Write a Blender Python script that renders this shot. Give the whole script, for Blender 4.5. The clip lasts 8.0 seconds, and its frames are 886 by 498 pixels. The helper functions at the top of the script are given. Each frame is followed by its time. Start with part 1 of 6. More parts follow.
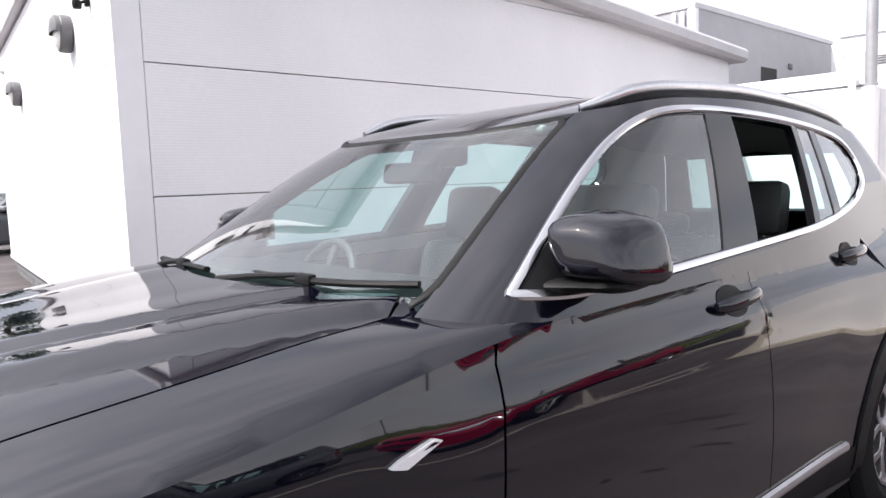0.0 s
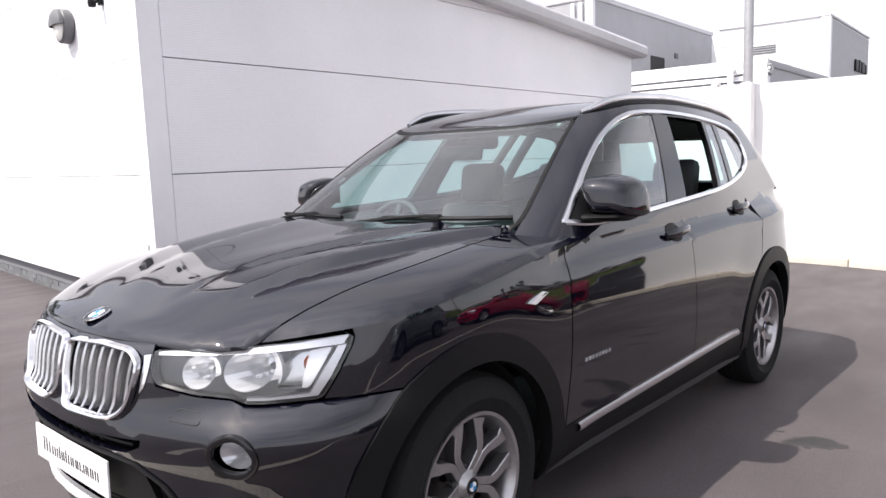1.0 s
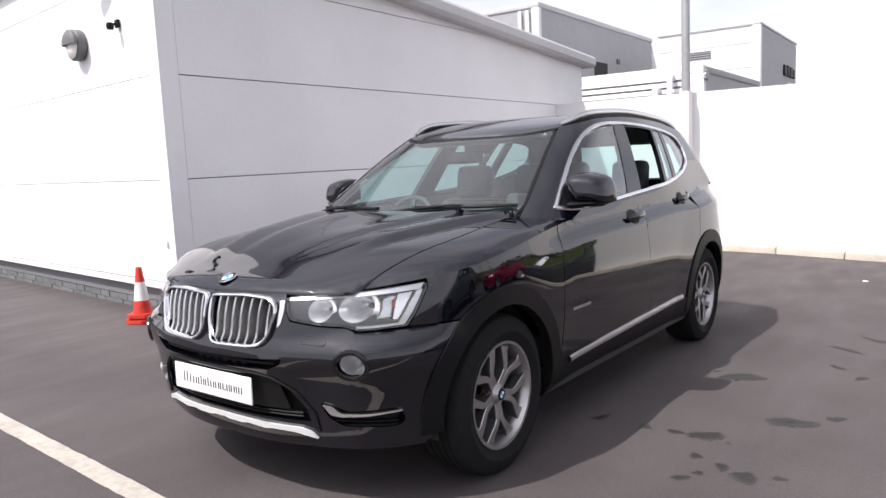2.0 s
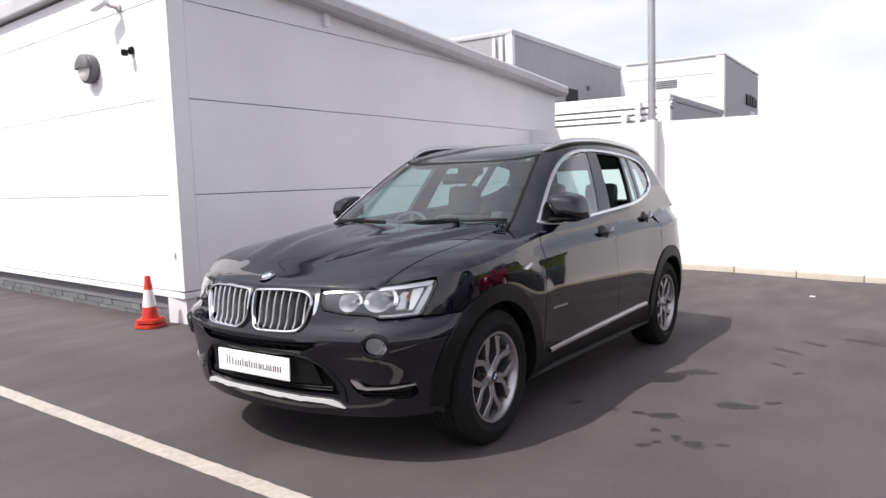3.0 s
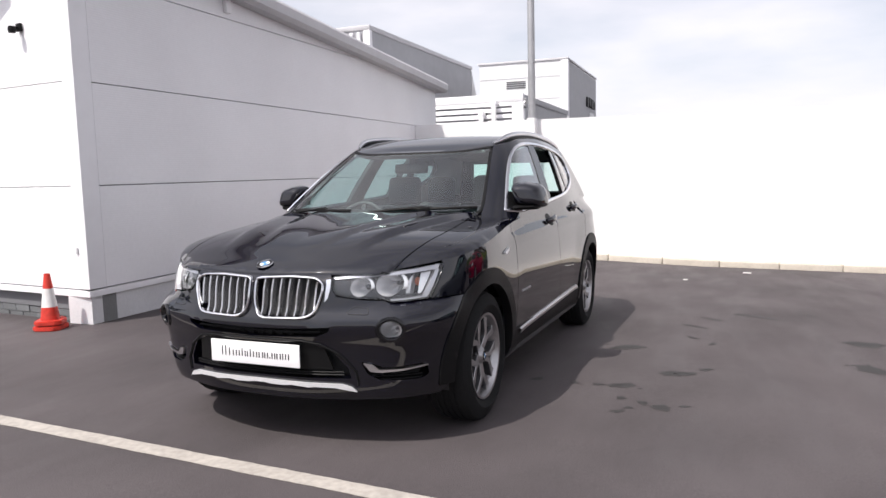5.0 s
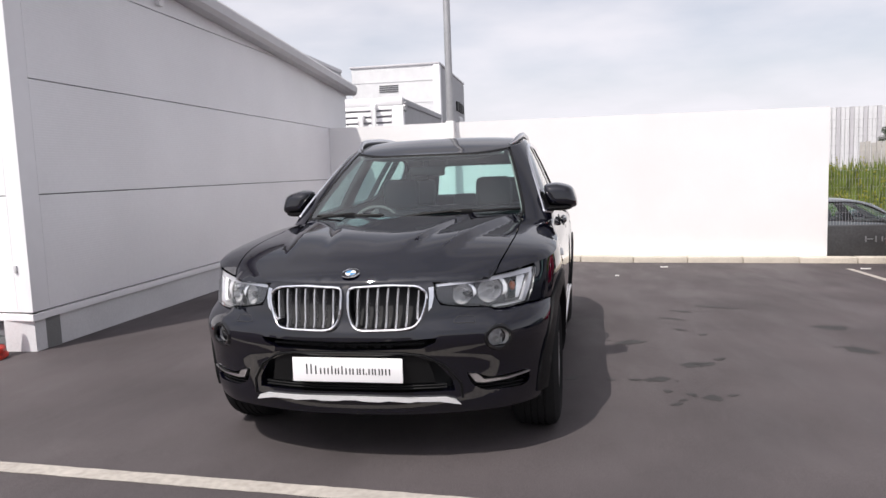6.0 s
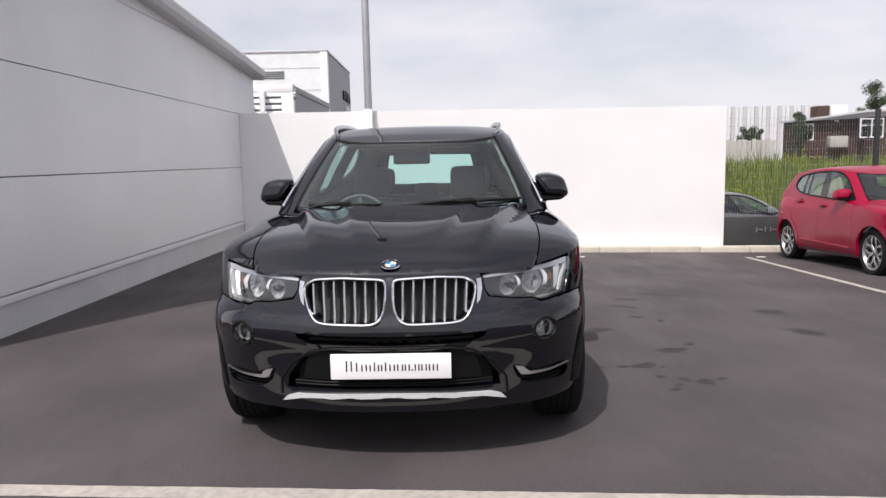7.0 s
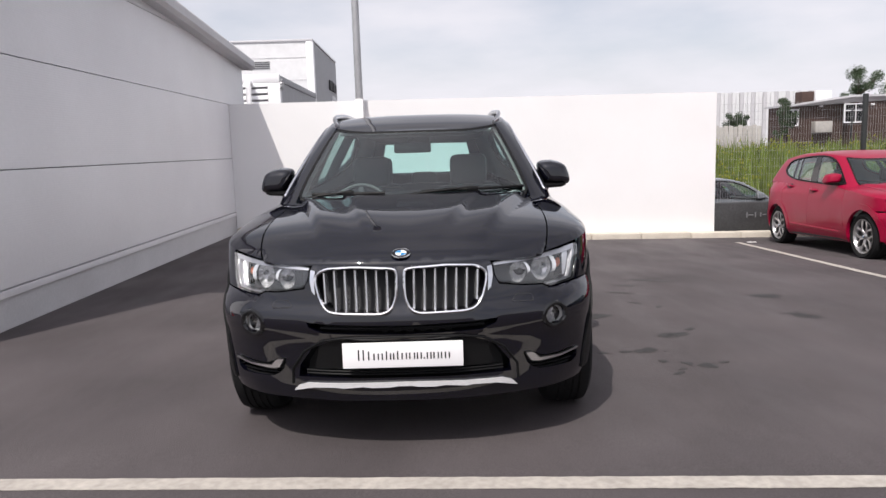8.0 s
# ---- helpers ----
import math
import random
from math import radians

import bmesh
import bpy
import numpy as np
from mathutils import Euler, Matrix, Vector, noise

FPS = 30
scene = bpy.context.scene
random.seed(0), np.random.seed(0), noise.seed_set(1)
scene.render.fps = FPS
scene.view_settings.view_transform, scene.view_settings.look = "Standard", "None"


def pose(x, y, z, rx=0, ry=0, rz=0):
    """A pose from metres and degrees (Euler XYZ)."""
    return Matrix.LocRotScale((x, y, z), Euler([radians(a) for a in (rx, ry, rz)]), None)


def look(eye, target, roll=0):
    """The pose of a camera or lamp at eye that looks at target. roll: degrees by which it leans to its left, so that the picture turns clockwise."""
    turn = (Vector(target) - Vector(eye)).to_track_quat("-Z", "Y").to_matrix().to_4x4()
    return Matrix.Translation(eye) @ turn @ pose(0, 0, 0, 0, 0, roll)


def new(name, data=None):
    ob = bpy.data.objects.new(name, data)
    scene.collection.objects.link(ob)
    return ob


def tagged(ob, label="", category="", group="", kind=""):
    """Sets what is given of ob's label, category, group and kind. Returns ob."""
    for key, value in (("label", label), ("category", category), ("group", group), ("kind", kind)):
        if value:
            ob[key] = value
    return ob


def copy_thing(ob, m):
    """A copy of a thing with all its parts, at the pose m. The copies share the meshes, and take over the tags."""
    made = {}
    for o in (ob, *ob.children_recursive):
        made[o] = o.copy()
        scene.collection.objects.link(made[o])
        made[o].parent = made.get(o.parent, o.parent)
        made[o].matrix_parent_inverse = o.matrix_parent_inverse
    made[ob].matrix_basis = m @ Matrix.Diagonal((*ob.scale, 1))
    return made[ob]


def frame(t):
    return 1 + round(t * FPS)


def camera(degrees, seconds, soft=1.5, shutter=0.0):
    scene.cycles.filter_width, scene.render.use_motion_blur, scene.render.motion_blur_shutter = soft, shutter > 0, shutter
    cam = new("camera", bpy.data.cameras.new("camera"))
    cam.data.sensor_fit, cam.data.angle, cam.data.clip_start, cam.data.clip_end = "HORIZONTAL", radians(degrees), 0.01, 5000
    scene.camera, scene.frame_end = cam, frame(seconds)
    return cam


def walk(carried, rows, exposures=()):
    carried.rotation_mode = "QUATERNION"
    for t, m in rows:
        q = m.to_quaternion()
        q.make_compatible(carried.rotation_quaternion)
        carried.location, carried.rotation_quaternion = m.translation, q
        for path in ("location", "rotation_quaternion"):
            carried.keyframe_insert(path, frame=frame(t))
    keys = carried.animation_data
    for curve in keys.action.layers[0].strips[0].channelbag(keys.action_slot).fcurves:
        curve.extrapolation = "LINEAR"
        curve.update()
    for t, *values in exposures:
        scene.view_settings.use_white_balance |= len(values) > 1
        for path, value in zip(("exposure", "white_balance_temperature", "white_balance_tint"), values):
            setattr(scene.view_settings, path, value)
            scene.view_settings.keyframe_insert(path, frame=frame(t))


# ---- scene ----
cam = camera(63.5, 8.0)
PATH = [
    (0, (0.404, -1.878, 1.335), (1.752, -0.413, 1.143), -2.0),
    (0.5, (-0.273, -2.018, 1.311), (1.221, -0.712, 1.064), -1.6),
    (1, (-0.839, -2.213, 1.342), (0.693, -0.952, 1.09), -2.0),
    (2.5, (-2.104, -2.588, 1.354), (-0.45, -1.488, 1.125), -2.4),
    (3, (-2.363, -2.696, 1.355), (-0.692, -1.614, 1.163), -1.8),
    (3.5, (-2.518, -2.742, 1.374), (-0.827, -1.687, 1.207), -0.9),
    (4, (-2.545, -2.74, 1.357), (-0.843, -1.703, 1.192), -1.0),
    (4.5, (-2.677, -2.532, 1.328), (-0.903, -1.627, 1.137), -1.0),
    (6, (-3.001, -0.97, 1.353), (-1.04, -0.641, 1.138), -2.1),
    (6.5, (-2.952, -0.521, 1.35), (-0.973, -0.327, 1.144), -1.4),
    (7, (-2.951, -0.222, 1.356), (-0.967, -0.231, 1.107), -1.2),
    (7.5, (-2.954, -0.156, 1.353), (-0.974, -0.178, 1.069), -1.8),
    (8, (-2.952, -0.123, 1.352), (-0.972, -0.166, 1.073), -1.8),
]
walk(cam, [(t, look(eye, target, roll)) for t, eye, target, roll in PATH],
     [(0.0, 1.02), (0.5, 1.0), (1.0, 0.87), (2.5, 0.48), (3.0, 0.42), (4.0, 0.34), (4.5, 0.36), (6.0, 0.15), (6.5, 0.08), (7.0, 0.08), (8.0, 0.10)])

# ---- world and light ----
SUN_WAY = Vector((0.64, -0.32, -1.0)).normalized()      # the way the sunlight travels
world = bpy.data.worlds.new("sky")
scene.world = world
world.use_nodes = True
wn, wl = world.node_tree.nodes, world.node_tree.links
wn.clear()
w_out = wn.new("ShaderNodeOutputWorld")
w_bg = wn.new("ShaderNodeBackground")
w_sky = wn.new("ShaderNodeTexSky")
w_sky.sky_type, w_sky.sun_disc = "NISHITA", False
w_sky.sun_elevation = math.asin(-SUN_WAY.z)
w_sky.sun_rotation = math.atan2(-SUN_WAY.x, -SUN_WAY.y)
w_sky.air_density, w_sky.dust_density = 1.0, 2.0
w_co = wn.new("ShaderNodeTexCoord")
w_map = wn.new("ShaderNodeMapping")
w_map.inputs["Scale"].default_value = (1.4, 1.4, 4.5)
w_noise = wn.new("ShaderNodeTexNoise")
w_noise.inputs["Scale"].default_value, w_noise.inputs["Detail"].default_value = 2.2, 6.0
w_ramp = wn.new("ShaderNodeValToRGB")
w_ramp.color_ramp.elements[0].position, w_ramp.color_ramp.elements[1].position = 0.30, 0.62
w_mix = wn.new("ShaderNodeMixRGB")
w_mix.inputs["Color2"].default_value = (8.2, 8.0, 8.6, 1)
w_scl = wn.new("ShaderNodeMath")
w_scl.operation, w_scl.inputs[1].default_value = "MULTIPLY_ADD", 0.42
w_scl.inputs[2].default_value = 0.52
wl.new(w_co.outputs["Generated"], w_map.inputs["Vector"])
wl.new(w_map.outputs["Vector"], w_noise.inputs["Vector"])
wl.new(w_noise.outputs["Fac"], w_ramp.inputs["Fac"])
wl.new(w_ramp.outputs["Color"], w_scl.inputs[0])
wl.new(w_scl.outputs["Value"], w_mix.inputs["Fac"])
wl.new(w_sky.outputs["Color"], w_mix.inputs["Color1"])
w_sep = wn.new("ShaderNodeSeparateXYZ")
w_dot = wn.new("ShaderNodeVectorMath")
w_dot.operation, w_dot.inputs[1].default_value = "DOT_PRODUCT", -SUN_WAY
w_pow, w_glow, w_up, w_thin = wn.new("ShaderNodeMath"), wn.new("ShaderNodeMath"), wn.new("ShaderNodeMapRange"), wn.new("ShaderNodeMix")
w_pow.operation, w_pow.use_clamp = "MAXIMUM", True
w_pow.inputs[1].default_value = 0.0
w_sq = wn.new("ShaderNodeMath")
w_sq.operation, w_sq.inputs[1].default_value = "POWER", 2.5
w_glow.operation, w_glow.inputs[1].default_value, w_glow.inputs[2].default_value = "MULTIPLY_ADD", 1.35, 0.42
w_up.interpolation_type = "SMOOTHSTEP"
w_up.inputs["From Min"].default_value, w_up.inputs["From Max"].default_value = 0.12, 0.70
w_thin.data_type = "FLOAT"
w_thin.inputs[2].default_value = 0.88
w_tone = wn.new("ShaderNodeVectorMath")
w_tone.operation = "SCALE"
wl.new(w_co.outputs["Generated"], w_dot.inputs[0])
wl.new(w_co.outputs["Generated"], w_sep.inputs["Vector"])
wl.new(w_dot.outputs["Value"], w_pow.inputs[0])
wl.new(w_pow.outputs["Value"], w_sq.inputs[0])
wl.new(w_sq.outputs["Value"], w_glow.inputs[0])
wl.new(w_sep.outputs["Z"], w_up.inputs["Value"])
wl.new(w_up.outputs["Result"], w_thin.inputs[0])
wl.new(w_glow.outputs["Value"], w_thin.inputs[3])
wl.new(w_thin.outputs[0], w_tone.inputs["Scale"])
wl.new(w_mix.outputs["Color"], w_tone.inputs[0])
wl.new(w_tone.outputs["Vector"], w_bg.inputs["Color"])
w_bg.inputs["Strength"].default_value = 0.118
wl.new(w_bg.outputs["Background"], w_out.inputs["Surface"])

sun = new("sun", bpy.data.lights.new("sun", "SUN"))
sun.data.energy, sun.data.angle, sun.data.color = 3.6, radians(0.6), (1.0, 0.95, 0.90)
sun.matrix_world = look((0, 0, 20), Vector((0, 0, 20)) + SUN_WAY)

def smoothstep(a, b, x):
    u = min(max((x - a) / (b - a), 0.0), 1.0)
    return u * u * (3 - 2 * u)


K = -0.02                                               # fall of the yard along x, by the black car


def gz(x, y=0.0):
    """Height of the yard: it falls to the kerb, more beyond the car, less along the clad wall, and a little to the bays."""
    steep = 0.034 + 0.016 * smoothstep(0.5, -2.5, y)
    fall = K * max(min(x, 4.0), -30.0) - steep * (min(max(x, 4.0), 10.46) - 4.0)
    w = smoothstep(1.2, 3.4, y)
    z = fall * (1 - w) - 0.008 * max(min(x, 10.46), -30.0) * w
    z -= 0.02 * min(max(-2.5 - y, 0.0), 12.0) * smoothstep(1.0, 5.0, x)
    return z - 0.4 * smoothstep(10.46, 11.6, x)


# ---- materials ----
def material(name, colour, rough=0.6, metal=0.0, grain=0.0, scale=60.0, bump=0.0, stain=0.0, stain_scale=1.5, coat=0.0, vary=0.0, spec=0.5):
    """A painted, stone or plastic surface: colour with fine grain, broad stains, and a bump."""
    m = bpy.data.materials.new(name)
    m.use_nodes = True
    n, l = m.node_tree.nodes, m.node_tree.links
    b = n["Principled BSDF"]
    b.inputs["Base Color"].default_value = (*colour, 1)
    b.inputs["Roughness"].default_value, b.inputs["Metallic"].default_value = rough, metal
    b.inputs["Coat Weight"].default_value, b.inputs["Coat Roughness"].default_value = coat, 0.03
    b.inputs["Specular IOR Level"].default_value = spec
    if not (grain or stain or bump or vary):
        return m
    co = n.new("ShaderNodeTexCoord")
    fine = n.new("ShaderNodeTexNoise")
    fine.inputs["Scale"].default_value, fine.inputs["Detail"].default_value = scale, 4.0
    broad = n.new("ShaderNodeTexNoise")
    broad.inputs["Scale"].default_value, broad.inputs["Detail"].default_value = stain_scale, 5.0
    for t in (fine, broad):
        l.new(co.outputs["Object"], t.inputs["Vector"])
    total = None
    for src, amount in ((fine.outputs["Fac"], grain), (broad.outputs["Fac"], stain)):
        r = n.new("ShaderNodeMapRange")
        r.inputs["From Min"].default_value, r.inputs["From Max"].default_value = 0.25, 0.75
        r.inputs["To Min"].default_value, r.inputs["To Max"].default_value = 1.0 - amount, 1.0 + amount
        l.new(src, r.inputs["Value"])
        if total is None:
            total = r.outputs["Result"]
        else:
            mul = n.new("ShaderNodeMath")
            mul.operation = "MULTIPLY"
            l.new(total, mul.inputs[0])
            l.new(r.outputs["Result"], mul.inputs[1])
            total = mul.outputs["Value"]
    if vary:
        oi = n.new("ShaderNodeObjectInfo")
        r = n.new("ShaderNodeMapRange")
        r.inputs["To Min"].default_value, r.inputs["To Max"].default_value = 1.0 - vary, 1.0 + vary
        l.new(oi.outputs["Random"], r.inputs["Value"])
        mul = n.new("ShaderNodeMath")
        mul.operation = "MULTIPLY"
        l.new(total, mul.inputs[0])
        l.new(r.outputs["Result"], mul.inputs[1])
        total = mul.outputs["Value"]
    mixc = n.new("ShaderNodeVectorMath")
    mixc.operation = "SCALE"
    mixc.inputs[0].default_value = colour
    l.new(total, mixc.inputs["Scale"])
    l.new(mixc.outputs["Vector"], b.inputs["Base Color"])
    if bump:
        bp = n.new("ShaderNodeBump")
        bp.inputs["Strength"].default_value, bp.inputs["Distance"].default_value = bump, 0.004
        l.new(fine.outputs["Fac"], bp.inputs["Height"])
        l.new(bp.outputs["Normal"], b.inputs["Normal"])
    return m


def glass_material(name, tint, gloss=1.0):
    m = bpy.data.materials.new(name)
    m.use_nodes = True
    n, l = m.node_tree.nodes, m.node_tree.links
    n.clear()
    out = n.new("ShaderNodeOutputMaterial")
    clear, shine, mix = n.new("ShaderNodeBsdfTransparent"), n.new("ShaderNodeBsdfGlossy"), n.new("ShaderNodeMixShader")
    lw, pw, ma = n.new("ShaderNodeLayerWeight"), n.new("ShaderNodeMath"), n.new("ShaderNodeMath")
    lw.inputs["Blend"].default_value = 0.5
    pw.operation, pw.inputs[1].default_value = "POWER", 3.3
    ma.operation, ma.inputs[1].default_value, ma.inputs[2].default_value = "MULTIPLY_ADD", 0.90, 0.08
    l.new(lw.outputs["Facing"], pw.inputs[0])
    l.new(pw.outputs["Value"], ma.inputs[0])
    clear.inputs["Color"].default_value = (*tint, 1)
    shine.inputs["Roughness"].default_value = 0.01
    shine.inputs["Color"].default_value = (gloss, gloss, gloss, 1)
    l.new(ma.outputs["Value"], mix.inputs["Fac"])
    l.new(clear.outputs["BSDF"], mix.inputs[1])
    l.new(shine.outputs["BSDF"], mix.inputs[2])
    l.new(mix.outputs["Shader"], out.inputs["Surface"])
    return m


def cladding_material(name, colour):
    """Coated steel sheet with fine horizontal ribs a centimetre apart."""
    m = material(name, colour, rough=0.38, grain=0.02, scale=25, stain=0.05, stain_scale=0.8)
    n, l = m.node_tree.nodes, m.node_tree.links
    b = n["Principled BSDF"]
    co, sep = n.new("ShaderNodeTexCoord"), n.new("ShaderNodeSeparateXYZ")
    l.new(co.outputs["Object"], sep.inputs["Vector"])
    mul, sn = n.new("ShaderNodeMath"), n.new("ShaderNodeMath")
    mul.operation, mul.inputs[1].default_value = "MULTIPLY", 2 * math.pi / 0.022
    sn.operation = "SINE"
    l.new(sep.outputs["Z"], mul.inputs[0])
    l.new(mul.outputs["Value"], sn.inputs[0])
    bp = n.new("ShaderNodeBump")
    bp.inputs["Strength"].default_value, bp.inputs["Distance"].default_value = 0.16, 0.002
    l.new(sn.outputs["Value"], bp.inputs["Height"])
    l.new(bp.outputs["Normal"], b.inputs["Normal"])
    return m


def asphalt_material():
    m = material("asphalt", (0.074, 0.0635, 0.0655), rough=0.82, grain=0.28, scale=140, bump=0.6, stain=0.26, stain_scale=0.9, spec=0.3)
    n, l = m.node_tree.nodes, m.node_tree.links
    b = n["Principled BSDF"]
    co = n.new("ShaderNodeTexCoord")
    streak = n.new("ShaderNodeTexNoise")
    mp = n.new("ShaderNodeMapping")
    mp.inputs["Scale"].default_value = (0.5, 1.6, 1)
    streak.inputs["Scale"].default_value, streak.inputs["Detail"].default_value = 1.6, 6
    l.new(co.outputs["Object"], mp.inputs["Vector"])
    l.new(mp.outputs["Vector"], streak.inputs["Vector"])
    r = n.new("ShaderNodeMapRange")
    r.inputs["From Min"].default_value, r.inputs["From Max"].default_value = 0.35, 0.7
    r.inputs["To Min"].default_value, r.inputs["To Max"].default_value = 0.62, 0.9
    l.new(streak.outputs["Fac"], r.inputs["Value"])
    l.new(r.outputs["Result"], b.inputs["Roughness"])
    return m


M_ASPHALT = asphalt_material()
M_STAIN_RIM = material("stain_rim", (0.042, 0.038, 0.0375), rough=0.75, grain=0.3, scale=90, bump=0.4)
M_STAIN = material("oil_stain", (0.020, 0.018, 0.0175), rough=0.6, grain=0.3, scale=40)
M_LINE = material("line_paint", (0.385, 0.352, 0.315), rough=0.75, grain=0.18, scale=30, stain=0.12, stain_scale=5, bump=0.3)
M_CONCRETE = material("kerb_concrete", (0.52, 0.47, 0.40), rough=0.85, grain=0.12, scale=40, stain=0.14, stain_scale=3, bump=0.4, vary=0.06)
M_CLAD = cladding_material("cladding", (0.83, 0.82, 0.84))
M_TRIM = material("white_flashing", (0.82, 0.81, 0.83), rough=0.4, grain=0.02, scale=8, stain=0.03)
M_EAVE = material("grey_flashing", (0.55, 0.54, 0.56), rough=0.4, grain=0.03, scale=8, stain=0.06)
M_GAP = material("joint_shadow_gap", (0.16, 0.16, 0.17), rough=0.8)
M_WHITEWALL = material("white_masonry_paint", (0.80, 0.79, 0.79), rough=0.7, grain=0.02, scale=60, stain=0.03, stain_scale=1.0, bump=0.15)
M_RENDER = material("plinth_render", (0.66, 0.655, 0.67), rough=0.75, grain=0.05, scale=50, stain=0.06, stain_scale=2, bump=0.3)
M_BRICK = material("grey_brick", (0.135, 0.14, 0.145), rough=0.85, grain=0.2, scale=90, stain=0.12, stain_scale=4, bump=0.5, vary=0.18)
M_MORTAR = material("mortar", (0.19, 0.19, 0.19), rough=0.9, grain=0.15, scale=120, bump=0.4)
M_GREYCLAD = material("grey_cladding", (0.36, 0.36, 0.38), rough=0.5, grain=0.03, scale=4, stain=0.06)
M_WHITECLAD = material("far_white_cladding", (0.70, 0.70, 0.71), rough=0.5, grain=0.03, scale=4, stain=0.05)
# near-black; on backings and openings its colour stands in for deep shade
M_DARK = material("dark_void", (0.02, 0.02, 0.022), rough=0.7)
M_GALV = material("galvanised_steel", (0.42, 0.42, 0.43), rough=0.45, metal=0.6, grain=0.08, scale=12, stain=0.1, stain_scale=2)
M_LAMPGREY = material("lamp_grey_plastic", (0.12, 0.12, 0.125), rough=0.5, grain=0.05, scale=40)
M_LAMPGLASS = material("lamp_opal", (0.75, 0.74, 0.70), rough=0.3)
M_CONE_R = material("cone_red", (0.55, 0.035, 0.02), rough=0.5, grain=0.15, scale=30, stain=0.2, stain_scale=8)
M_CONE_W = material("cone_white", (0.72, 0.70, 0.68), rough=0.35, grain=0.06, scale=30, stain=0.1, stain_scale=8)
M_PAINT = material("black_car_paint", (0.0022, 0.0023, 0.0060), rough=0.5, coat=1.0, grain=0.2, scale=900, spec=0.0)
M_PAINT.node_tree.nodes["Principled BSDF"].inputs["Coat IOR"].default_value = 1.67
M_RED = material("red_car_paint", (0.27, 0.003, 0.030), rough=0.35, coat=0.35, grain=0.1, scale=900, spec=0.1)
M_SILVER = material("grey_car_paint", (0.10, 0.11, 0.12), rough=0.35, coat=1.0, grain=0.1, scale=900)
M_BLACK = material("black_plastic", (0.006, 0.006, 0.0065), rough=0.5, grain=0.2, scale=300, bump=0.2, spec=0.18)
M_GLOSSBLACK = material("gloss_black", (0.006, 0.006, 0.007), rough=0.12)
M_CHROME = material("chrome", (0.78, 0.78, 0.80), rough=0.10, metal=1.0)
M_SATIN = material("satin_aluminium", (0.66, 0.66, 0.68), rough=0.28, metal=1.0, grain=0.05, scale=80)
M_ALLOY = material("alloy_wheel", (0.40, 0.39, 0.395), rough=0.30, metal=0.85, grain=0.08, scale=60)
M_ALLOYDARK = material("alloy_pocket", (0.11, 0.11, 0.115), rough=0.4, metal=0.6)
M_TYRE = material("tyre_rubber", (0.0105, 0.0105, 0.011), rough=0.85, grain=0.2, scale=70, bump=0.3, spec=0.2)
M_DISC = material("brake_disc", (0.13, 0.12, 0.12), rough=0.35, metal=0.9)
M_GLASS = glass_material("car_glass", (0.68, 0.88, 0.85))
M_SCREEN = glass_material("windscreen_glass", (0.72, 0.94, 0.91))
M_LENS = glass_material("lens_glass", (0.93, 0.94, 0.95))
M_AMBER = material("amber_lens", (0.62, 0.16, 0.06), rough=0.15)
M_BEZEL = material("lamp_bezel", (0.024, 0.024, 0.027), rough=0.28, metal=0.3)
M_SKID = material("silver_paint", (0.72, 0.72, 0.73), rough=0.35, metal=0.25, grain=0.05, scale=60)
M_LAMPSILVER = material("lamp_reflector", (0.90, 0.90, 0.91), rough=0.12, metal=0.62)
M_SLAT = material("grille_slat_silver", (0.62, 0.62, 0.63), rough=0.25, metal=0.8)
M_REDLENS = material("red_lens", (0.35, 0.01, 0.01), rough=0.15)
M_SEAT = material("seat_leather", (0.035, 0.033, 0.033), rough=0.55, grain=0.1, scale=40)
M_DASH = material("dashboard", (0.018, 0.018, 0.019), rough=0.7, grain=0.1, scale=60)
M_HEADLINING = material("headlining", (0.10, 0.10, 0.10), rough=0.85, grain=0.05, scale=100)
M_BEIGE = material("pillar_trim", (0.30, 0.295, 0.28), rough=0.7, grain=0.05, scale=100)
M_PLATE = material("plate_white", (0.80, 0.79, 0.80), rough=0.25)
M_INK = material("plate_ink", (0.02, 0.02, 0.02), rough=0.4)
M_BLUE = material("badge_blue", (0.03, 0.20, 0.45), rough=0.25)
M_WHITE = material("badge_white", (0.8, 0.8, 0.8), rough=0.25)
M_HOUSEBRICK = material("brown_brick", (0.062, 0.037, 0.030), rough=0.9, grain=0.2, scale=14, stain=0.15, stain_scale=0.8)
M_WOODPALE = material("weathered_board", (0.40, 0.38, 0.35), rough=0.85, grain=0.15, scale=8, stain=0.25, stain_scale=0.8, vary=0.1)
M_DARKWALL = material("dark_wall", (0.030, 0.030, 0.032), rough=0.7, grain=0.3, scale=30, stain=0.3, stain_scale=2)
M_GRASS = material("weeds", (0.125, 0.165, 0.026), rough=0.9, grain=0.4, scale=3, stain=0.3, stain_scale=0.5)
M_YELLOW = material("rape_flower", (0.33, 0.33, 0.035), rough=0.9, grain=0.3, scale=3)
M_LEAF = material("foliage", (0.040, 0.065, 0.028), rough=0.85, grain=0.4, scale=2, stain=0.3, stain_scale=0.6)
M_BARK = material("bark", (0.09, 0.07, 0.055), rough=0.9, grain=0.3, scale=12)
M_FENCE = material("green_black_fence", (0.020, 0.022, 0.022), rough=0.6)


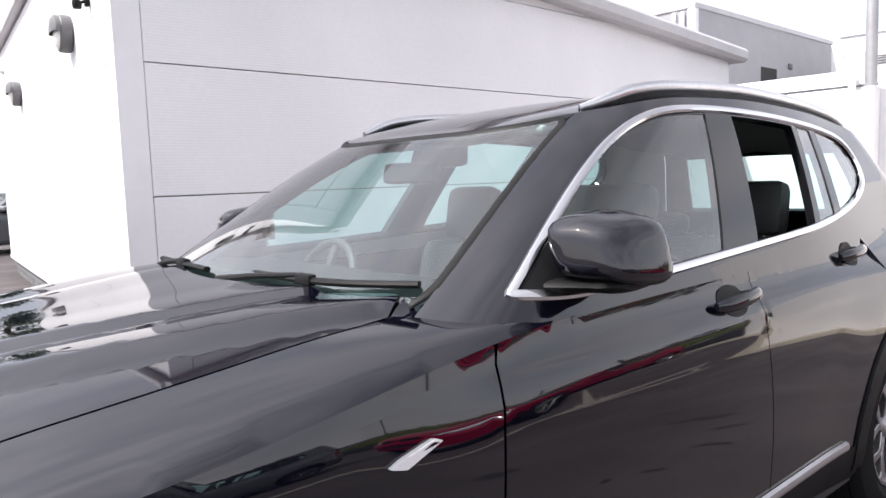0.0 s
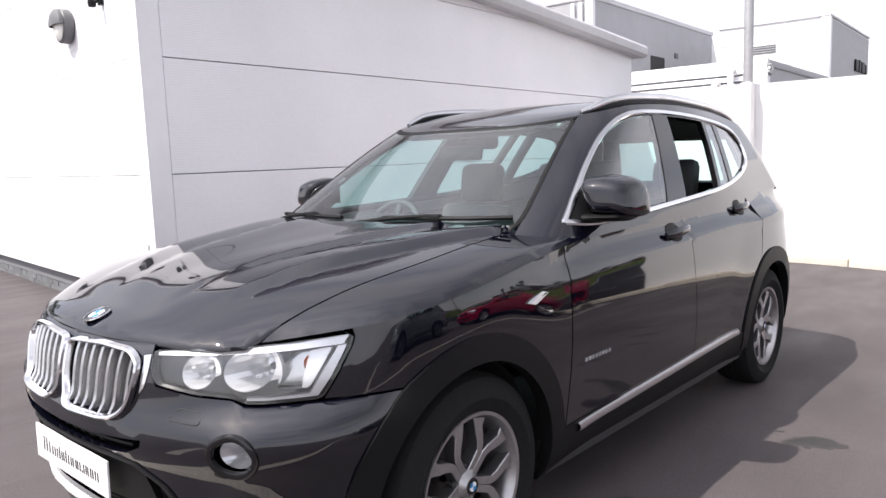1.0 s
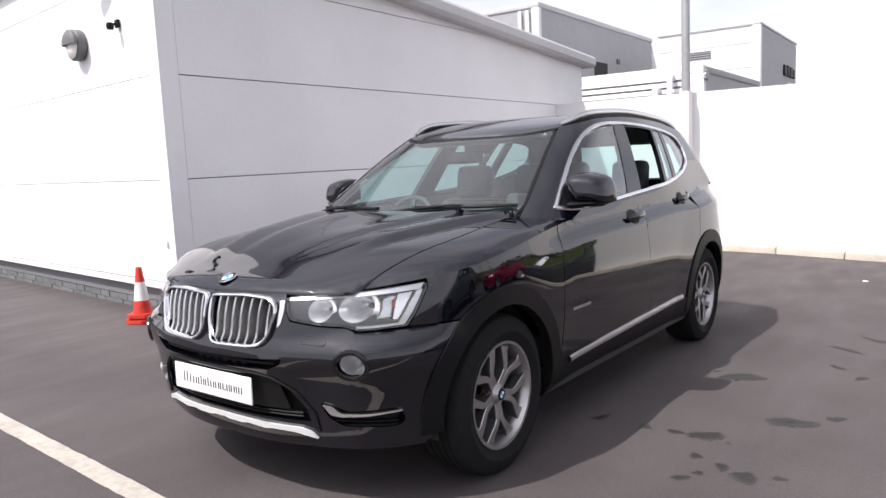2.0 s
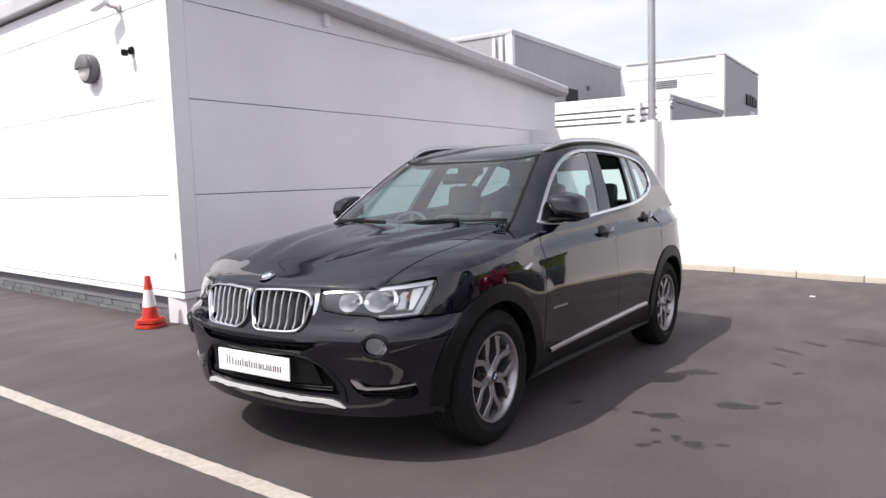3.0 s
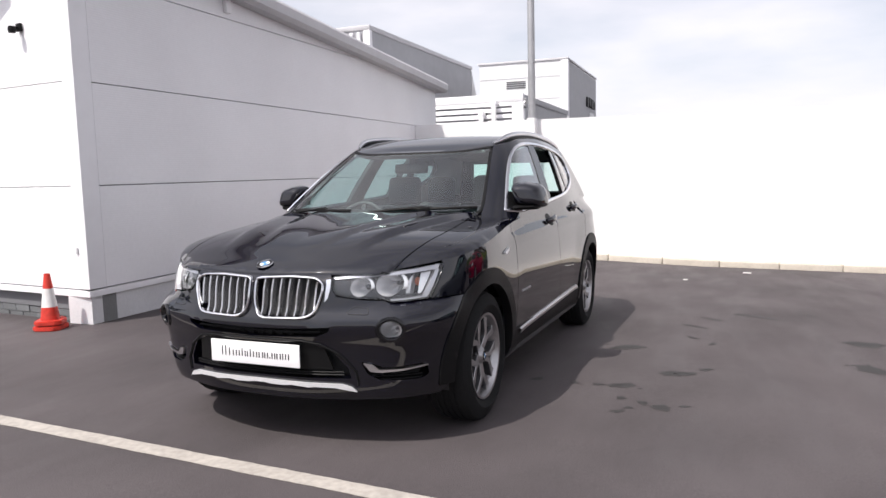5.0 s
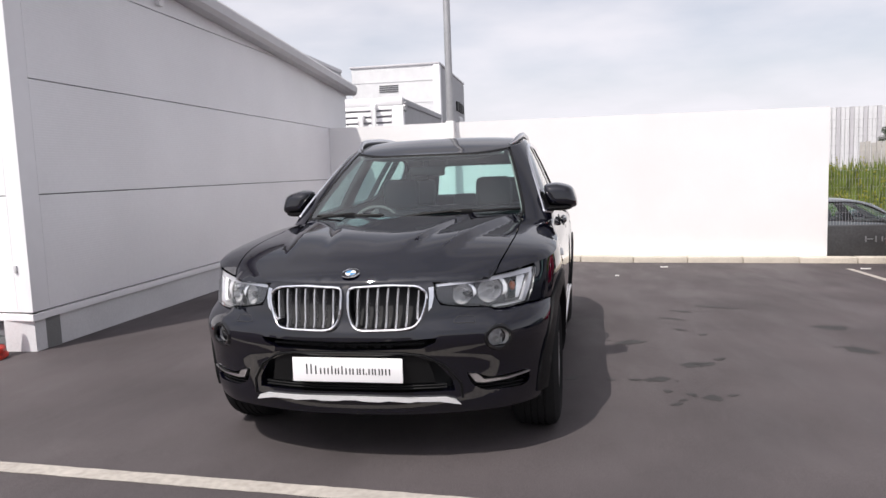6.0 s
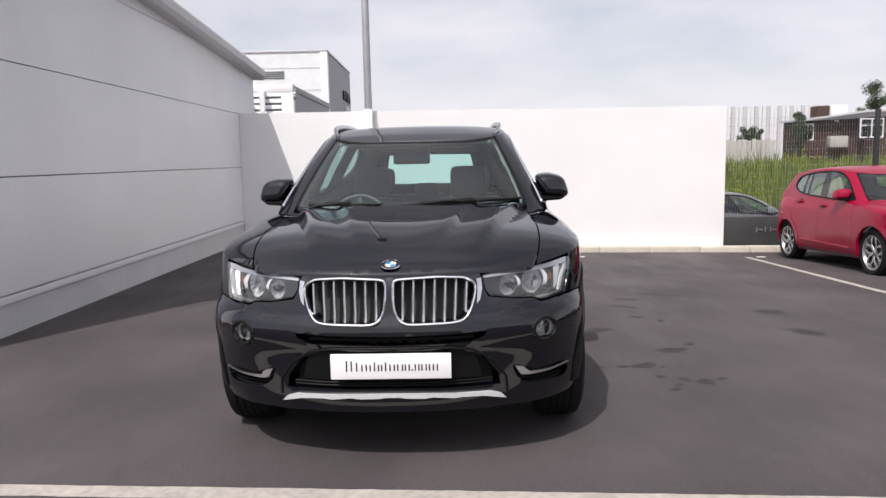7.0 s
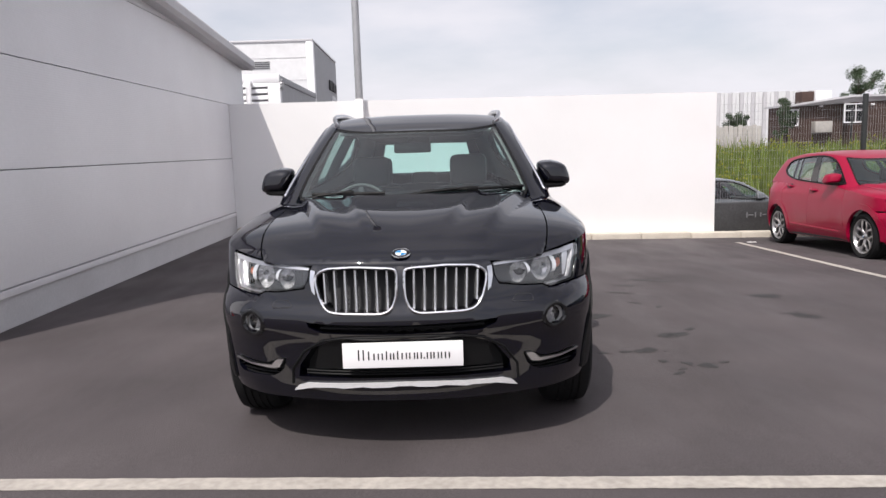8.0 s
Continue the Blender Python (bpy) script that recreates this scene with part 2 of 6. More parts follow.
# ---- building blocks ----
def part(name, bm, mat, parent=None, label="", sharp=35, smooth=True):
    me = bpy.data.meshes.new(name)
    bmesh.ops.recalc_face_normals(bm, faces=bm.faces[:])
    bm.to_mesh(me)
    bm.free()
    for mt in mat if isinstance(mat, (list, tuple)) else (mat,):
        me.materials.append(mt)
    if smooth:
        for p in me.polygons:
            p.use_smooth = True
        me.set_sharp_from_angle(angle=radians(sharp))
    ob = new(name, me)
    ob.parent = parent
    if label:
        tagged(ob, label=label)
    return ob


def empty(name, m, label, category, group="", kind=""):
    ob = new(name)
    ob.empty_display_size = 0.2
    ob.matrix_world = m
    return tagged(ob, label, category, group, kind)


def add_box(bm, lo, hi, bevel=0.0, m=None):
    """A box from corner to corner, its edges rounded."""
    lo, hi = Vector(lo), Vector(hi)
    mat = Matrix.Translation((lo + hi) / 2) @ Matrix.Diagonal((*(hi - lo), 1))
    got = bmesh.ops.create_cube(bm, size=1, matrix=mat)
    vs = got["verts"]
    if bevel:
        es = list({e for v in vs for e in v.link_edges})
        r = bmesh.ops.bevel(bm, geom=es, offset=bevel, segments=2, profile=0.5, affect="EDGES")
        vs = list({v for f in r["faces"] for v in f.verts} | {v for v in vs if v.is_valid})
    if m is not None:
        bmesh.ops.transform(bm, matrix=m, verts=vs)
    return vs


def box(name, lo, hi, mat, parent=None, label="", bevel=0.0, m=None):
    bm = bmesh.new()
    add_box(bm, lo, hi, bevel, m)
    return part(name, bm, mat, parent, label)


def lathe(bm, prof, seg=32, axis="Z", at=(0, 0, 0), close=False):
    """Turn a profile of (radius, height) round an axis."""
    turn = {"Z": Matrix(), "Y": pose(0, 0, 0, -90, 0, 0), "X": pose(0, 0, 0, 0, 90, 0)}[axis]
    rows = []
    for r, h in prof:
        rows.append([bm.verts.new(Vector(at) + turn @ Vector((r * math.cos(a), r * math.sin(a), h))) for a in (2 * math.pi * i / seg for i in range(seg))])
    for a, b in zip(rows, rows[1:] + ([rows[0]] if close else [])):
        for i in range(seg):
            j = (i + 1) % seg
            bm.faces.new((a[i], a[j], b[j], b[i]))
    return rows


def tube(bm, pts, radius, seg=8, flat=1.0, closed=False, cap=True):
    """A round bar along points; flat squeezes it across its second axis."""
    pts = [Vector(p) for p in pts]
    rings = []
    up = Vector((0, 0, 1))
    for i, p in enumerate(pts):
        a = pts[i - 1] if i or closed else p
        b = pts[(i + 1) % len(pts)] if i + 1 < len(pts) or closed else p
        d = (b - a).normalized()
        s = d.cross(up)
        s = s.normalized() if s.length > 1e-3 else d.cross(Vector((0, 1, 0))).normalized()
        t = s.cross(d).normalized()
        r = radius[i] if isinstance(radius, (list, tuple)) else radius
        rings.append([bm.verts.new(p + s * (math.cos(q) * r) + t * (math.sin(q) * r * flat)) for q in (2 * math.pi * k / seg for k in range(seg))])
    n = len(rings)
    for i in range(n if closed else n - 1):
        a, b = rings[i], rings[(i + 1) % n]
        for k in range(seg):
            bm.faces.new((a[k], a[(k + 1) % seg], b[(k + 1) % seg], b[k]))
    if cap and not closed:
        bm.faces.new(rings[0][::-1])
        bm.faces.new(rings[-1])


def prism(bm, poly, depth, m=None):
    """A flat outline in x and y, given a depth along z."""
    a = [bm.verts.new((x, y, 0)) for x, y in poly]
    b = [bm.verts.new((x, y, depth)) for x, y in poly]
    bm.faces.new(a[::-1])
    bm.faces.new(b)
    n = len(poly)
    for i in range(n):
        bm.faces.new((a[i], a[(i + 1) % n], b[(i + 1) % n], b[i]))
    if m is not None:
        bmesh.ops.transform(bm, matrix=m, verts=a + b)


def curve(*knots):
    """A smooth run through (x, y) knots, held level past its ends."""
    xs, ys = np.array([k[0] for k in knots], float), np.array([k[1] for k in knots], float)
    d = np.diff(ys) / np.diff(xs)
    t = np.zeros(len(xs))
    t[0], t[-1] = d[0], d[-1]
    for i in range(1, len(xs) - 1):
        t[i] = 0 if d[i - 1] * d[i] <= 0 else 2 * d[i - 1] * d[i] / (d[i - 1] + d[i])

    def at(x):
        x = min(max(x, xs[0]), xs[-1])
        i = min(max(int(np.searchsorted(xs, x)) - 1, 0), len(xs) - 2)
        h = xs[i + 1] - xs[i]
        u = (x - xs[i]) / h
        return float((2 * u**3 - 3 * u**2 + 1) * ys[i] + (u**3 - 2 * u**2 + u) * h * t[i] + (-2 * u**3 + 3 * u**2) * ys[i + 1] + (u**3 - u**2) * h * t[i + 1])
    return at


def inside(poly, pts):
    """Which of the points lie in the outline."""
    px, py = pts[:, 0], pts[:, 1]
    hit = np.zeros(len(pts), bool)
    for (x0, y0), (x1, y1) in zip(poly, np.roll(poly, -1, axis=0)):
        c = (y0 > py) != (y1 > py)
        with np.errstate(divide="ignore", invalid="ignore"):
            hit ^= c & (px < (x1 - x0) * (py - y0) / (y1 - y0 + 1e-15) + x0)
    return hit


def dense(poly, step):
    out = []
    for (x0, y0), (x1, y1) in zip(poly, np.roll(poly, -1, axis=0)):
        k = max(1, int(math.hypot(x1 - x0, y1 - y0) / step))
        out += [(x0 + (x1 - x0) * i / k, y0 + (y1 - y0) * i / k) for i in range(k)]
    return np.array(out)


def rounded(poly, r=0.02, seg=5):
    """The outline with its corners rounded off."""
    out, n = [], len(poly)
    for i in range(n):
        p, a, b = Vector(poly[i]), Vector(poly[i - 1]), Vector(poly[(i + 1) % n])
        ra = min(r, (a - p).length * 0.45)
        rb = min(r, (b - p).length * 0.45)
        s, e = p + (a - p).normalized() * ra, p + (b - p).normalized() * rb
        for k in range(seg + 1):
            u = k / seg
            q = s * (1 - u) ** 2 + p * (2 * u * (1 - u)) + e * u * u
            out.append((q.x, q.y))
    return out


def sheet(bm, surf, poly, holes=(), step=0.04, off=0.0, edge=0.0, lines=()):
    """A skin over surf(a, b, off) within an outline in a and b, with holes; edge turns its rim inwards by that depth; lines are creases that the mesh follows."""
    from mathutils.geometry import delaunay_2d_cdt
    loops = [dense(np.array(p, float), step) for p in (poly, *holes)]
    lo, hi = loops[0].min(0), loops[0].max(0)
    gx, gy = np.meshgrid(np.arange(lo[0] + step / 2, hi[0], step), np.arange(lo[1] + step / 2, hi[1], step))
    grid = np.stack([gx.ravel(), gy.ravel()], -1)
    if len(grid):
        keep = inside(loops[0], grid)
        for h in loops[1:]:
            keep &= ~inside(h, grid)
        grid = grid[keep]
        rim = np.concatenate(loops)
        far = np.array([np.min(np.abs(rim - g).max(1)) > step * 0.45 for g in grid], bool) if len(grid) else np.zeros(0, bool)
        if lines and len(grid):
            creases = np.concatenate([np.array(c, float) for c in lines])
            far &= np.array([np.min(np.hypot(*(creases - g).T)) > step * 1.05 for g in grid], bool)
        grid = grid[far] if len(grid) else grid
    verts, edges = [], []
    for lp in loops:
        k = len(verts)
        verts += [Vector(p) for p in lp]
        edges += [(k + i, k + (i + 1) % len(lp)) for i in range(len(lp))]
    for c in lines:
        k = len(verts)
        verts += [Vector(p) for p in c]
        edges += [(k + i, k + i + 1) for i in range(len(c) - 1)]
    verts += [Vector(p) for p in grid]
    vs, _, fs, *_ = delaunay_2d_cdt(verts, edges, [], 0, 1e-6)
    flat = np.array([(v.x, v.y) for v in vs])
    tri = np.array([f for f in fs if len(f) == 3])
    mid = flat[tri].mean(1)
    ok = inside(loops[0], mid)
    for h in loops[1:]:
        ok &= ~inside(h, mid)
    tri = tri[ok]
    made = {}
    for i in set(tri.ravel().tolist()):
        made[i] = bm.verts.new(surf(flat[i][0], flat[i][1], off))
    faces = []
    for f in tri.tolist():
        try:
            faces.append(bm.faces.new([made[i] for i in f]))
        except ValueError:
            pass
    if edge:
        back = {made[i]: i for i in made}
        low = {}
        rim_edges = [e for e in {e for f in faces for e in f.edges} if len(e.link_faces) == 1]
        for e in rim_edges:
            for v in e.verts:
                if v not in low:
                    a, b = flat[back[v]]
                    low[v] = bm.verts.new(surf(a, b, off - edge))
            a, b = e.verts
            bm.faces.new((a, b, low[b], low[a]))
    return faces


def ribbon(bm, surf, line, width, off=0.004, closed=True, thick=0.006):
    """A raised strip along a line in the surface's a and b."""
    pts = [surf(a, b, off) for a, b in line]
    nrm = [(surf(a, b, off + 0.01) - surf(a, b, off)).normalized() for a, b in line]
    n = len(pts)
    rows = []
    for i in range(n):
        a = pts[i - 1] if i or closed else pts[i]
        b = pts[(i + 1) % n] if i + 1 < n or closed else pts[i]
        d = (b - a).normalized()
        s = d.cross(nrm[i]).normalized() * (width / 2)
        up = nrm[i] * thick
        rows.append([bm.verts.new(q) for q in (pts[i] - s - up, pts[i] - s * 0.7 + up * 0.6, pts[i] + up, pts[i] + s * 0.7 + up * 0.6, pts[i] + s - up)])
    for i in range(n if closed else n - 1):
        a, b = rows[i], rows[(i + 1) % n]
        for k in range(4):
            bm.faces.new((a[k], a[k + 1], b[k + 1], b[k]))


# ---- ground ----
def ground():
    xs = [-400, -30, -8, -4, -2, -1, *[0.5 * k for k in range(21)], 10.46, 10.7, 10.95, 11.2, 11.6, 60, 400, 2500]
    ys = [-2000, -60, -30, -14.5, -11, -9, -7, *[-6 + 0.5 * k for k in range(15)], *[1.2 + 0.22 * k for k in range(11)], 5, 60, 2000]
    bm = bmesh.new()
    rows = [[bm.verts.new((x, y, gz(x, y))) for y in ys] for x in xs]
    for a, b in zip(rows, rows[1:]):
        for i in range(len(ys) - 1):
            bm.faces.new((a[i], b[i], b[i + 1], a[i + 1]))
    return tagged(part("ground", bm, M_ASPHALT), "weathered dark grey asphalt of a car sales yard", "ground", kind="structure")


ground()


def painted_line(x0, y0, x1, y1, width, label):
    """A line of road paint, worn at the edges."""
    bm = bmesh.new()
    a, b = Vector((x0, y0)), Vector((x1, y1))
    d = (b - a).normalized()
    s = Vector((-d.y, d.x))
    n = max(8, int((b - a).length / 0.06))
    rnd = random.Random(7)
    rows = []
    for i in range(n + 1):
        p = a + (b - a) * (i / n)
        w1, w2 = width / 2 + rnd.uniform(-0.004, 0.002), width / 2 + rnd.uniform(-0.004, 0.002)
        e, f = p + s * w1, p - s * w2
        rows.append([bm.verts.new((e.x, e.y, gz(e.x, e.y) + 0.002)), bm.verts.new((e.x, e.y, gz(e.x, e.y) + 0.005)), bm.verts.new((f.x, f.y, gz(f.x, f.y) + 0.005)), bm.verts.new((f.x, f.y, gz(f.x, f.y) + 0.002))])
    for p, q in zip(rows, rows[1:]):
        for k in range(3):
            bm.faces.new((p[k], p[k + 1], q[k + 1], q[k]))
    return tagged(part("painted_line", bm, M_LINE, smooth=False), label, "road marking", kind="structure")


painted_line(0.57, 9.0, -0.96, -9.0, 0.105, "worn cream painted line across the yard")
painted_line(8.9, -5.36, -3.5, -4.24, 0.10, "white painted bay line beside the red car")
painted_line(-0.66, -0.03, -4.0, 0.14, 0.105, "short white painted line on the asphalt")


def oil_stain(x, y, rx, ry, turn, seed):
    """A blot soaked into the asphalt, with a ragged rim and a few drops beside it."""
    rnd = random.Random(seed)
    bm = bmesh.new()
    rx, ry = rx * 0.82, ry * 0.82
    blots = [(0.0, 0.0, 1.0)] + [(rnd.uniform(-1.7, 1.7), rnd.uniform(-1.5, 1.5), rnd.uniform(0.08, 0.17)) for _ in range(3 if rx > 0.05 else 0)]
    c, s = math.cos(turn), math.sin(turn)
    for bx, by, k in blots:
        ph = [rnd.uniform(0, 6.28) for _ in range(5)]
        loops = []
        for grow, lift in ((1.16, 0.002), (0.94, 0.0035)):
            ring = []
            for i in range(48):
                a = 2 * math.pi * i / 48
                r = grow + 0.17 * math.sin(2 * a + ph[0]) + 0.13 * math.sin(3 * a + ph[1]) + 0.10 * math.sin(5 * a + ph[2]) + 0.07 * math.sin(9 * a + ph[3]) + 0.05 * math.sin(14 * a + ph[4])
                u, v = rx * (bx + k * r * math.cos(a)), ry * (by + k * r * math.sin(a))
                px, py = x + u * c - v * s, y + u * s + v * c
                ring.append(bm.verts.new((px, py, gz(px, py) + lift)))
            loops.append(ring)
        bm.faces.new(loops[1])
        for i in range(48):
            bm.faces.new((loops[0][i], loops[0][(i + 1) % 48], loops[1][(i + 1) % 48], loops[1][i])).material_index = 1
    return tagged(part("oil_stain", bm, (M_STAIN, M_STAIN_RIM), smooth=False), "dark oil stain soaked into the asphalt", "stain", "oil stains on the yard", "structure")


for i, row in enumerate((
        (2.06, -1.875, 0.075, 0.115, 0.3), (1.67, -1.565, 0.065, 0.085, 0.2), (1.275, -1.825, 0.055, 0.065, 0.5), (1.335, -1.72, 0.04, 0.035, 0.1),
        (1.65, -1.42, 0.03, 0.04, 0.3), (1.40, -1.59, 0.03, 0.035, 1.0), (1.14, -1.60, 0.025, 0.045, 0.4), (1.22, -1.65, 0.02, 0.03, 0.8),
        (3.38, -3.20, 0.12, 0.13, 1.3), (2.53, -3.10, 0.12, 0.10, 0.4), (4.45, -2.48, 0.06, 0.26, 2.6), (4.15, -2.10, 0.04, 0.13, 2.5),
        (2.76, -1.49, 0.075, 0.14, 0.2), (1.67, -1.02, 0.04, 0.05, 0.9), (2.22, -2.06, 0.03, 0.06, 0.5), (3.25, -1.95, 0.03, 0.06, 2.4),
        (3.75, -1.95, 0.035, 0.12, 2.5), (1.65, -1.27, 0.03, 0.035, 0.1), (3.05, -2.10, 0.03, 0.05, 0.9), (4.75, -2.95, 0.03, 0.10, 2.6), (1.33, -1.95, 0.02, 0.035, 0.4))):
    oil_stain(*row, 11 + i)

# ---- clad building beside the car ----
CX, CY, EX = 2.195, 3.355, 11.35                          # its corner, and the far end of its long side
TURN_F = radians(-7)                                    # the gable front leans off the square
F_DIR = Vector((-math.sin(TURN_F), math.cos(TURN_F), 0))
F_LEN = 9.2
JOINTS = (0.312, 1.284, 2.245, 3.205)


def roof_z(x):
    return 3.66 - 0.0635 * (x - CX)


def front(u, out, z):
    """A place on the front: u along it from the corner, out before it."""
    n = Vector((-F_DIR.y, F_DIR.x, 0))
    return Vector((CX, CY, z)) + F_DIR * u + n * out


M_FRONT = Matrix.Translation((CX, CY, 0)) @ Matrix.Rotation(math.pi / 2 + TURN_F, 4, "Z")
# in M_FRONT: x runs along the front, y points into the yard, z is up

hall = empty("showroom_building", pose(CX, CY, 0), "single-storey building clad in white ribbed steel panels", "building")


def wall_child(name, bm, mat, label=""):
    ob = part(name, bm, mat, None, label, smooth=False)
    ob.parent = hall
    ob.matrix_parent_inverse = Matrix.Translation((-CX, -CY, 0))
    return ob


def long_panel(x0, x1, z0, z1):
    """A panel of the long side, cut by the roof line above."""
    bm = bmesh.new()
    tops = [(x0, min(z1, roof_z(x0) - 0.02))]
    cross = CX + (3.64 - z1) / 0.0635
    if x0 < cross < x1:
        tops.append((cross, z1))
    end = min(x1, CX + (3.64 - z0) / 0.0635)
    tops.append((end, min(z1, roof_z(end) - 0.02)))
    poly = [(x0, z0), (end, z0)] + tops[::-1]
    y0 = CY
    a = [bm.verts.new((x, y0, z)) for x, z in poly]
    b = [bm.verts.new((x, y0 + 0.05, z)) for x, z in poly]
    bm.faces.new(a)
    bm.faces.new(b[::-1])
    for i in range(len(poly)):
        j = (i + 1) % len(poly)
        bm.faces.new((a[i], a[j], b[j], b[i]))
    bmesh.ops.bevel(bm, geom=[e for e in bm.edges if all(v.co.y < y0 + 0.01 for v in e.verts)], offset=0.004, segments=1, affect="EDGES")
    return wall_child("panel", bm, M_CLAD)


def front_panel(u0, u1, z0, z1):
    bm = bmesh.new()
    add_box(bm, (u0, -0.05, z0), (u1, 0.0, z1), 0.004, M_FRONT)
    return wall_child("panel", bm, M_CLAD)


GAP = 0.0085
levels = [*JOINTS, 3.66]
for z0, z1 in zip(levels, levels[1:]):
    long_panel(CX + 0.20, EX, z0 + GAP / 2, z1 - GAP / 2 if z1 < 3.5 else 3.66)
    front_panel(0.16, F_LEN - 0.12, z0 + 0.003, min(z1 - 0.003, 3.56))
# core behind the joints
bm = bmesh.new()
core = [(CX + 0.06, CY + 0.045), (EX, CY + 0.045), (EX, CY + 11), tuple(front(F_LEN + 1.0, -3.0, 0))[:2], tuple(front(F_LEN - 0.03, -0.06, 0))[:2]]
lo = [bm.verts.new((x, y, 0.10)) for x, y in core]
hi = [bm.verts.new((x, y, roof_z(x) - 0.03)) for x, y in core]
bm.faces.new(lo[::-1])
bm.faces.new(hi)
for i in range(5):
    bm.faces.new((lo[i], lo[(i + 1) % 5], hi[(i + 1) % 5], hi[i]))
wall_child("inner_wall", bm, M_GAP)
# folded corner trim, end trim, drip flashing
bm = bmesh.new()
add_box(bm, (CX - 0.004, CY - 0.005, 0.317), (CX + 0.20 - 0.006, CY + 0.04, roof_z(CX) - 0.03), 0.004)
add_box(bm, (0.0, -0.04, 0.317), (0.16 - 0.006, 0.005, roof_z(CX) - 0.03), 0.004, M_FRONT)
wall_child("corner_trim", bm, M_TRIM, "folded white corner flashing")
bm = bmesh.new()
add_box(bm, (F_LEN - 0.12 + 0.006, -0.05, 0.317), (F_LEN, 0.005, 3.56), 0.004, M_FRONT)
wall_child("end_trim", bm, M_TRIM)
bm = bmesh.new()
add_box(bm, (CX - 0.01, CY - 0.012, 0.244), (EX, CY + 0.05, 0.303), 0.004)
add_box(bm, (-0.01, -0.05, 0.244), (F_LEN, 0.014, 0.303), 0.004, M_FRONT)
wall_child("drip_flashing", bm, M_TRIM, "white drip flashing at the foot of the cladding")
# plinths
bm = bmesh.new()
add_box(bm, (CX + 0.02, CY + 0.012, -0.6), (EX, CY + 0.3, 0.245))
wall_child("plinth", bm, M_RENDER, "painted render plinth")
bm = bmesh.new()
add_box(bm, (0.03, -0.30, -0.6), (F_LEN - 0.03, -0.072, 0.245), 0.0, M_FRONT)
wall_child("mortar_bed", bm, M_MORTAR)
bm = bmesh.new()
add_box(bm, (-0.1075, -0.045, -0.0325), (0.1075, 0.0, 0.0325), 0.003)
brick_one = part("brick", bm, M_BRICK, None, smooth=False)
brick_mesh = brick_one.data
bpy.data.objects.remove(brick_one)
course = 0
z = 0.245 - 0.036
while z > -0.45:
    u = 0.145 if course % 2 else 0.255
    while u < F_LEN - 0.12:
        ob = new("brick", brick_mesh)
        ob.parent = hall
        ob.matrix_parent_inverse = Matrix.Translation((-CX, -CY, 0))
        ob.matrix_basis = M_FRONT @ pose(u, -0.062 + 0.003 * math.sin(u * 37 + course), z)
        u += 0.225
    z -= 0.075
    course += 1
# roof edges: a bullnose eave down the long side, a fascia over the front
bm = bmesh.new()
prof = [(0.10, -0.02), (-0.16, -0.03), (-0.21, 0.02), (-0.215, 0.13), (-0.18, 0.175), (0.10, 0.20)]
ends = []
for x in (CX - 0.06, EX + 0.20):
    ends.append([bm.verts.new((x, CY + y, roof_z(x) - 0.06 + h)) for y, h in prof])
for i in range(len(prof)):
    j = (i + 1) % len(prof)
    bm.faces.new((ends[0][i], ends[0][j], ends[1][j], ends[1][i]))
bm.faces.new(ends[0])
bm.faces.new(ends[1][::-1])
wall_child("eave_flashing", bm, M_EAVE, "pale grey bullnose eave flashing")
bm = bmesh.new()
add_box(bm, (-0.02, -0.10, 3.59), (F_LEN + 0.15, 0.10, 3.78), 0.02, M_FRONT)
wall_child("fascia", bm, M_EAVE, "pale grey roof fascia")
bm = bmesh.new()
rf = [(CX - 0.05, CY - 0.17), (EX + 0.15, CY - 0.17), (EX + 0.15, CY + 11.2), tuple(front(F_LEN + 1.2, -3.0, 0))[:2], tuple(front(F_LEN + 0.1, 0.05, 0))[:2]]
lo = [bm.verts.new((x, y, roof_z(x) + 0.06)) for x, y in rf]
hi = [bm.verts.new((x, y, roof_z(x) + 0.115)) for x, y in rf]
bm.faces.new(lo[::-1])
bm.faces.new(hi)
for i in range(5):
    bm.faces.new((lo[i], lo[(i + 1) % 5], hi[(i + 1) % 5], hi[i]))
wall_child("roof", bm, M_GREYCLAD)


def bulkhead_lamp(u, z):
    """A round wall lamp with a half hood over its opal glass."""
    m = M_FRONT @ pose(u, 0.004, z)
    lamp = empty("wall_lamp", m, "round dark grey bulkhead lamp with a half hood", "lamp", "wall lamps on the building front")
    bm = bmesh.new()
    lathe(bm, [(0.0, 0.0), (0.150, 0.0), (0.160, 0.02), (0.158, 0.085), (0.145, 0.10), (0.0, 0.10)], 36, "Y")
    part("housing", bm, M_LAMPGREY, lamp)
    bm = bmesh.new()
    lathe(bm, [(0.0, 0.135), (0.06, 0.132), (0.11, 0.12), (0.135, 0.10)], 32, "Y")
    part("glass", bm, M_LAMPGLASS, lamp, "opal glass")
    bm = bmesh.new()
    rows = []
    for r, h in ((0.150, 0.098), (0.146, 0.125), (0.115, 0.148), (0.06, 0.156), (0.0, 0.158)):
        rows.append([bm.verts.new((r * math.cos(a), h, r * math.sin(a))) for a in (math.pi * i / 20 for i in range(21))])
    for p, q in zip(rows, rows[1:]):
        for i in range(20):
            try:
                bm.faces.new((p[i], p[i + 1], q[i + 1], q[i]))
            except ValueError:
                pass
    bmesh.ops.remove_doubles(bm, verts=bm.verts[:], dist=0.0005)
    bmesh.ops.solidify(bm, geom=bm.faces[:], thickness=0.006)
    part("hood", bm, M_LAMPGREY, lamp)
    return lamp


bulkhead_lamp(1.60, 2.70)
bulkhead_lamp(5.70, 2.665)


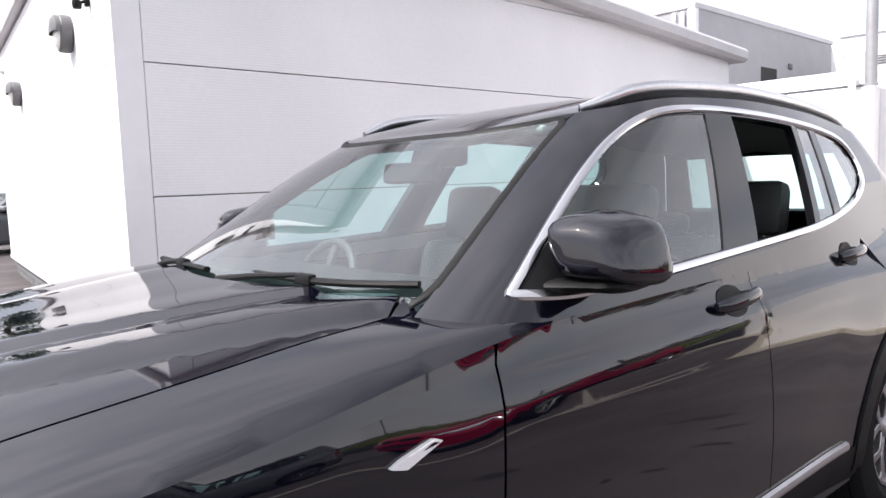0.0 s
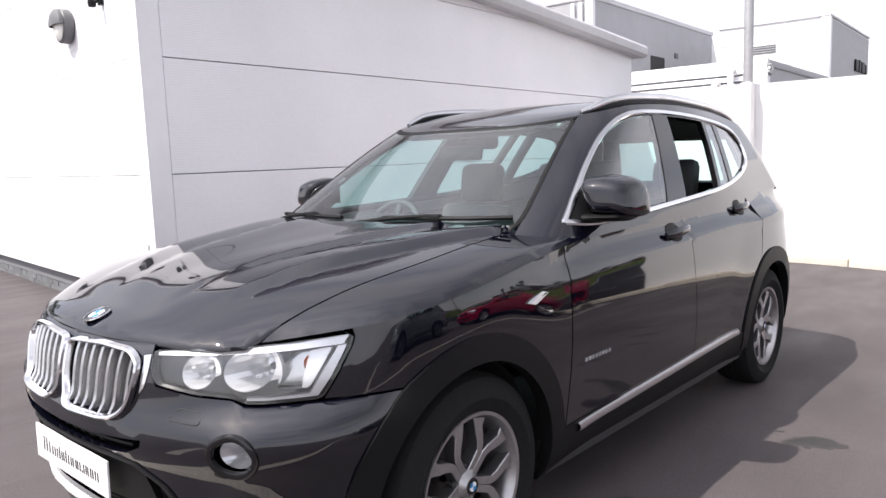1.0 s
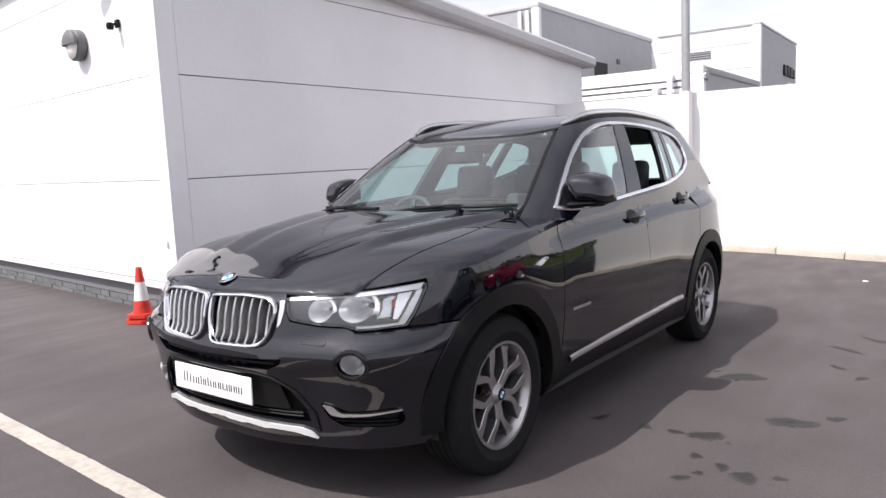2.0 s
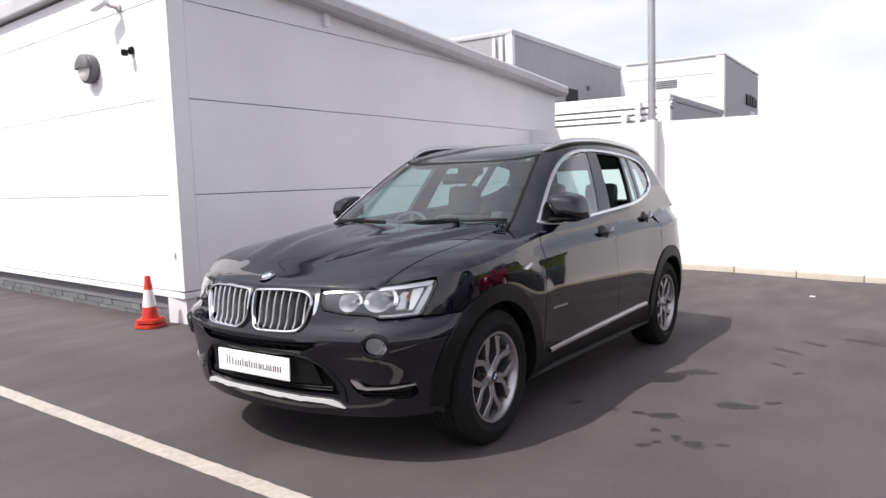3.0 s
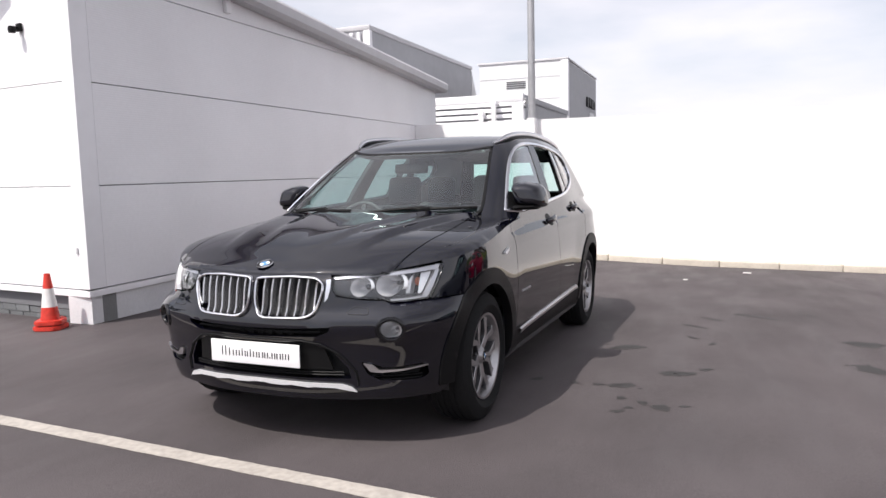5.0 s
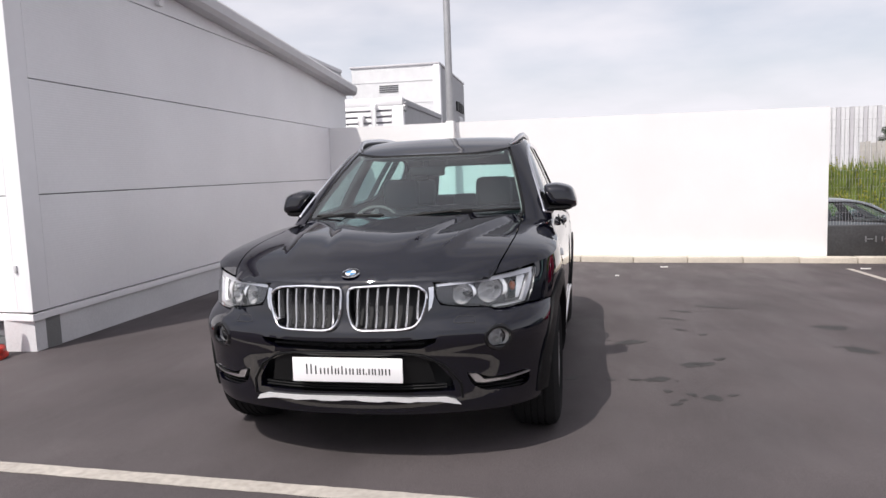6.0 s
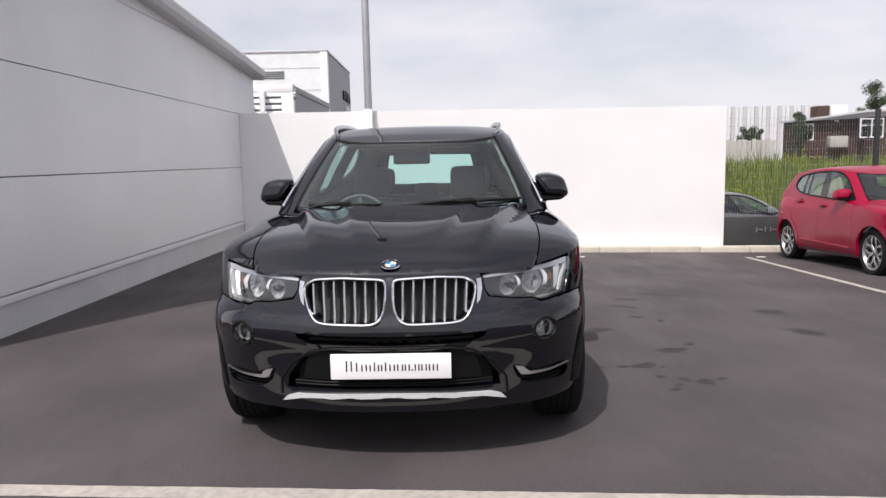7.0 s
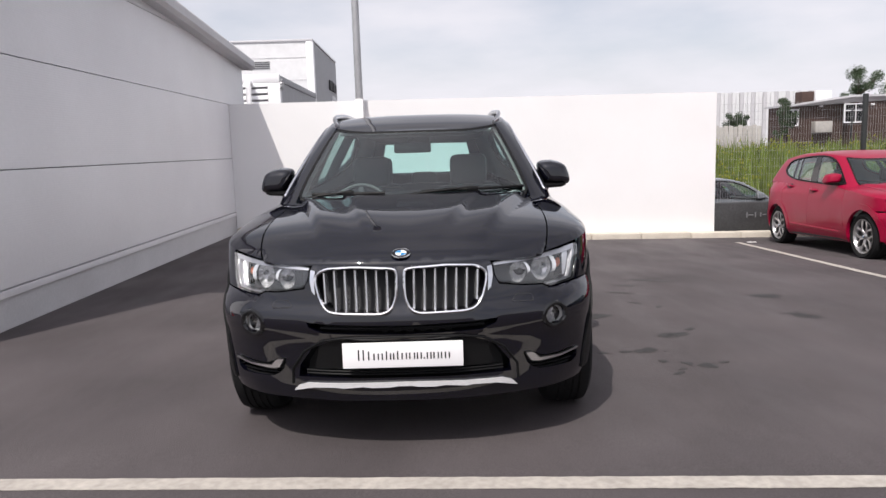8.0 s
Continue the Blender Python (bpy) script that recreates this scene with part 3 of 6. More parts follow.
def movement_sensor(u, z):
    s = empty("movement_sensor", M_FRONT @ pose(u, 0.004, z), "small black movement sensor on the clad wall", "sensor")
    bm = bmesh.new()
    add_box(bm, (-0.035, 0, -0.02), (0.035, 0.03, 0.055), 0.008)
    tube(bm, [(0, 0.02, 0.02), (0, 0.07, 0.0)], 0.012)
    part("bracket", bm, M_BLACK, s)
    bm = bmesh.new()
    lathe(bm, [(0, -0.035), (0.03, -0.032), (0.036, 0.0), (0.03, 0.028), (0, 0.032)], 16, "Z", (0, 0.085, -0.01))
    part("head", bm, M_BLACK, s)
    return s


movement_sensor(0.70, 2.765)


def wall_camera(u, z):
    c = empty("security_camera", M_FRONT @ pose(u, 0.004, z), "white wall-mounted security camera on a bent arm", "camera", "security cameras")
    bm = bmesh.new()
    lathe(bm, [(0, 0), (0.045, 0), (0.045, 0.02), (0.03, 0.03), (0, 0.03)], 16, "Y")
    tube(bm, [(0, 0.02, 0), (0, 0.10, 0.0), (0.02, 0.15, 0.04), (0.06, 0.17, 0.05)], 0.018)
    part("arm", bm, M_EAVE, c)
    bm = bmesh.new()
    add_box(bm, (-0.13, -0.04, -0.035), (0.11, 0.04, 0.035), 0.012, pose(0.10, 0.17, 0.02, 0, 14, 12))
    part("housing", bm, M_TRIM, c)
    return c


wall_camera(0.91, 3.25)
wall_camera(7.6, 3.225)
jb = empty("junction_box", pose(4.46, CY, 3.36), "small white junction box under the eave", "junction box")
box("case", (-0.045, -0.06, -0.10), (0.045, -0.003, 0.10), M_TRIM, jb, bevel=0.008)
tap = empty("wall_bracket", M_FRONT @ pose(0.12, 0.006, 0.68), "small grey bracket near the wall corner", "bracket")
box("plate", (-0.012, 0, -0.03), (0.012, 0.018, 0.03), M_EAVE, tap, bevel=0.004)

# ---- back wall, kerb, lamp post ----
WX, WY0, WY1 = 10.2, CY - 0.004, -5.48
bm = bmesh.new()
outline = [(WY0, -0.6, 2.245), (1.0, -0.6, 2.245), (WY1, -0.6, 2.21)]
for (ya, za, ta), (yb, zb, tb) in zip(outline, outline[1:]):
    v = [bm.verts.new(p) for p in ((WX, ya, za), (WX, yb, zb), (WX, yb, tb), (WX, ya, ta), (WX + 0.22, ya, za), (WX + 0.22, yb, zb), (WX + 0.22, yb, tb), (WX + 0.22, ya, ta))]
    for f in ((0, 1, 2, 3), (5, 4, 7, 6), (3, 2, 6, 7), (4, 5, 1, 0), (1, 5, 6, 2), (4, 0, 3, 7)):
        bm.faces.new([v[i] for i in f])
bmesh.ops.remove_doubles(bm, verts=bm.verts[:], dist=0.001)
tagged(part("wall_east", bm, M_WHITEWALL, smooth=False), "tall white painted boundary wall closing the yard", "wall", kind="structure")
pil = empty("pilaster", pose(WX, 1.0, 0), "white square pilaster against the boundary wall", "pilaster")
box("post", (-0.235, -0.07, -0.5), (-0.003, 0.07, 2.26), M_WHITEWALL, pil, bevel=0.006)
post = empty("lamp_post", pose(WX - 0.13, 1.0, 2.262), "tall galvanised steel lamp post rising from the pilaster", "lamp post")
bm = bmesh.new()
lathe(bm, [(0.0, 0), (0.068, 0), (0.066, 0.4), (0.055, 6.0), (0.0, 6.0)], 24)
part("pole", bm, M_GALV, post)
bm = bmesh.new()
add_box(bm, (-0.9, -0.12, 5.95), (0.2, 0.12, 6.08), 0.03)
part("lantern", bm, M_EAVE, post)

kerb = empty("kerb", pose(WX - 0.24, 0, 0), "pale concrete kerb along the foot of the boundary wall", "kerb", kind="structure")
bm = bmesh.new()
add_box(bm, (0, -0.455, -0.15), (0.236, 0.455, 0.105), 0.015)
k1 = part("kerb_stone", bm, M_CONCRETE, kerb)
for i in range(14):
    k = k1 if i == 0 else new("kerb_stone", k1.data)
    k.parent = kerb
    y = 2.85 - 0.92 * i
    tilt = math.degrees(math.atan((gz(WX, y + 0.4) - gz(WX, y - 0.4)) / 0.8))
    k.matrix_basis = pose(0.002 * (i % 3), y, gz(WX - 0.2, y) + 0.004 * ((i * 7) % 3 - 1), tilt, 0, 0)

low = empty("low_wall", pose(WX, WY1, 0), "low dark retaining wall beyond the white wall", "wall", kind="structure")
bm = bmesh.new()
add_box(bm, (0.02, -16, -0.5), (0.26, -0.006, 0.17), 0.01)
part("wall_face", bm, M_DARKWALL, low)
for i, (y, w, h) in enumerate(((-0.62, 0.02, 0.10), (-0.69, 0.09, 0.02), (-0.78, 0.02, 0.10), (-0.88, 0.02, 0.08), (-0.95, 0.07, 0.02), (-1.06, 0.02, 0.09), (-1.13, 0.02, 0.07))):
    box("sign_bar", (0.006, y - w / 2, -0.06 - h / 2), (0.019, y + w / 2, -0.06 + h / 2), M_GAP, low, "faint grey sign marks as plain bars")

# litter on the ground by the kerb
for x, y, w in ((9.0, -2.6, 0.06), (7.6, -1.75, 0.03), (8.9, -5.6, 0.07)):
    bm = bmesh.new()
    add_box(bm, (-w, -0.02, 0), (w, 0.03, 0.012), 0.004)
    s = tagged(part("paper_scrap", bm, M_CONE_W), "small scrap of white litter lying on the asphalt", "litter", "litter scraps")
    s.matrix_basis = pose(x, y, gz(x, y) + 0.001, 0, 0, 80)


# ---- traffic cone ----
def traffic_cone(x, y):
    c = empty("traffic_cone", pose(x, y, gz(x, y), 0, 0, 20), "red and white traffic cone on a doubled red base", "traffic cone")
    for k, zz in enumerate((0.0, 0.05)):
        bm = bmesh.new()
        w = 0.120 - 0.007 * k
        poly = []
        for i in range(4):
            a = math.pi / 2 * i
            for d in (-0.22, 0.22):
                poly.append((w * 1.25 * math.cos(a + math.pi / 4 + d), w * 1.25 * math.sin(a + math.pi / 4 + d)))
        prism(bm, poly, 0.042, pose(0, 0, zz, 0, 0, 12 * k))
        bmesh.ops.bevel(bm, geom=bm.edges[:], offset=0.008, segments=2, affect="EDGES")
        part("base", bm, M_CONE_R, c)

    def ring(z0, z1, mat, label):
        r = lambda q: 0.083 - 0.135 * (q - 0.09)
        bm = bmesh.new()
        lathe(bm, [(r(z0), z0), (r(z1), z1), (r(z1) - 0.004, z1), (r(z0) - 0.004, z0)], 28, close=True)
        part("sleeve", bm, mat, c, label)
    ring(0.09, 0.21, M_CONE_R, "red lower body")
    ring(0.21, 0.38, M_CONE_W, "white reflective sleeve")
    ring(0.38, 0.515, M_CONE_R, "red tip")
    return c


traffic_cone(1.955, 3.60)

# ---- buildings beyond the wall ----
gb = empty("grey_building", pose(33.3, 15.55, -0.62) @ Matrix.Scale(1.58, 4), "tall grey clad building with a small dark opening", "building")
bm = bmesh.new()
pts = [(0, 0), (11.2, 0), (11.2, 6), (0, 6)]
lo = [bm.verts.new((x, y, -1)) for x, y in pts]
hi = [bm.verts.new((x, y, 6.24)) for x, y in pts]
for i in range(4):
    bm.faces.new((lo[i], lo[(i + 1) % 4], hi[(i + 1) % 4], hi[i]))
bm.faces.new(hi)
part("wall", bm, M_GREYCLAD, gb, smooth=False)
box("coping", (-0.04, -0.05, 6.16), (11.28, 6.05, 6.33), M_EAVE, gb, bevel=0.02)
box("corner_trim", (-0.05, -0.05, -1), (0.16, 0.20, 6.155), M_TRIM, gb, bevel=0.01)
for i in range(2):
    box("downpipe", (-0.12, 0.30 + 0.28 * i, -1), (-0.004, 0.42 + 0.28 * i, 6.1), M_TRIM, gb, bevel=0.03)
# no hole is cut: a near-black panel paints the dark inside the opening
bm = bmesh.new()
add_box(bm, (4.65, -0.012, 3.7), (5.95, 0.02, 4.78))
part("opening", bm, M_DARK, gb, "dark panel standing in for the shade of an unglazed opening")
box("vent", (6.95, -0.05, 4.86), (7.25, -0.003, 5.06), M_LAMPGREY, gb, bevel=0.01)
bm = bmesh.new()
v = [bm.verts.new(p) for p in ((11.25, -0.02, 6.1), (12.4, -0.02, 4.3), (11.25, -0.02, 4.3), (11.25, 3, 6.1), (12.4, 3, 4.3), (11.25, 3, 4.3))]
for f in ((0, 1, 2), (3, 5, 4), (0, 3, 4, 1), (1, 4, 5, 2), (2, 5, 3, 0)):
    bm.faces.new([v[i] for i in f])
part("lean_to_roof", bm, M_WHITECLAD, gb, smooth=False)

pl = empty("plant_enclosure", pose(31.5, 6.55, 0.13), "white louvred plant enclosure with two vent pipes", "plant enclosure")
box("casing", (0.06, 0.02, -1), (11.5, 7.0, 4.78), M_GREYCLAD, pl)
box("parapet", (-0.02, -0.01, 4.50), (0.3, 7.05, 4.90), M_TRIM, pl, bevel=0.02)
box("corner_post", (-0.03, -0.03, -1), (0.35, 0.55, 4.49), M_TRIM, pl, bevel=0.02)
box("side_coping", (0.31, -0.04, 4.55), (11.5, 0.3, 4.84), M_GREYCLAD, pl, bevel=0.01)
for i in range(9):
    bm = bmesh.new()
    z0 = 2.0 + 0.29 * i
    add_box(bm, (0, 0.56, 0), (0.03, 7.0, 0.20), 0.006, pose(-0.05, 0, z0, 0, 16, 0))
    part("louvre", bm, M_TRIM, pl)
for y, h in ((1.35, 4.55), (2.0, 4.05)):
    bm = bmesh.new()
    arc = [(-0.45, y, -0.5), (-0.45, y, h - 0.25)] + [(-0.45 + 0.2 - 0.2 * math.cos(a), y - 0.0, h - 0.25 + 0.22 * math.sin(a)) for a in (math.pi * i / 8 for i in range(1, 9))]
    tube(bm, arc, 0.14, 12)
    part("vent_pipe", bm, M_TRIM, pl, "white bent vent pipe")
bm = bmesh.new()
for i in range(5):
    a = pose(-0.1 + 0.1 * i, -0.10, 4.3 + 0.12 * (i % 3), 20 * i, 30 * i, 10)
    add_box(bm, (-0.12, -0.06, -0.06), (0.12, 0.06, 0.06), 0.02, a)
part("pipe_joint", bm, M_GALV, pl)

fb = empty("white_building", pose(44, 6.75, 0.33), "distant white and grey clad building with a flat roof", "building")
bm = bmesh.new()
add_box(bm, (0.02, 0.02, -1), (12, 5.9, 8.0))
part("wall", bm, M_WHITECLAD, fb, smooth=False)
box("side_wall", (0.1, -0.02, -1), (12, 0.014, 7.9), M_GREYCLAD, fb, "grey clad side wall")
box("corner_trim", (-0.05, -0.05, -1), (0.45, 0.40, 7.99), M_TRIM, fb, bevel=0.02)
box("coping", (-0.06, -0.06, 8.0), (12.1, 6.0, 8.13), M_EAVE, fb, bevel=0.02)
for zz in (7.0, 5.6):
    box("panel_joint", (-0.004, 0.42, zz), (0.016, 5.88, zz + 0.03), M_EAVE, fb)
for i in range(4):
    box("louvre", (-0.03, 2.75, 6.36 + 0.13 * i), (0.016, 4.05, 6.42 + 0.13 * i), M_LAMPGREY, fb, bevel=0.01)
for i, (xx, w, h) in enumerate(((7.2, 0.9, 0.7), (8.4, 0.6, 0.75), (9.3, 1.0, 0.7), (10.5, 0.5, 0.6))):
    box("sign_bar", (xx, -0.12, 5.55), (xx + w, -0.025, 5.55 + h), M_BLACK, fb, "dark raised sign letters as plain bars", bevel=0.02)
box("sign_panel", (8.6, -0.10, 4.5), (10.6, -0.025, 5.2), M_WHITECLAD, fb, bevel=0.01)


# ---- cars ----
FOLDS = ((0.29, 0.27, 0.024, 0.030), (0.09, 0.24, 0.013, 0.026))     # creases of the bonnet: start, spread, height, width


class Shape:
    """The skin of a car: a belt of horizontal outlines, a domed bonnet, a glasshouse and a domed roof. Nose at x = 0, left side at y < 0."""

    def __init__(self):
        b, n1, n2 = 0.932, 2.5, 3.5
        self.len, self.b = 4.64, b
        pts = []
        for i in range(161):
            a = math.pi / 2 * i / 160
            pts.append((0.92 - 0.92 * max(math.cos(a), 0) ** (2 / n1), b * math.sin(a) ** (2 / n1)))
        for i in range(1, 121):
            pts.append((0.92 + (3.42 - 0.92) * i / 120, b))
        for i in range(1, 201):
            a = math.pi / 2 * i / 200
            pts.append((3.42 + 1.22 * math.sin(a) ** (2 / n2), b * max(math.cos(a), 0) ** (2 / n2)))
        p = np.array(pts)
        self.s = np.concatenate([[0], np.cumsum(np.hypot(*np.diff(p, axis=0).T))])
        self.p = p
        t = np.gradient(p, self.s, axis=0)
        t /= np.hypot(t[:, 0], t[:, 1])[:, None]
        self.inward = np.stack([t[:, 1], -t[:, 0]], -1)     # of the half outline with y > 0
        self.top = curve((0, 0.862), (0.15, 0.872), (0.4, 0.905), (0.9, 0.972), (1.3, 1.025), (1.7, 1.062), (2.5, 1.09), (3.5, 1.125), (4.2, 1.165), (4.64, 1.18))
        self.in_front = curve((0.18, 0.16), (0.24, 0.098), (0.30, 0.073), (0.36, 0.064), (0.45, 0.048), (0.54, 0.028), (0.58, 0.008), (0.635, 0.0), (0.665, 0.010), (0.70, 0.030), (0.78, 0.043), (0.84, 0.060), (0.90, 0.10), (1.0, 0.12))
        self.in_side = curve((0.18, 0.12), (0.26, 0.05), (0.34, 0.022), (0.43, 0.013), (0.52, 0.006), (0.60, 0.001), (0.68, 0.0), (0.78, 0.004), (0.86, 0.011), (0.905, 0.016), (0.93, 0.014), (0.955, 0.016), (0.99, 0.026), (1.2, 0.065))
        self.in_wing = curve((0.18, 0.12), (0.26, 0.045), (0.34, 0.016), (0.43, 0.010), (0.55, 0.010), (0.70, 0.010), (0.82, 0.010), (0.90, 0.012), (0.94, 0.016), (0.97, 0.024), (1.2, 0.07))
        self.in_rear = curve((0.18, 0.10), (0.30, 0.04), (0.5, 0.0), (0.72, 0.02), (0.9, 0.05), (1.05, 0.075), (1.2, 0.12))
        self.bon_h = curve((0.0, 0.0), (0.05, 0.028), (0.12, 0.05), (0.3, 0.083), (0.6, 0.10), (1.0, 0.095), (1.35, 0.075))
        # glasshouse
        self.scr = curve((0.98, 1.09), (1.10, 1.26), (1.3, 1.545), (1.45, 1.775), (1.56, 1.97), (1.62, 2.10), (1.66, 2.2))
        self.back = curve((1.0, 4.62), (1.15, 4.57), (1.35, 4.46), (1.50, 4.36), (1.60, 4.26), (1.66, 4.18))
        self.half = curve((0.98, 0.895), (1.06, 0.868), (1.16, 0.840), (1.35, 0.766), (1.5, 0.697), (1.58, 0.655), (1.62, 0.627), (1.66, 0.597))
        self.roof_edge = curve((1.90, 1.515), (2.1, 1.558), (2.5, 1.618), (3.0, 1.640), (3.5, 1.630), (4.0, 1.578), (4.3, 1.54), (4.45, 1.52))
        self.roof_h = curve((1.90, 0.0), (2.0, 0.012), (2.15, 0.024), (2.5, 0.038), (3.2, 0.042), (4.0, 0.038), (4.3, 0.028), (4.42, 0.0))

    # belt
    def s_x(self, x):
        return float(np.interp(x, self.p[:, 0], self.s))

    def s_y(self, y):
        k = 161
        return float(np.interp(y, self.p[:k, 1], self.s[:k]))

    def s_b(self, y, z):
        """The run at which the nose is y wide, at height z."""
        lo_s, hi_s = 0.0, self.s_x(0.95)
        for _ in range(36):
            mid = (lo_s + hi_s) / 2
            if -self.belt(mid, z).y < y:
                lo_s = mid
            else:
                hi_s = mid
        return lo_s

    def inset(self, s, z):
        x = float(np.interp(s, self.s, self.p[:, 0]))
        y = float(np.interp(s, self.s, self.p[:, 1]))
        wf = 1 - smoothstep(0.12, 0.62, x)
        wr = smoothstep(3.9, 4.60, x)
        side = self.in_side(z - 0.045 * smoothstep(1.0, 3.8, x) * smoothstep(0.6, 0.9, z))
        k = smoothstep(0.95, 1.45, x)
        if k < 1:
            side = side * k + self.in_wing(z) * (1 - k)
        zt = self.top(x)
        arch = 0.0
        for xc in (0.86, 3.67):
            d = math.hypot(x - xc, (z - 0.36) * 0.9)
            arch += -0.012 * (1 - smoothstep(0.36, 0.75, d))
        arch -= 0.042 * smoothstep(0.04, 0.24, x) * (1 - smoothstep(0.30, 0.70, x)) * (1 - smoothstep(0.675, 0.733, z))
        if wf > 0:
            v = wf * (self.in_front(z) + arch) + (1 - wf) * (side + arch)
        else:
            v = wr * self.in_rear(z) + (1 - wr) * (side + arch)
        if x > 1.0:                                     # its top edge runs in under the glasshouse
            w = smoothstep(1.0, 1.5, x) * smoothstep(zt - 0.14, zt, z) * (1 - smoothstep(4.40, 4.60, x))
            v = v * (1 - w) + self.to_house(x) * w
        return v

    def to_house(self, x):
        if not hasattr(self, "_w"):
            xs = np.linspace(1.0, 4.55, 90)
            gap = []
            for q in xs:
                zt = self.top(q)
                yp = np.interp(q, self.p[:, 0], self.p[:, 1])
                lean = max(-np.interp(self.s_x(q), self.s, self.inward[:, 1]), 0.5)
                yh = -self.house(self.u_at(q, zt), zt).y
                side = self.b - self.half(zt)
                w = smoothstep(2.0, 2.8, q)
                gap.append(side * (1 - w) + max(yp - yh, 0.0) / lean * w)
            self._w = (xs, np.array(gap))
        return float(np.interp(x, *self._w))

    def belt(self, s, z, off=0.0):
        a = abs(s)
        i = self.inset(a, z) - off
        x = np.interp(a, self.s, self.p[:, 0]) + np.interp(a, self.s, self.inward[:, 0]) * i
        y = np.interp(a, self.s, self.p[:, 1]) + np.interp(a, self.s, self.inward[:, 1]) * i
        return Vector((x, -y if s >= 0 else y, z))

    # bonnet, as a dome within the belt's top
    def edge_xy(self, s):
        x = float(np.interp(abs(s), self.s, self.p[:, 0]))
        return self.belt(s, self.top(x))

    def edge_y(self, x):
        if not hasattr(self, "_e"):
            q = [self.edge_xy(v) for v in np.linspace(0.0, self.s_x(2.0), 240)]
            self._e = (np.array([v.x for v in q]), np.array([-v.y for v in q]), np.array([v.z for v in q]))
        return float(np.interp(x, self._e[0], self._e[1], left=0.0)), float(np.interp(x, self._e[0], self._e[2]))

    def bonnet(self, x, y, off=0.0):
        x0 = self.edge_xy(0).x
        ye, ze = self.edge_y(x)
        r = min(abs(y) / max(ye, 1e-4), 1.0)
        h = self.bon_h(x - x0 + 0.0) * max(1 - r**2.6, 0.0) ** 0.55
        # two pairs of raised folds that run from the grille out to the pillars
        for a, b, lift, soft in FOLDS:
            c = a + b * x
            down = min(max((c + soft - abs(y)) / soft, 0.0), 1.0)
            h += lift * smoothstep(0.22, 0.75, x) * down * (0.35 + 0.65 * smoothstep(c - 0.24, c, abs(y)))
        return Vector((x, y, ze + h + off))

    # glasshouse
    def house(self, u, z, off=0.0):
        a = abs(u)
        xf, xr, b = self.scr(z), self.back(z), self.half(z)
        n1, la, lr, n2 = 3.0, 0.50, 0.35, 3.0
        e = 1e-3

        def at(q):
            if q <= 1:
                t = math.pi / 2 * q
                return xf + la - la * max(math.cos(t), 0) ** (2 / n1), b * math.sin(t) ** (2 / n1)
            if q <= 2:
                return xf + la + (xr - lr - xf - la) * (q - 1), b
            t = math.pi / 2 * (q - 2)
            return xr - lr + lr * math.sin(t) ** (2 / n2), b * max(math.cos(t), 0) ** (2 / n2)
        x, y = at(a)
        y -= 0.09 * smoothstep(2.9, 4.5, x) * y / b
        if off:
            x0, y0 = at(max(a - e, 0))
            x1, y1 = at(min(a + e, 3))
            d = Vector((x1 - x0, y1 - y0)).normalized()
            slope = 0.45 if 1 < a < 2 else 0.8
            nn = Vector((-d.y, d.x, slope)).normalized()
            x, y, z = x + nn.x * off, y + nn.y * off, z + nn.z * off
        return Vector((x, -y if u >= 0 else y, z))

    def u_at(self, x, z):
        lo_u, hi_u = 0.0, 3.0
        for _ in range(40):
            mid = (lo_u + hi_u) / 2
            if self.house(mid, z).x < x:
                lo_u = mid
            else:
                hi_u = mid
        return (lo_u + hi_u) / 2

    def roof_rim(self, n=60):
        """(u, z) along the rim of the roof, from the screen's middle to the tailgate's middle."""
        out = []
        for i in range(n + 1):
            u = 3.0 * i / n
            z = 1.5
            for _ in range(12):
                z = self.roof_edge(self.house(u, z).x)
            out.append((u, z))
        return out

    def rim_y(self, x):
        if not hasattr(self, "_r"):
            q = [self.house(u, z) for u, z in self.roof_rim(200)]
            self._r = (np.array([v.x for v in q]), np.array([-v.y for v in q]))
        return float(np.interp(x, *self._r))

    def roof(self, x, y, off=0.0):
        r = min(abs(y) / max(self.rim_y(x), 1e-4), 1.0)
        return Vector((x, y, self.roof_edge(x) + self.roof_h(x) * max(1 - r**2.4, 0) ** 0.6 + off))


SH = Shape()
ARCH_F, ARCH_R, AXLE = 0.855, 3.665, 0.352


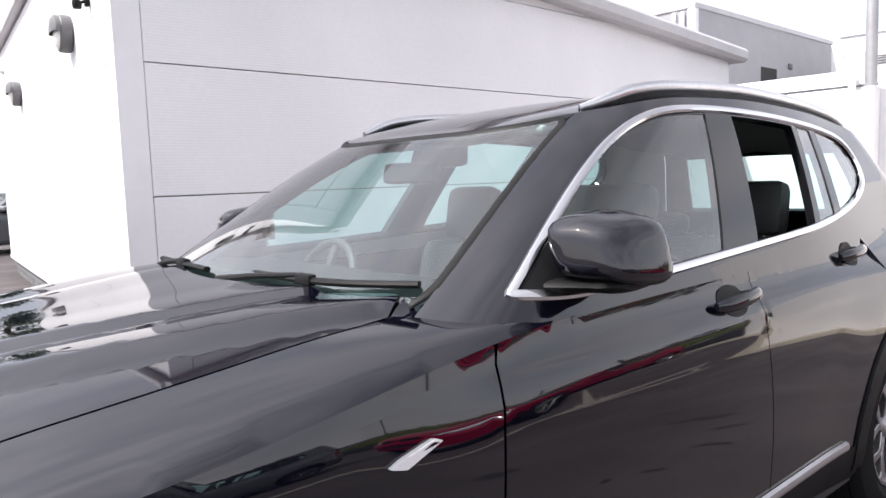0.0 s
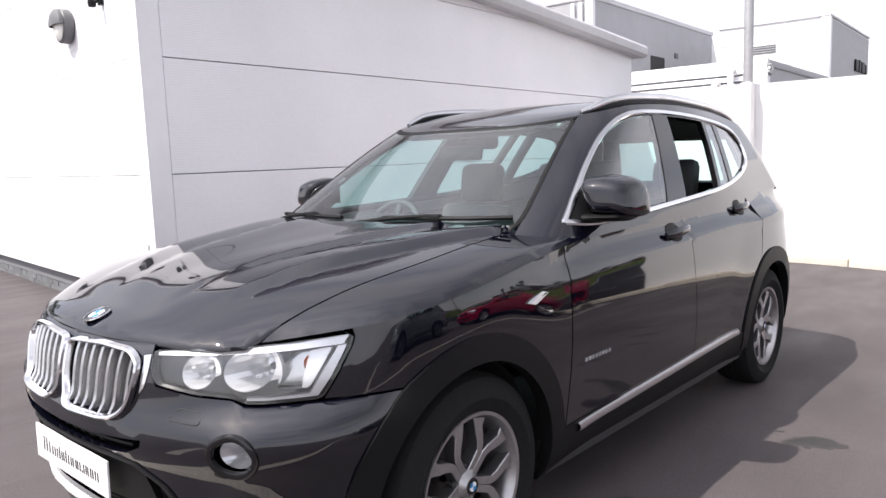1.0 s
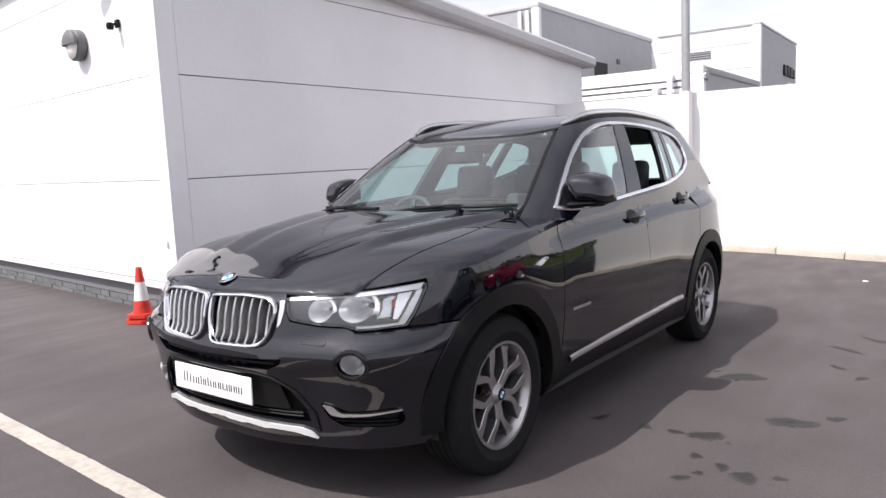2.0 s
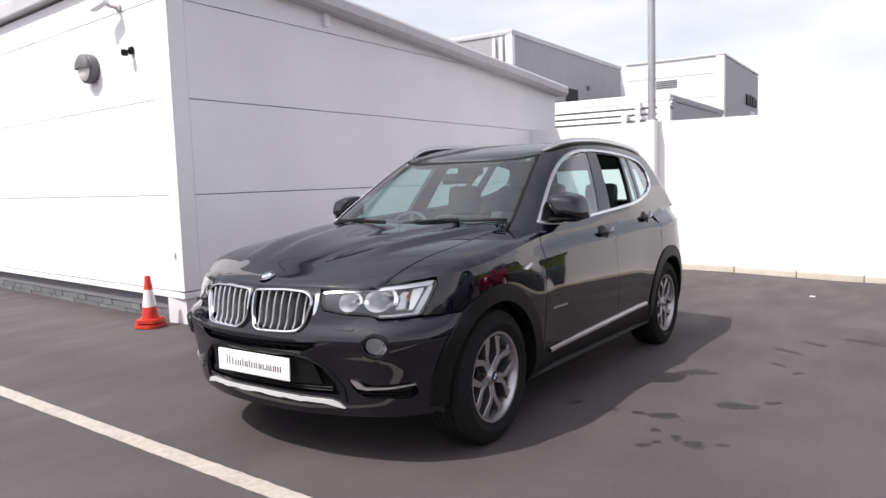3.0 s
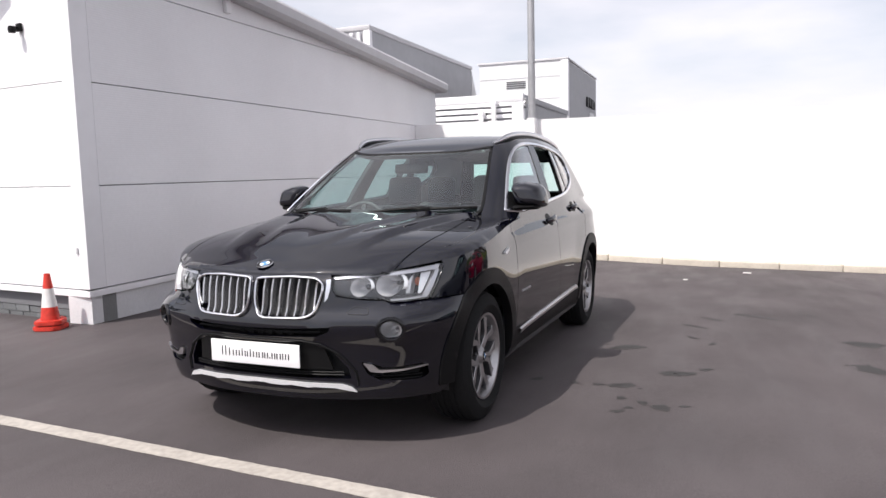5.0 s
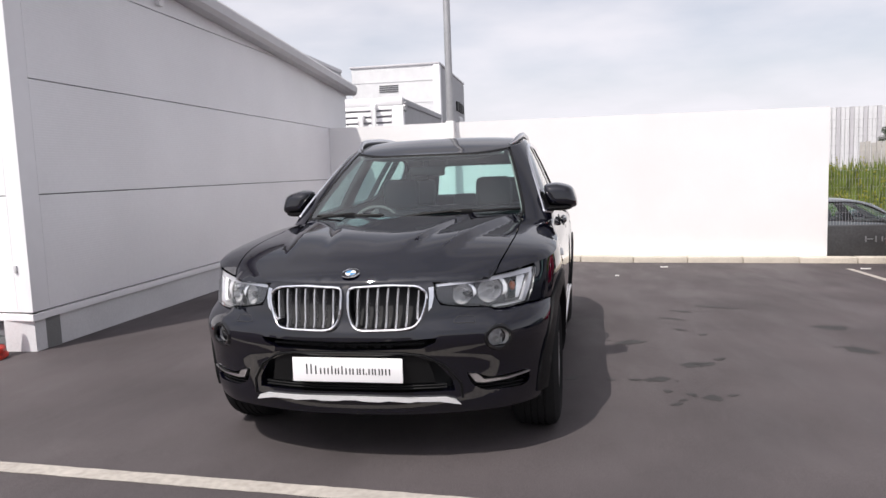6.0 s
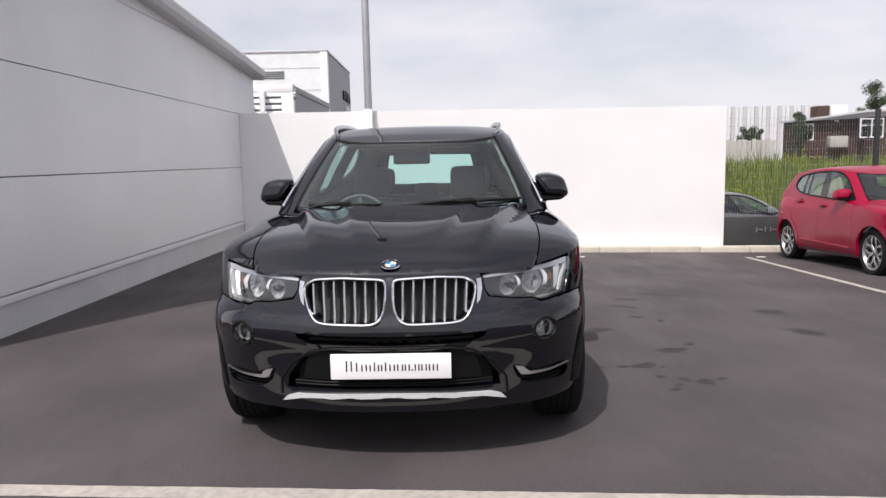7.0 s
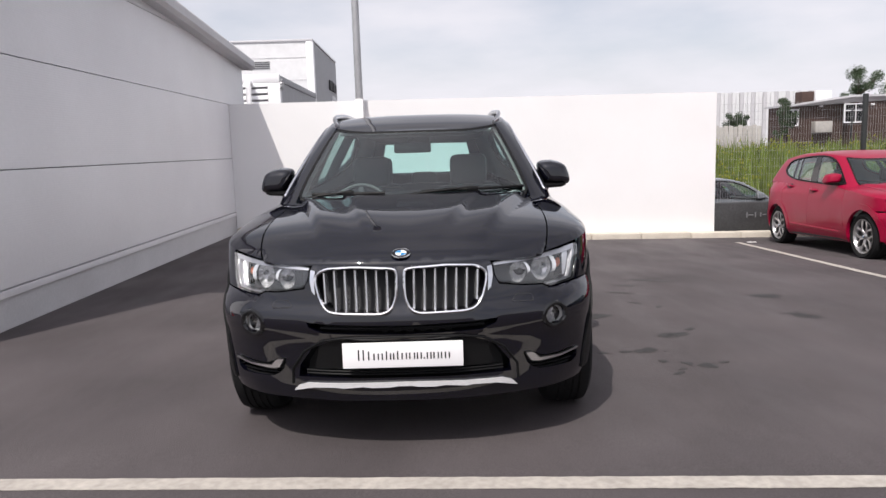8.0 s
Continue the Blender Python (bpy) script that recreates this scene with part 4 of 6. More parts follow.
def wheel(parent, x, y, side, rim_r=0.229, tyre_r=0.352, width=0.245, paint=M_ALLOY, turn=0.0):
    """A wheel with its tyre, rim, five split spokes, hub cap and brake disc."""
    w = empty("wheel", Matrix(), "", "")
    for key in ("label", "category"):
        if key in w:
            del w[key]
    w.parent = parent
    w.matrix_basis = pose(x, y, tyre_r - 0.006, 0, 0, 0 if side < 0 else 180) @ pose(0, 0, 0, 0, turn, 0)
    h = width / 2
    bm = bmesh.new()
    lathe(bm, [(rim_r + 0.004, -h + 0.02), (rim_r + 0.05, -h - 0.004), (tyre_r - 0.045, -h + 0.002), (tyre_r - 0.012, -h + 0.02), (tyre_r, -h + 0.05), *[(tyre_r - d, zz + e) for zz in (-0.05, -0.017, 0.017, 0.05) for d, e in ((0, -0.006), (0.006, -0.004), (0.006, 0.004), (0, 0.006))], (tyre_r, h - 0.05),
               (tyre_r - 0.012, h - 0.02), (tyre_r - 0.045, h - 0.002), (rim_r + 0.05, h + 0.004), (rim_r + 0.004, h - 0.02)], 56, "Y", close=True)
    part("tyre", bm, M_TYRE, w)
    bm = bmesh.new()
    f = -h + 0.012
    lathe(bm, [(rim_r - 0.012, h - 0.04), (rim_r - 0.022, 0.03), (rim_r - 0.03, f + 0.05), (rim_r - 0.012, f + 0.016), (rim_r - 0.006, f + 0.002), (rim_r + 0.006, f), (rim_r + 0.007, f + 0.02), (rim_r + 0.003, h - 0.04)], 56, "Y", close=True)
    part("rim", bm, paint, w)
    bm = bmesh.new()
    lathe(bm, [(0.02, 0.02), (rim_r - 0.045, 0.02), (rim_r - 0.045, 0.045), (0.02, 0.045)], 40, "Y", close=True)
    part("brake_disc", bm, M_DISC, w)
    # added dark disc: the shade inside the wheel well, put in as colour
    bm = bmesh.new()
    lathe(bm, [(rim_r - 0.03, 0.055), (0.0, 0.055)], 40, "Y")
    part("well_shade_disc", bm, M_DARK, w)
    for k in range(5):
        bm = bmesh.new()
        a0 = 2 * math.pi * k / 5 - math.pi / 2
        for sgn in (-1, 1):
            ring = []
            for t in (0.0, 0.2, 0.4, 0.55, 0.7, 0.85, 1.0):
                r = 0.040 + (rim_r - 0.018 - 0.040) * t
                ang = sgn * (0.0125 + 0.066 * smoothstep(0.34, 1.02, t)) / r
                wd = 0.0120 + 0.006 * smoothstep(0.35, 0.75, t) + 0.010 * smoothstep(0.85, 1.0, t)
                d = f + 0.020 - 0.006 * math.sin(math.pi * t) + 0.012 * (1 - t)
                c = Vector((math.cos(a0 + ang), 0, math.sin(a0 + ang)))
                s = Vector((-math.sin(a0 + ang), 0, math.cos(a0 + ang)))
                p = c * r
                ring.append([bm.verts.new(p + s * (wd * q) + Vector((0, d + dd, 0))) for q, dd in ((-1.12, 0.045), (-1.08, 0.0035), (-0.92, 0.0), (0.92, 0.0), (1.08, 0.0035), (1.12, 0.045))])
            for p, q in zip(ring, ring[1:]):
                for i in range(5):
                    bm.faces.new((p[i], p[i + 1], q[i + 1], q[i])).material_index = 1 if i in (0, 4) else 0
        part("spoke", bm, [paint, M_ALLOYDARK], w, sharp=20)
    bm = bmesh.new()
    lathe(bm, [(0.0, f + 0.012), (0.030, f + 0.012), (0.034, f + 0.018), (0.047, f + 0.030), (0.052, f + 0.075), (0.0, f + 0.075)], 28, "Y")
    part("hub", bm, paint, w)
    bm = bmesh.new()
    lathe(bm, [(0.0, f + 0.0095), (0.026, f + 0.0095), (0.028, f + 0.013)], 24, "Y")
    part("centre_cap", bm, M_GLOSSBLACK, w)
    for a in range(4):
        bm = bmesh.new()
        ring = [bm.verts.new((0.016 * math.cos(q), f + 0.0085, 0.016 * math.sin(q))) for q in (math.pi / 2 * (a + i / 5) for i in range(6))]
        ring.append(bm.verts.new((0, f + 0.0085, 0)))
        bm.faces.new(ring)
        part("roundel_quarter", bm, M_BLUE if a % 2 else M_WHITE, w)
    for k in range(5):
        bm = bmesh.new()
        a = 2 * math.pi * k / 5 - math.pi / 2 + math.pi / 5
        lathe(bm, [(0.0, f + 0.040), (0.010, f + 0.040), (0.011, f + 0.055)], 10, "Y", (0.056 * math.cos(a), 0, 0.056 * math.sin(a)))
        part("wheel_bolt", bm, M_ALLOYDARK, w)
    return w


def arch_outline(xc, r, z0, n=26):
    """The wheel opening in x and z, up from the sill."""
    a0 = math.asin((z0 - AXLE) / r)
    return [(xc + r * math.cos(a), AXLE + r * math.sin(a)) for a in np.linspace(math.pi - a0, a0, n)]


def arch_x(z, r=0.425):
    """Where the front opening's fore edge lies at height z."""
    return ARCH_F - math.sqrt(r * r - (z - AXLE) ** 2)


def side_poly(pts):
    """x and z of the flank to the belt's own run."""
    return [(SH.s_x(x), z) for x, z in pts]


def mirror(poly, side):
    return [(a * side, b) for a, b in poly]


DLO = [(1.53, 1.118), (1.70, 1.105), (2.0, 1.117), (2.5, 1.150), (3.0, 1.183), (3.3, 1.215), (3.6, 1.268), (3.80, 1.335), (3.845, 1.41), (3.80, 1.510), (3.62, 1.553), (3.2, 1.582), (2.8, 1.592),
       (2.5, 1.584), (2.28, 1.557), (2.08, 1.482), (1.90, 1.380), (1.70, 1.245)]


def soften(poly, rounds=3):
    """Cut the corners of an outline, but for its first, until it runs smooth."""
    first, pts = poly[0], list(poly)
    for _ in range(rounds):
        nxt = [first]
        for (ax, ay), (bx, by) in zip(pts, pts[1:] + pts[:1]):
            for f in (0.25, 0.75):
                nxt.append((ax + (bx - ax) * f, ay + (by - ay) * f))
        pts = nxt
    return pts


HALF_B = curve((0.20, 0.60), (0.31, 0.655), (0.55, 0.69), (0.8, 0.70), (1.1, 0.69), (1.27, 0.685), (1.36, 0.655), (1.40, 0.60))      # half width of the bonnet lid
DOOR1 = lambda z: 1.345 + 0.115 * (z - 0.40)
DOOR2 = lambda z: 2.535 - 0.065 * (z - 0.40)


def car_body(root, paint, glass, trim=M_CHROME, fine=0.035, wound_down=False, clad=M_BLACK, strip=M_SATIN):
    """All skin panels, glass and trim of a car, as parts of root."""
    T = SH.top
    x_nose = lambda y: SH.edge_xy(SH.s_y(abs(y))).x
    bm = bmesh.new()
    left = [(x_nose(y) + 0.012, -y) for y in np.linspace(0, 0.58, 10)] + [(0.245, -0.63)]
    left += [(x, -HALF_B(x)) for x in np.linspace(0.31, 1.38, 16)]
    cowl_x = lambda y: 1.395 - 0.175 * (1 - min(y / 0.62, 1.0) ** 2)
    cowl = [(cowl_x(y), -y) for y in np.linspace(0.60, 0.0, 9)]
    half = left + cowl
    creases = [[(x, sd * (a + b * x + d)) for x in np.linspace(0.24, end, 44)] for a, b, _, soft in FOLDS for d in (0.0, soft) for end in (min(cowl_x(a + b * 1.27 + d) - 0.02, 1.29),) for sd in (1, -1)]
    sheet(bm, SH.bonnet, half + [(x, -y) for x, y in half[::-1][1:-1]], step=fine * 0.7, edge=0.012, lines=creases)
    part("bonnet", bm, paint, root, sharp=60)
    bm = bmesh.new()
    sheet(bm, SH.bonnet, [(1.20, -0.55), (1.42, -0.74), (1.60, -0.78), (1.60, 0.78), (1.42, 0.74), (1.20, 0.55)], step=0.06, off=-0.022)
    part("cowl", bm, M_BLACK, root, "black plastic scuttle under the wipers")
    rim = SH.roof_rim(72)
    for side in (1, -1):
        # front wing: flank, plus its shoulder on top
        arch = arch_outline(ARCH_F, 0.425, 0.30)
        sb = SH.s_b
        poly = [(sb(0.796, 0.735), 0.735), (sb(0.813, 0.79), 0.79), (sb(0.827, 0.872), 0.872), (sb(0.826, 0.890), 0.890)]
        poly += [(SH.s_x(x), T(x)) for x in np.linspace(0.44, 1.42, 50)] + [(SH.s_x(DOOR1(z)), z) for z in (1.0, 0.8, 0.6, 0.42, 0.33)]
        poly += [(SH.s_x(x), z) for x, z in arch[::-1] if z > 0.33 and x > ARCH_F] + [(SH.s_x(x), z) for x, z in arch[::-1] if z > 0.735 and x <= ARCH_F] + [(SH.s_x(arch_x(0.735)), 0.735)]
        bm = bmesh.new()
        sheet(bm, SH.belt, mirror(poly, side), step=fine, edge=0.012)
        edge_pts = [SH.edge_xy(SH.s_x(x)) for x in np.linspace(0.44, 1.42, 50)]
        brow = [SH.edge_xy(v) for v in np.linspace(SH.s_x(0.44), sb(0.655, 0.875), 10)[1:]]
        top = [(v.x, v.y) for v in brow] + [(x, -HALF_B(x) - 0.007) for x in np.linspace(0.31, 1.37, 14)] + [(1.40, -0.66), (1.50, -0.74), (1.62, -0.86)]
        top += [(x, -SH.edge_y(x)[0]) for x in np.linspace(1.60, 1.46, 4)] + [(v.x, v.y) for v in edge_pts[::-1]]
        sheet(bm, SH.bonnet, [(a, b * side) for a, b in top], step=fine * 0.7)
        bmesh.ops.remove_doubles(bm, verts=bm.verts[:], dist=0.004)
        part("front_wing", bm, paint, root, sharp=60)
        # doors
        d1 = [(DOOR1(z) + 0.007, z) for z in (0.40, 0.6, 0.8, 1.0)] + [(1.43, T(1.43))] + [(x, T(x)) for x in np.linspace(1.6, 2.490, 8)] + [(DOOR2(z), z) for z in (1.0, 0.8, 0.6, 0.40)]
        bm = bmesh.new()
        sheet(bm, SH.belt, mirror(side_poly(d1), side), step=fine, edge=0.012)
        fd = part("front_door", bm, paint, root, sharp=60)
        arch_r = arch_outline(ARCH_R, 0.425, 0.30)
        near = [p for p in arch_r if p[0] < ARCH_R and 0.40 < p[1] < 0.72]
        d2 = [(DOOR2(z) + 0.0045, z) for z in (0.40, 0.6, 0.8, 1.0)] + [(2.4935, T(2.4935))] + [(x, T(x)) for x in np.linspace(2.7, 3.48, 7)] + [(3.50, 1.0), (3.46, 0.86)] + [(x - 0.02, z) for x, z in near[::-1]] + [(near[0][0] - 0.02, 0.40)]
        bm = bmesh.new()
        sheet(bm, SH.belt, mirror(side_poly(d2), side), step=fine, edge=0.012)
        rd = part("rear_door", bm, paint, root, sharp=60)
        # rear wing, round to the tailgate
        q = [(x - 0.013, z) for x, z in near] + [(3.467, 0.86), (3.507, 1.0), (3.487, T(3.48))] + [(x, T(x)) for x in np.linspace(3.6, 4.45, 9)] + [(4.50, 0.66), (4.20, 0.60)]
        q += [p for p in arch_r[::-1] if p[1] > 0.60 and p[0] > ARCH_R] + [p for p in arch_r[::-1] if p[0] <= ARCH_R and p[1] > 0.40]
        bm = bmesh.new()
        sheet(bm, SH.belt, mirror(side_poly(q), side), step=fine, edge=0.012)
        part("rear_wing", bm, paint, root, sharp=60)
        for door, xs, zh in ((fd, (2.245, 2.50), 1.012), (rd, (3.165, 3.42), 1.075)):
            handle(door, xs, zh, side, paint)
        # black cladding round the wheel openings, and the sill
        for xc in (ARCH_F, ARCH_R):
            ring = arch_outline(xc, 0.478, 0.30) + arch_outline(xc, 0.392, 0.30)[::-1]
            bm = bmesh.new()
            sheet(bm, SH.belt, mirror(side_poly(ring), side), step=0.03, off=0.009, edge=0.05)
            part("arch_cladding", bm, clad, root, "unpainted black wheel-arch cladding" if clad == M_BLACK else "", sharp=60)
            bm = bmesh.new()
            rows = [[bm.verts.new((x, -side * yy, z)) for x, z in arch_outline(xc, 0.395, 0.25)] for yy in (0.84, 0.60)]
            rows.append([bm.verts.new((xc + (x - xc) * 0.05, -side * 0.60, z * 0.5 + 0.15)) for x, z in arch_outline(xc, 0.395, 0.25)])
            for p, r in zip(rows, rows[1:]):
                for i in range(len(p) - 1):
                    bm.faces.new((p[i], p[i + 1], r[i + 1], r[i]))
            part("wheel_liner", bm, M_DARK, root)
        sill = [(ARCH_F + 0.385, 0.225), (ARCH_R - 0.385, 0.225), (ARCH_R - 0.43, 0.398), (ARCH_F + 0.43, 0.398)]
        bm = bmesh.new()
        sheet(bm, SH.belt, mirror(side_poly(sill), side), step=0.04, off=0.004, edge=0.03)
        part("sill", bm, clad, root)
        bm = bmesh.new()
        line = side_poly([(x, 0.372 + 0.028 * (x - 1.45)) for x in np.linspace(1.44, 3.10, 24)])
        ribbon(bm, SH.belt, mirror(line, side), 0.034, off=0.010, closed=False, thick=0.007)
        part("sill_strip", bm, strip, root, "satin aluminium sill strip" if strip == M_SATIN else "")
        # inner face of the doors, dark
        bm = bmesh.new()
        sheet(bm, SH.belt, mirror(side_poly([(1.30, 0.30), (3.25, 0.30), (3.3, 0.85), (4.2, 0.85), (4.3, 1.13), (3.5, 1.10), (1.35, 1.02)]), side), step=0.12, off=-0.05)
        part("door_lining", bm, M_DASH, root)
        # glasshouse skin with the side windows cut out
        ring = soften(DLO)
        dlo = [(SH.u_at(x, z), z) for x, z in ring]
        scr_u = 0.537
        skin = [(u, z) for u, z in rim if scr_u <= u <= 2.42]
        skin = [(scr_u, 1.03)] + [(scr_u, z) for z in np.linspace(1.10, skin[0][1] - 0.02, 8)] + skin
        skin += [(2.42, 1.12)] + [(SH.u_at(x, T(x) - 0.006), T(x) - 0.006) for x in np.linspace(4.30, 1.40, 20)]
        bm = bmesh.new()
        sheet(bm, SH.house, mirror(skin, side), [mirror(dlo, side)], step=0.03, edge=0.02)
        part("side_frame", bm, paint, root, sharp=60)
        bm = bmesh.new()
        ribbon(bm, SH.house, mirror(dlo, side), 0.026, off=0.004, thick=0.005)
        part("window_trim", bm, trim, root, "bright window surround")
        # panes, split by black pillars that lean back
        spans = [("front_window", 1.62, 0.0, 2.40, 0.48), ("rear_window", 2.605, 0.38, 3.055, 0.46), ("fixed_light", 3.10, 0.46, 3.27, 0.36), ("rear_quarter_light", 3.345, 0.34, 3.9, 0.0)]
        holes = []
        for nm, x0, sl0, x1, sl1 in spans:
            keep = []
            for x, z in dense(np.array(ring), 0.02):
                p = (min(max(x, x0 + sl0 * (z - 1.15)), x1 + sl1 * (z - 1.15)), z)
                if not keep or math.hypot(p[0] - keep[-1][0], p[1] - keep[-1][1]) > 0.008:
                    keep.append(p)
            mid = (np.array(keep).min(0) + np.array(keep).max(0)) / 2
            keep = [(mid[0] + (x - mid[0]) * 0.985, mid[1] + (z - mid[1]) * 0.93) for x, z in keep]
            pane = [(SH.u_at(x, z), z) for x, z in keep]
            holes.append(pane)
            if wound_down and nm == "rear_window" and side > 0:
                continue
            bm = bmesh.new()
            sheet(bm, SH.house, mirror(pane, side), step=0.05, off=-0.008)
            part(nm, bm, glass, root, "tinted glass").visible_shadow = False
        bm = bmesh.new()
        sheet(bm, SH.house, mirror(dlo, side), [mirror(h, side) for h in holes], step=0.04, off=-0.004, edge=0.03)
        part("window_pillar", bm, M_GLOSSBLACK, root, "gloss black window pillars")
        # pale lining of the pillars inside
        bm = bmesh.new()
        sheet(bm, SH.house, mirror(skin, side), [mirror(dlo, side)], step=0.05, off=-0.045)
        part("pillar_lining", bm, M_BEIGE, root, "pale grey pillar lining")
    # screens
    u0 = 0.535
    scr = [(u, z - 0.012) for u, z in rim if u <= u0]
    scr = [(u0 - 0.03, 1.105), (u0, 1.135)] + [(u0, z) for z in np.linspace(1.18, scr[-1][1] - 0.02, 8)] + scr[::-1]
    scr += [(-u, z) for u, z in scr[::-1][1:]]
    bm = bmesh.new()
    sheet(bm, SH.house, scr, step=0.05, off=-0.002)
    part("windscreen", bm, M_SCREEN, root, "curved windscreen glass").visible_shadow = False
    bm = bmesh.new()
    ribbon(bm, SH.house, scr, 0.03, off=-0.001, thick=0.002)
    part("windscreen_seal", bm, M_BLACK, root)
    tail = [(u, z) for u, z in rim if u >= 2.42]
    # tailgate and rear window, lower rear end
    for side in (1, -1):
        glass_r = [(2.65, 1.20), (2.63, 1.50), (2.9999, 1.505), (2.9999, 1.20)]
        gate = [(2.425, 1.06), (2.425, tail[0][1])] + [p for p in tail if p[0] < 2.9999] + [(2.9999, tail[-1][1]), (2.9999, 1.505), (2.63, 1.50), (2.65, 1.20), (2.9999, 1.20), (2.9999, 1.06)]
        bm = bmesh.new()
        sheet(bm, SH.house, mirror(gate, side), step=0.05, edge=0.02)
        part("tailgate_frame", bm, paint, root, sharp=60)
        bm = bmesh.new()
        sheet(bm, SH.house, mirror(glass_r, side), step=0.06, off=-0.006)
        part("rear_screen", bm, glass, root, "tinted rear screen").visible_shadow = False
        s4, s5 = SH.s_x(4.45), float(SH.s[-1]) - 0.001
        bm = bmesh.new()
        sheet(bm, SH.belt, mirror([(s4, 0.66), (s4, T(4.45)), (s5, T(4.6)), (s5, 0.66)], side), step=0.06)
        part("tailgate", bm, paint, root, sharp=60)
        bm = bmesh.new()
        sheet(bm, SH.belt, mirror([(SH.s_x(4.10), 0.26), (SH.s_x(4.16), 0.60), (s4, 0.65), (s5, 0.65), (s5, 0.26)], side), step=0.06, off=0.004)
        part("rear_bumper", bm, paint, root, sharp=60)
        bm = bmesh.new()
        sheet(bm, SH.belt, mirror([(SH.s_x(4.28), 0.86), (SH.s_x(4.24), 1.03), (SH.s_x(4.5), 1.04), (SH.s_x(4.52), 0.86)], side), step=0.04, off=0.010, edge=0.02)
        part("tail_lamp", bm, M_REDLENS, root, "red tail lamp")
    # roof and rails
    h = [SH.house(u, z) for u, z in rim]
    bm = bmesh.new()
    sheet(bm, SH.roof, [(v.x, v.y) for v in h] + [(v.x, -v.y) for v in h[::-1][1:-1]], step=0.05, edge=0.01)
    part("roof", bm, paint, root, sharp=50)
    bm = bmesh.new()
    sheet(bm, SH.roof, [(v.x, v.y * 0.96) for v in h[2:-2]] + [(v.x, -v.y * 0.96) for v in h[2:-2][::-1]], step=0.12, off=-0.045)
    part("headlining", bm, M_HEADLINING, root, "grey headlining")
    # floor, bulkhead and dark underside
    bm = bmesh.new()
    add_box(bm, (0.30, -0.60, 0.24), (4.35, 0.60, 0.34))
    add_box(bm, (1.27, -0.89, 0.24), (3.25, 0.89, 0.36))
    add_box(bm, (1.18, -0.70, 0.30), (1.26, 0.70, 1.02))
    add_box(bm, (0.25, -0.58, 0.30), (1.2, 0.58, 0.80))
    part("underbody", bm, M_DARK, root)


def handle(door, xs, z, side, paint):
    """A pull handle before a flat black patch that stands in for its scoop's shade."""
    a, b = SH.s_x(xs[0]), SH.s_x(xs[1])
    bm = bmesh.new()
    pts = [SH.belt(side * (a + (b - a) * t), z + 0.018 * t, 0.006 + 0.030 * math.sin(math.pi * min(max(t, 0.02), 0.98)) ** 0.5) for t in np.linspace(0, 1, 12)]
    tube(bm, pts, [0.010, 0.015] + [0.017] * 8 + [0.015, 0.010], 10, 1.25)
    part("door_handle", bm, paint, door, "body-coloured pull handle")
    # the scoop is not hollowed out; its shade is painted as a black ellipse
    bm = bmesh.new()
    mid = a + (b - a) * 0.42
    poly = [(mid + 0.075 * math.cos(t), z + 0.006 + 0.042 * math.sin(t)) for t in np.linspace(0, 2 * math.pi, 24, endpoint=False)]
    sheet(bm, SH.belt, mirror(poly, side), step=0.03, off=0.0025)
    part("scoop_shade_patch", bm, M_BLACK, door, "flat black patch for the shade in the handle hollow")


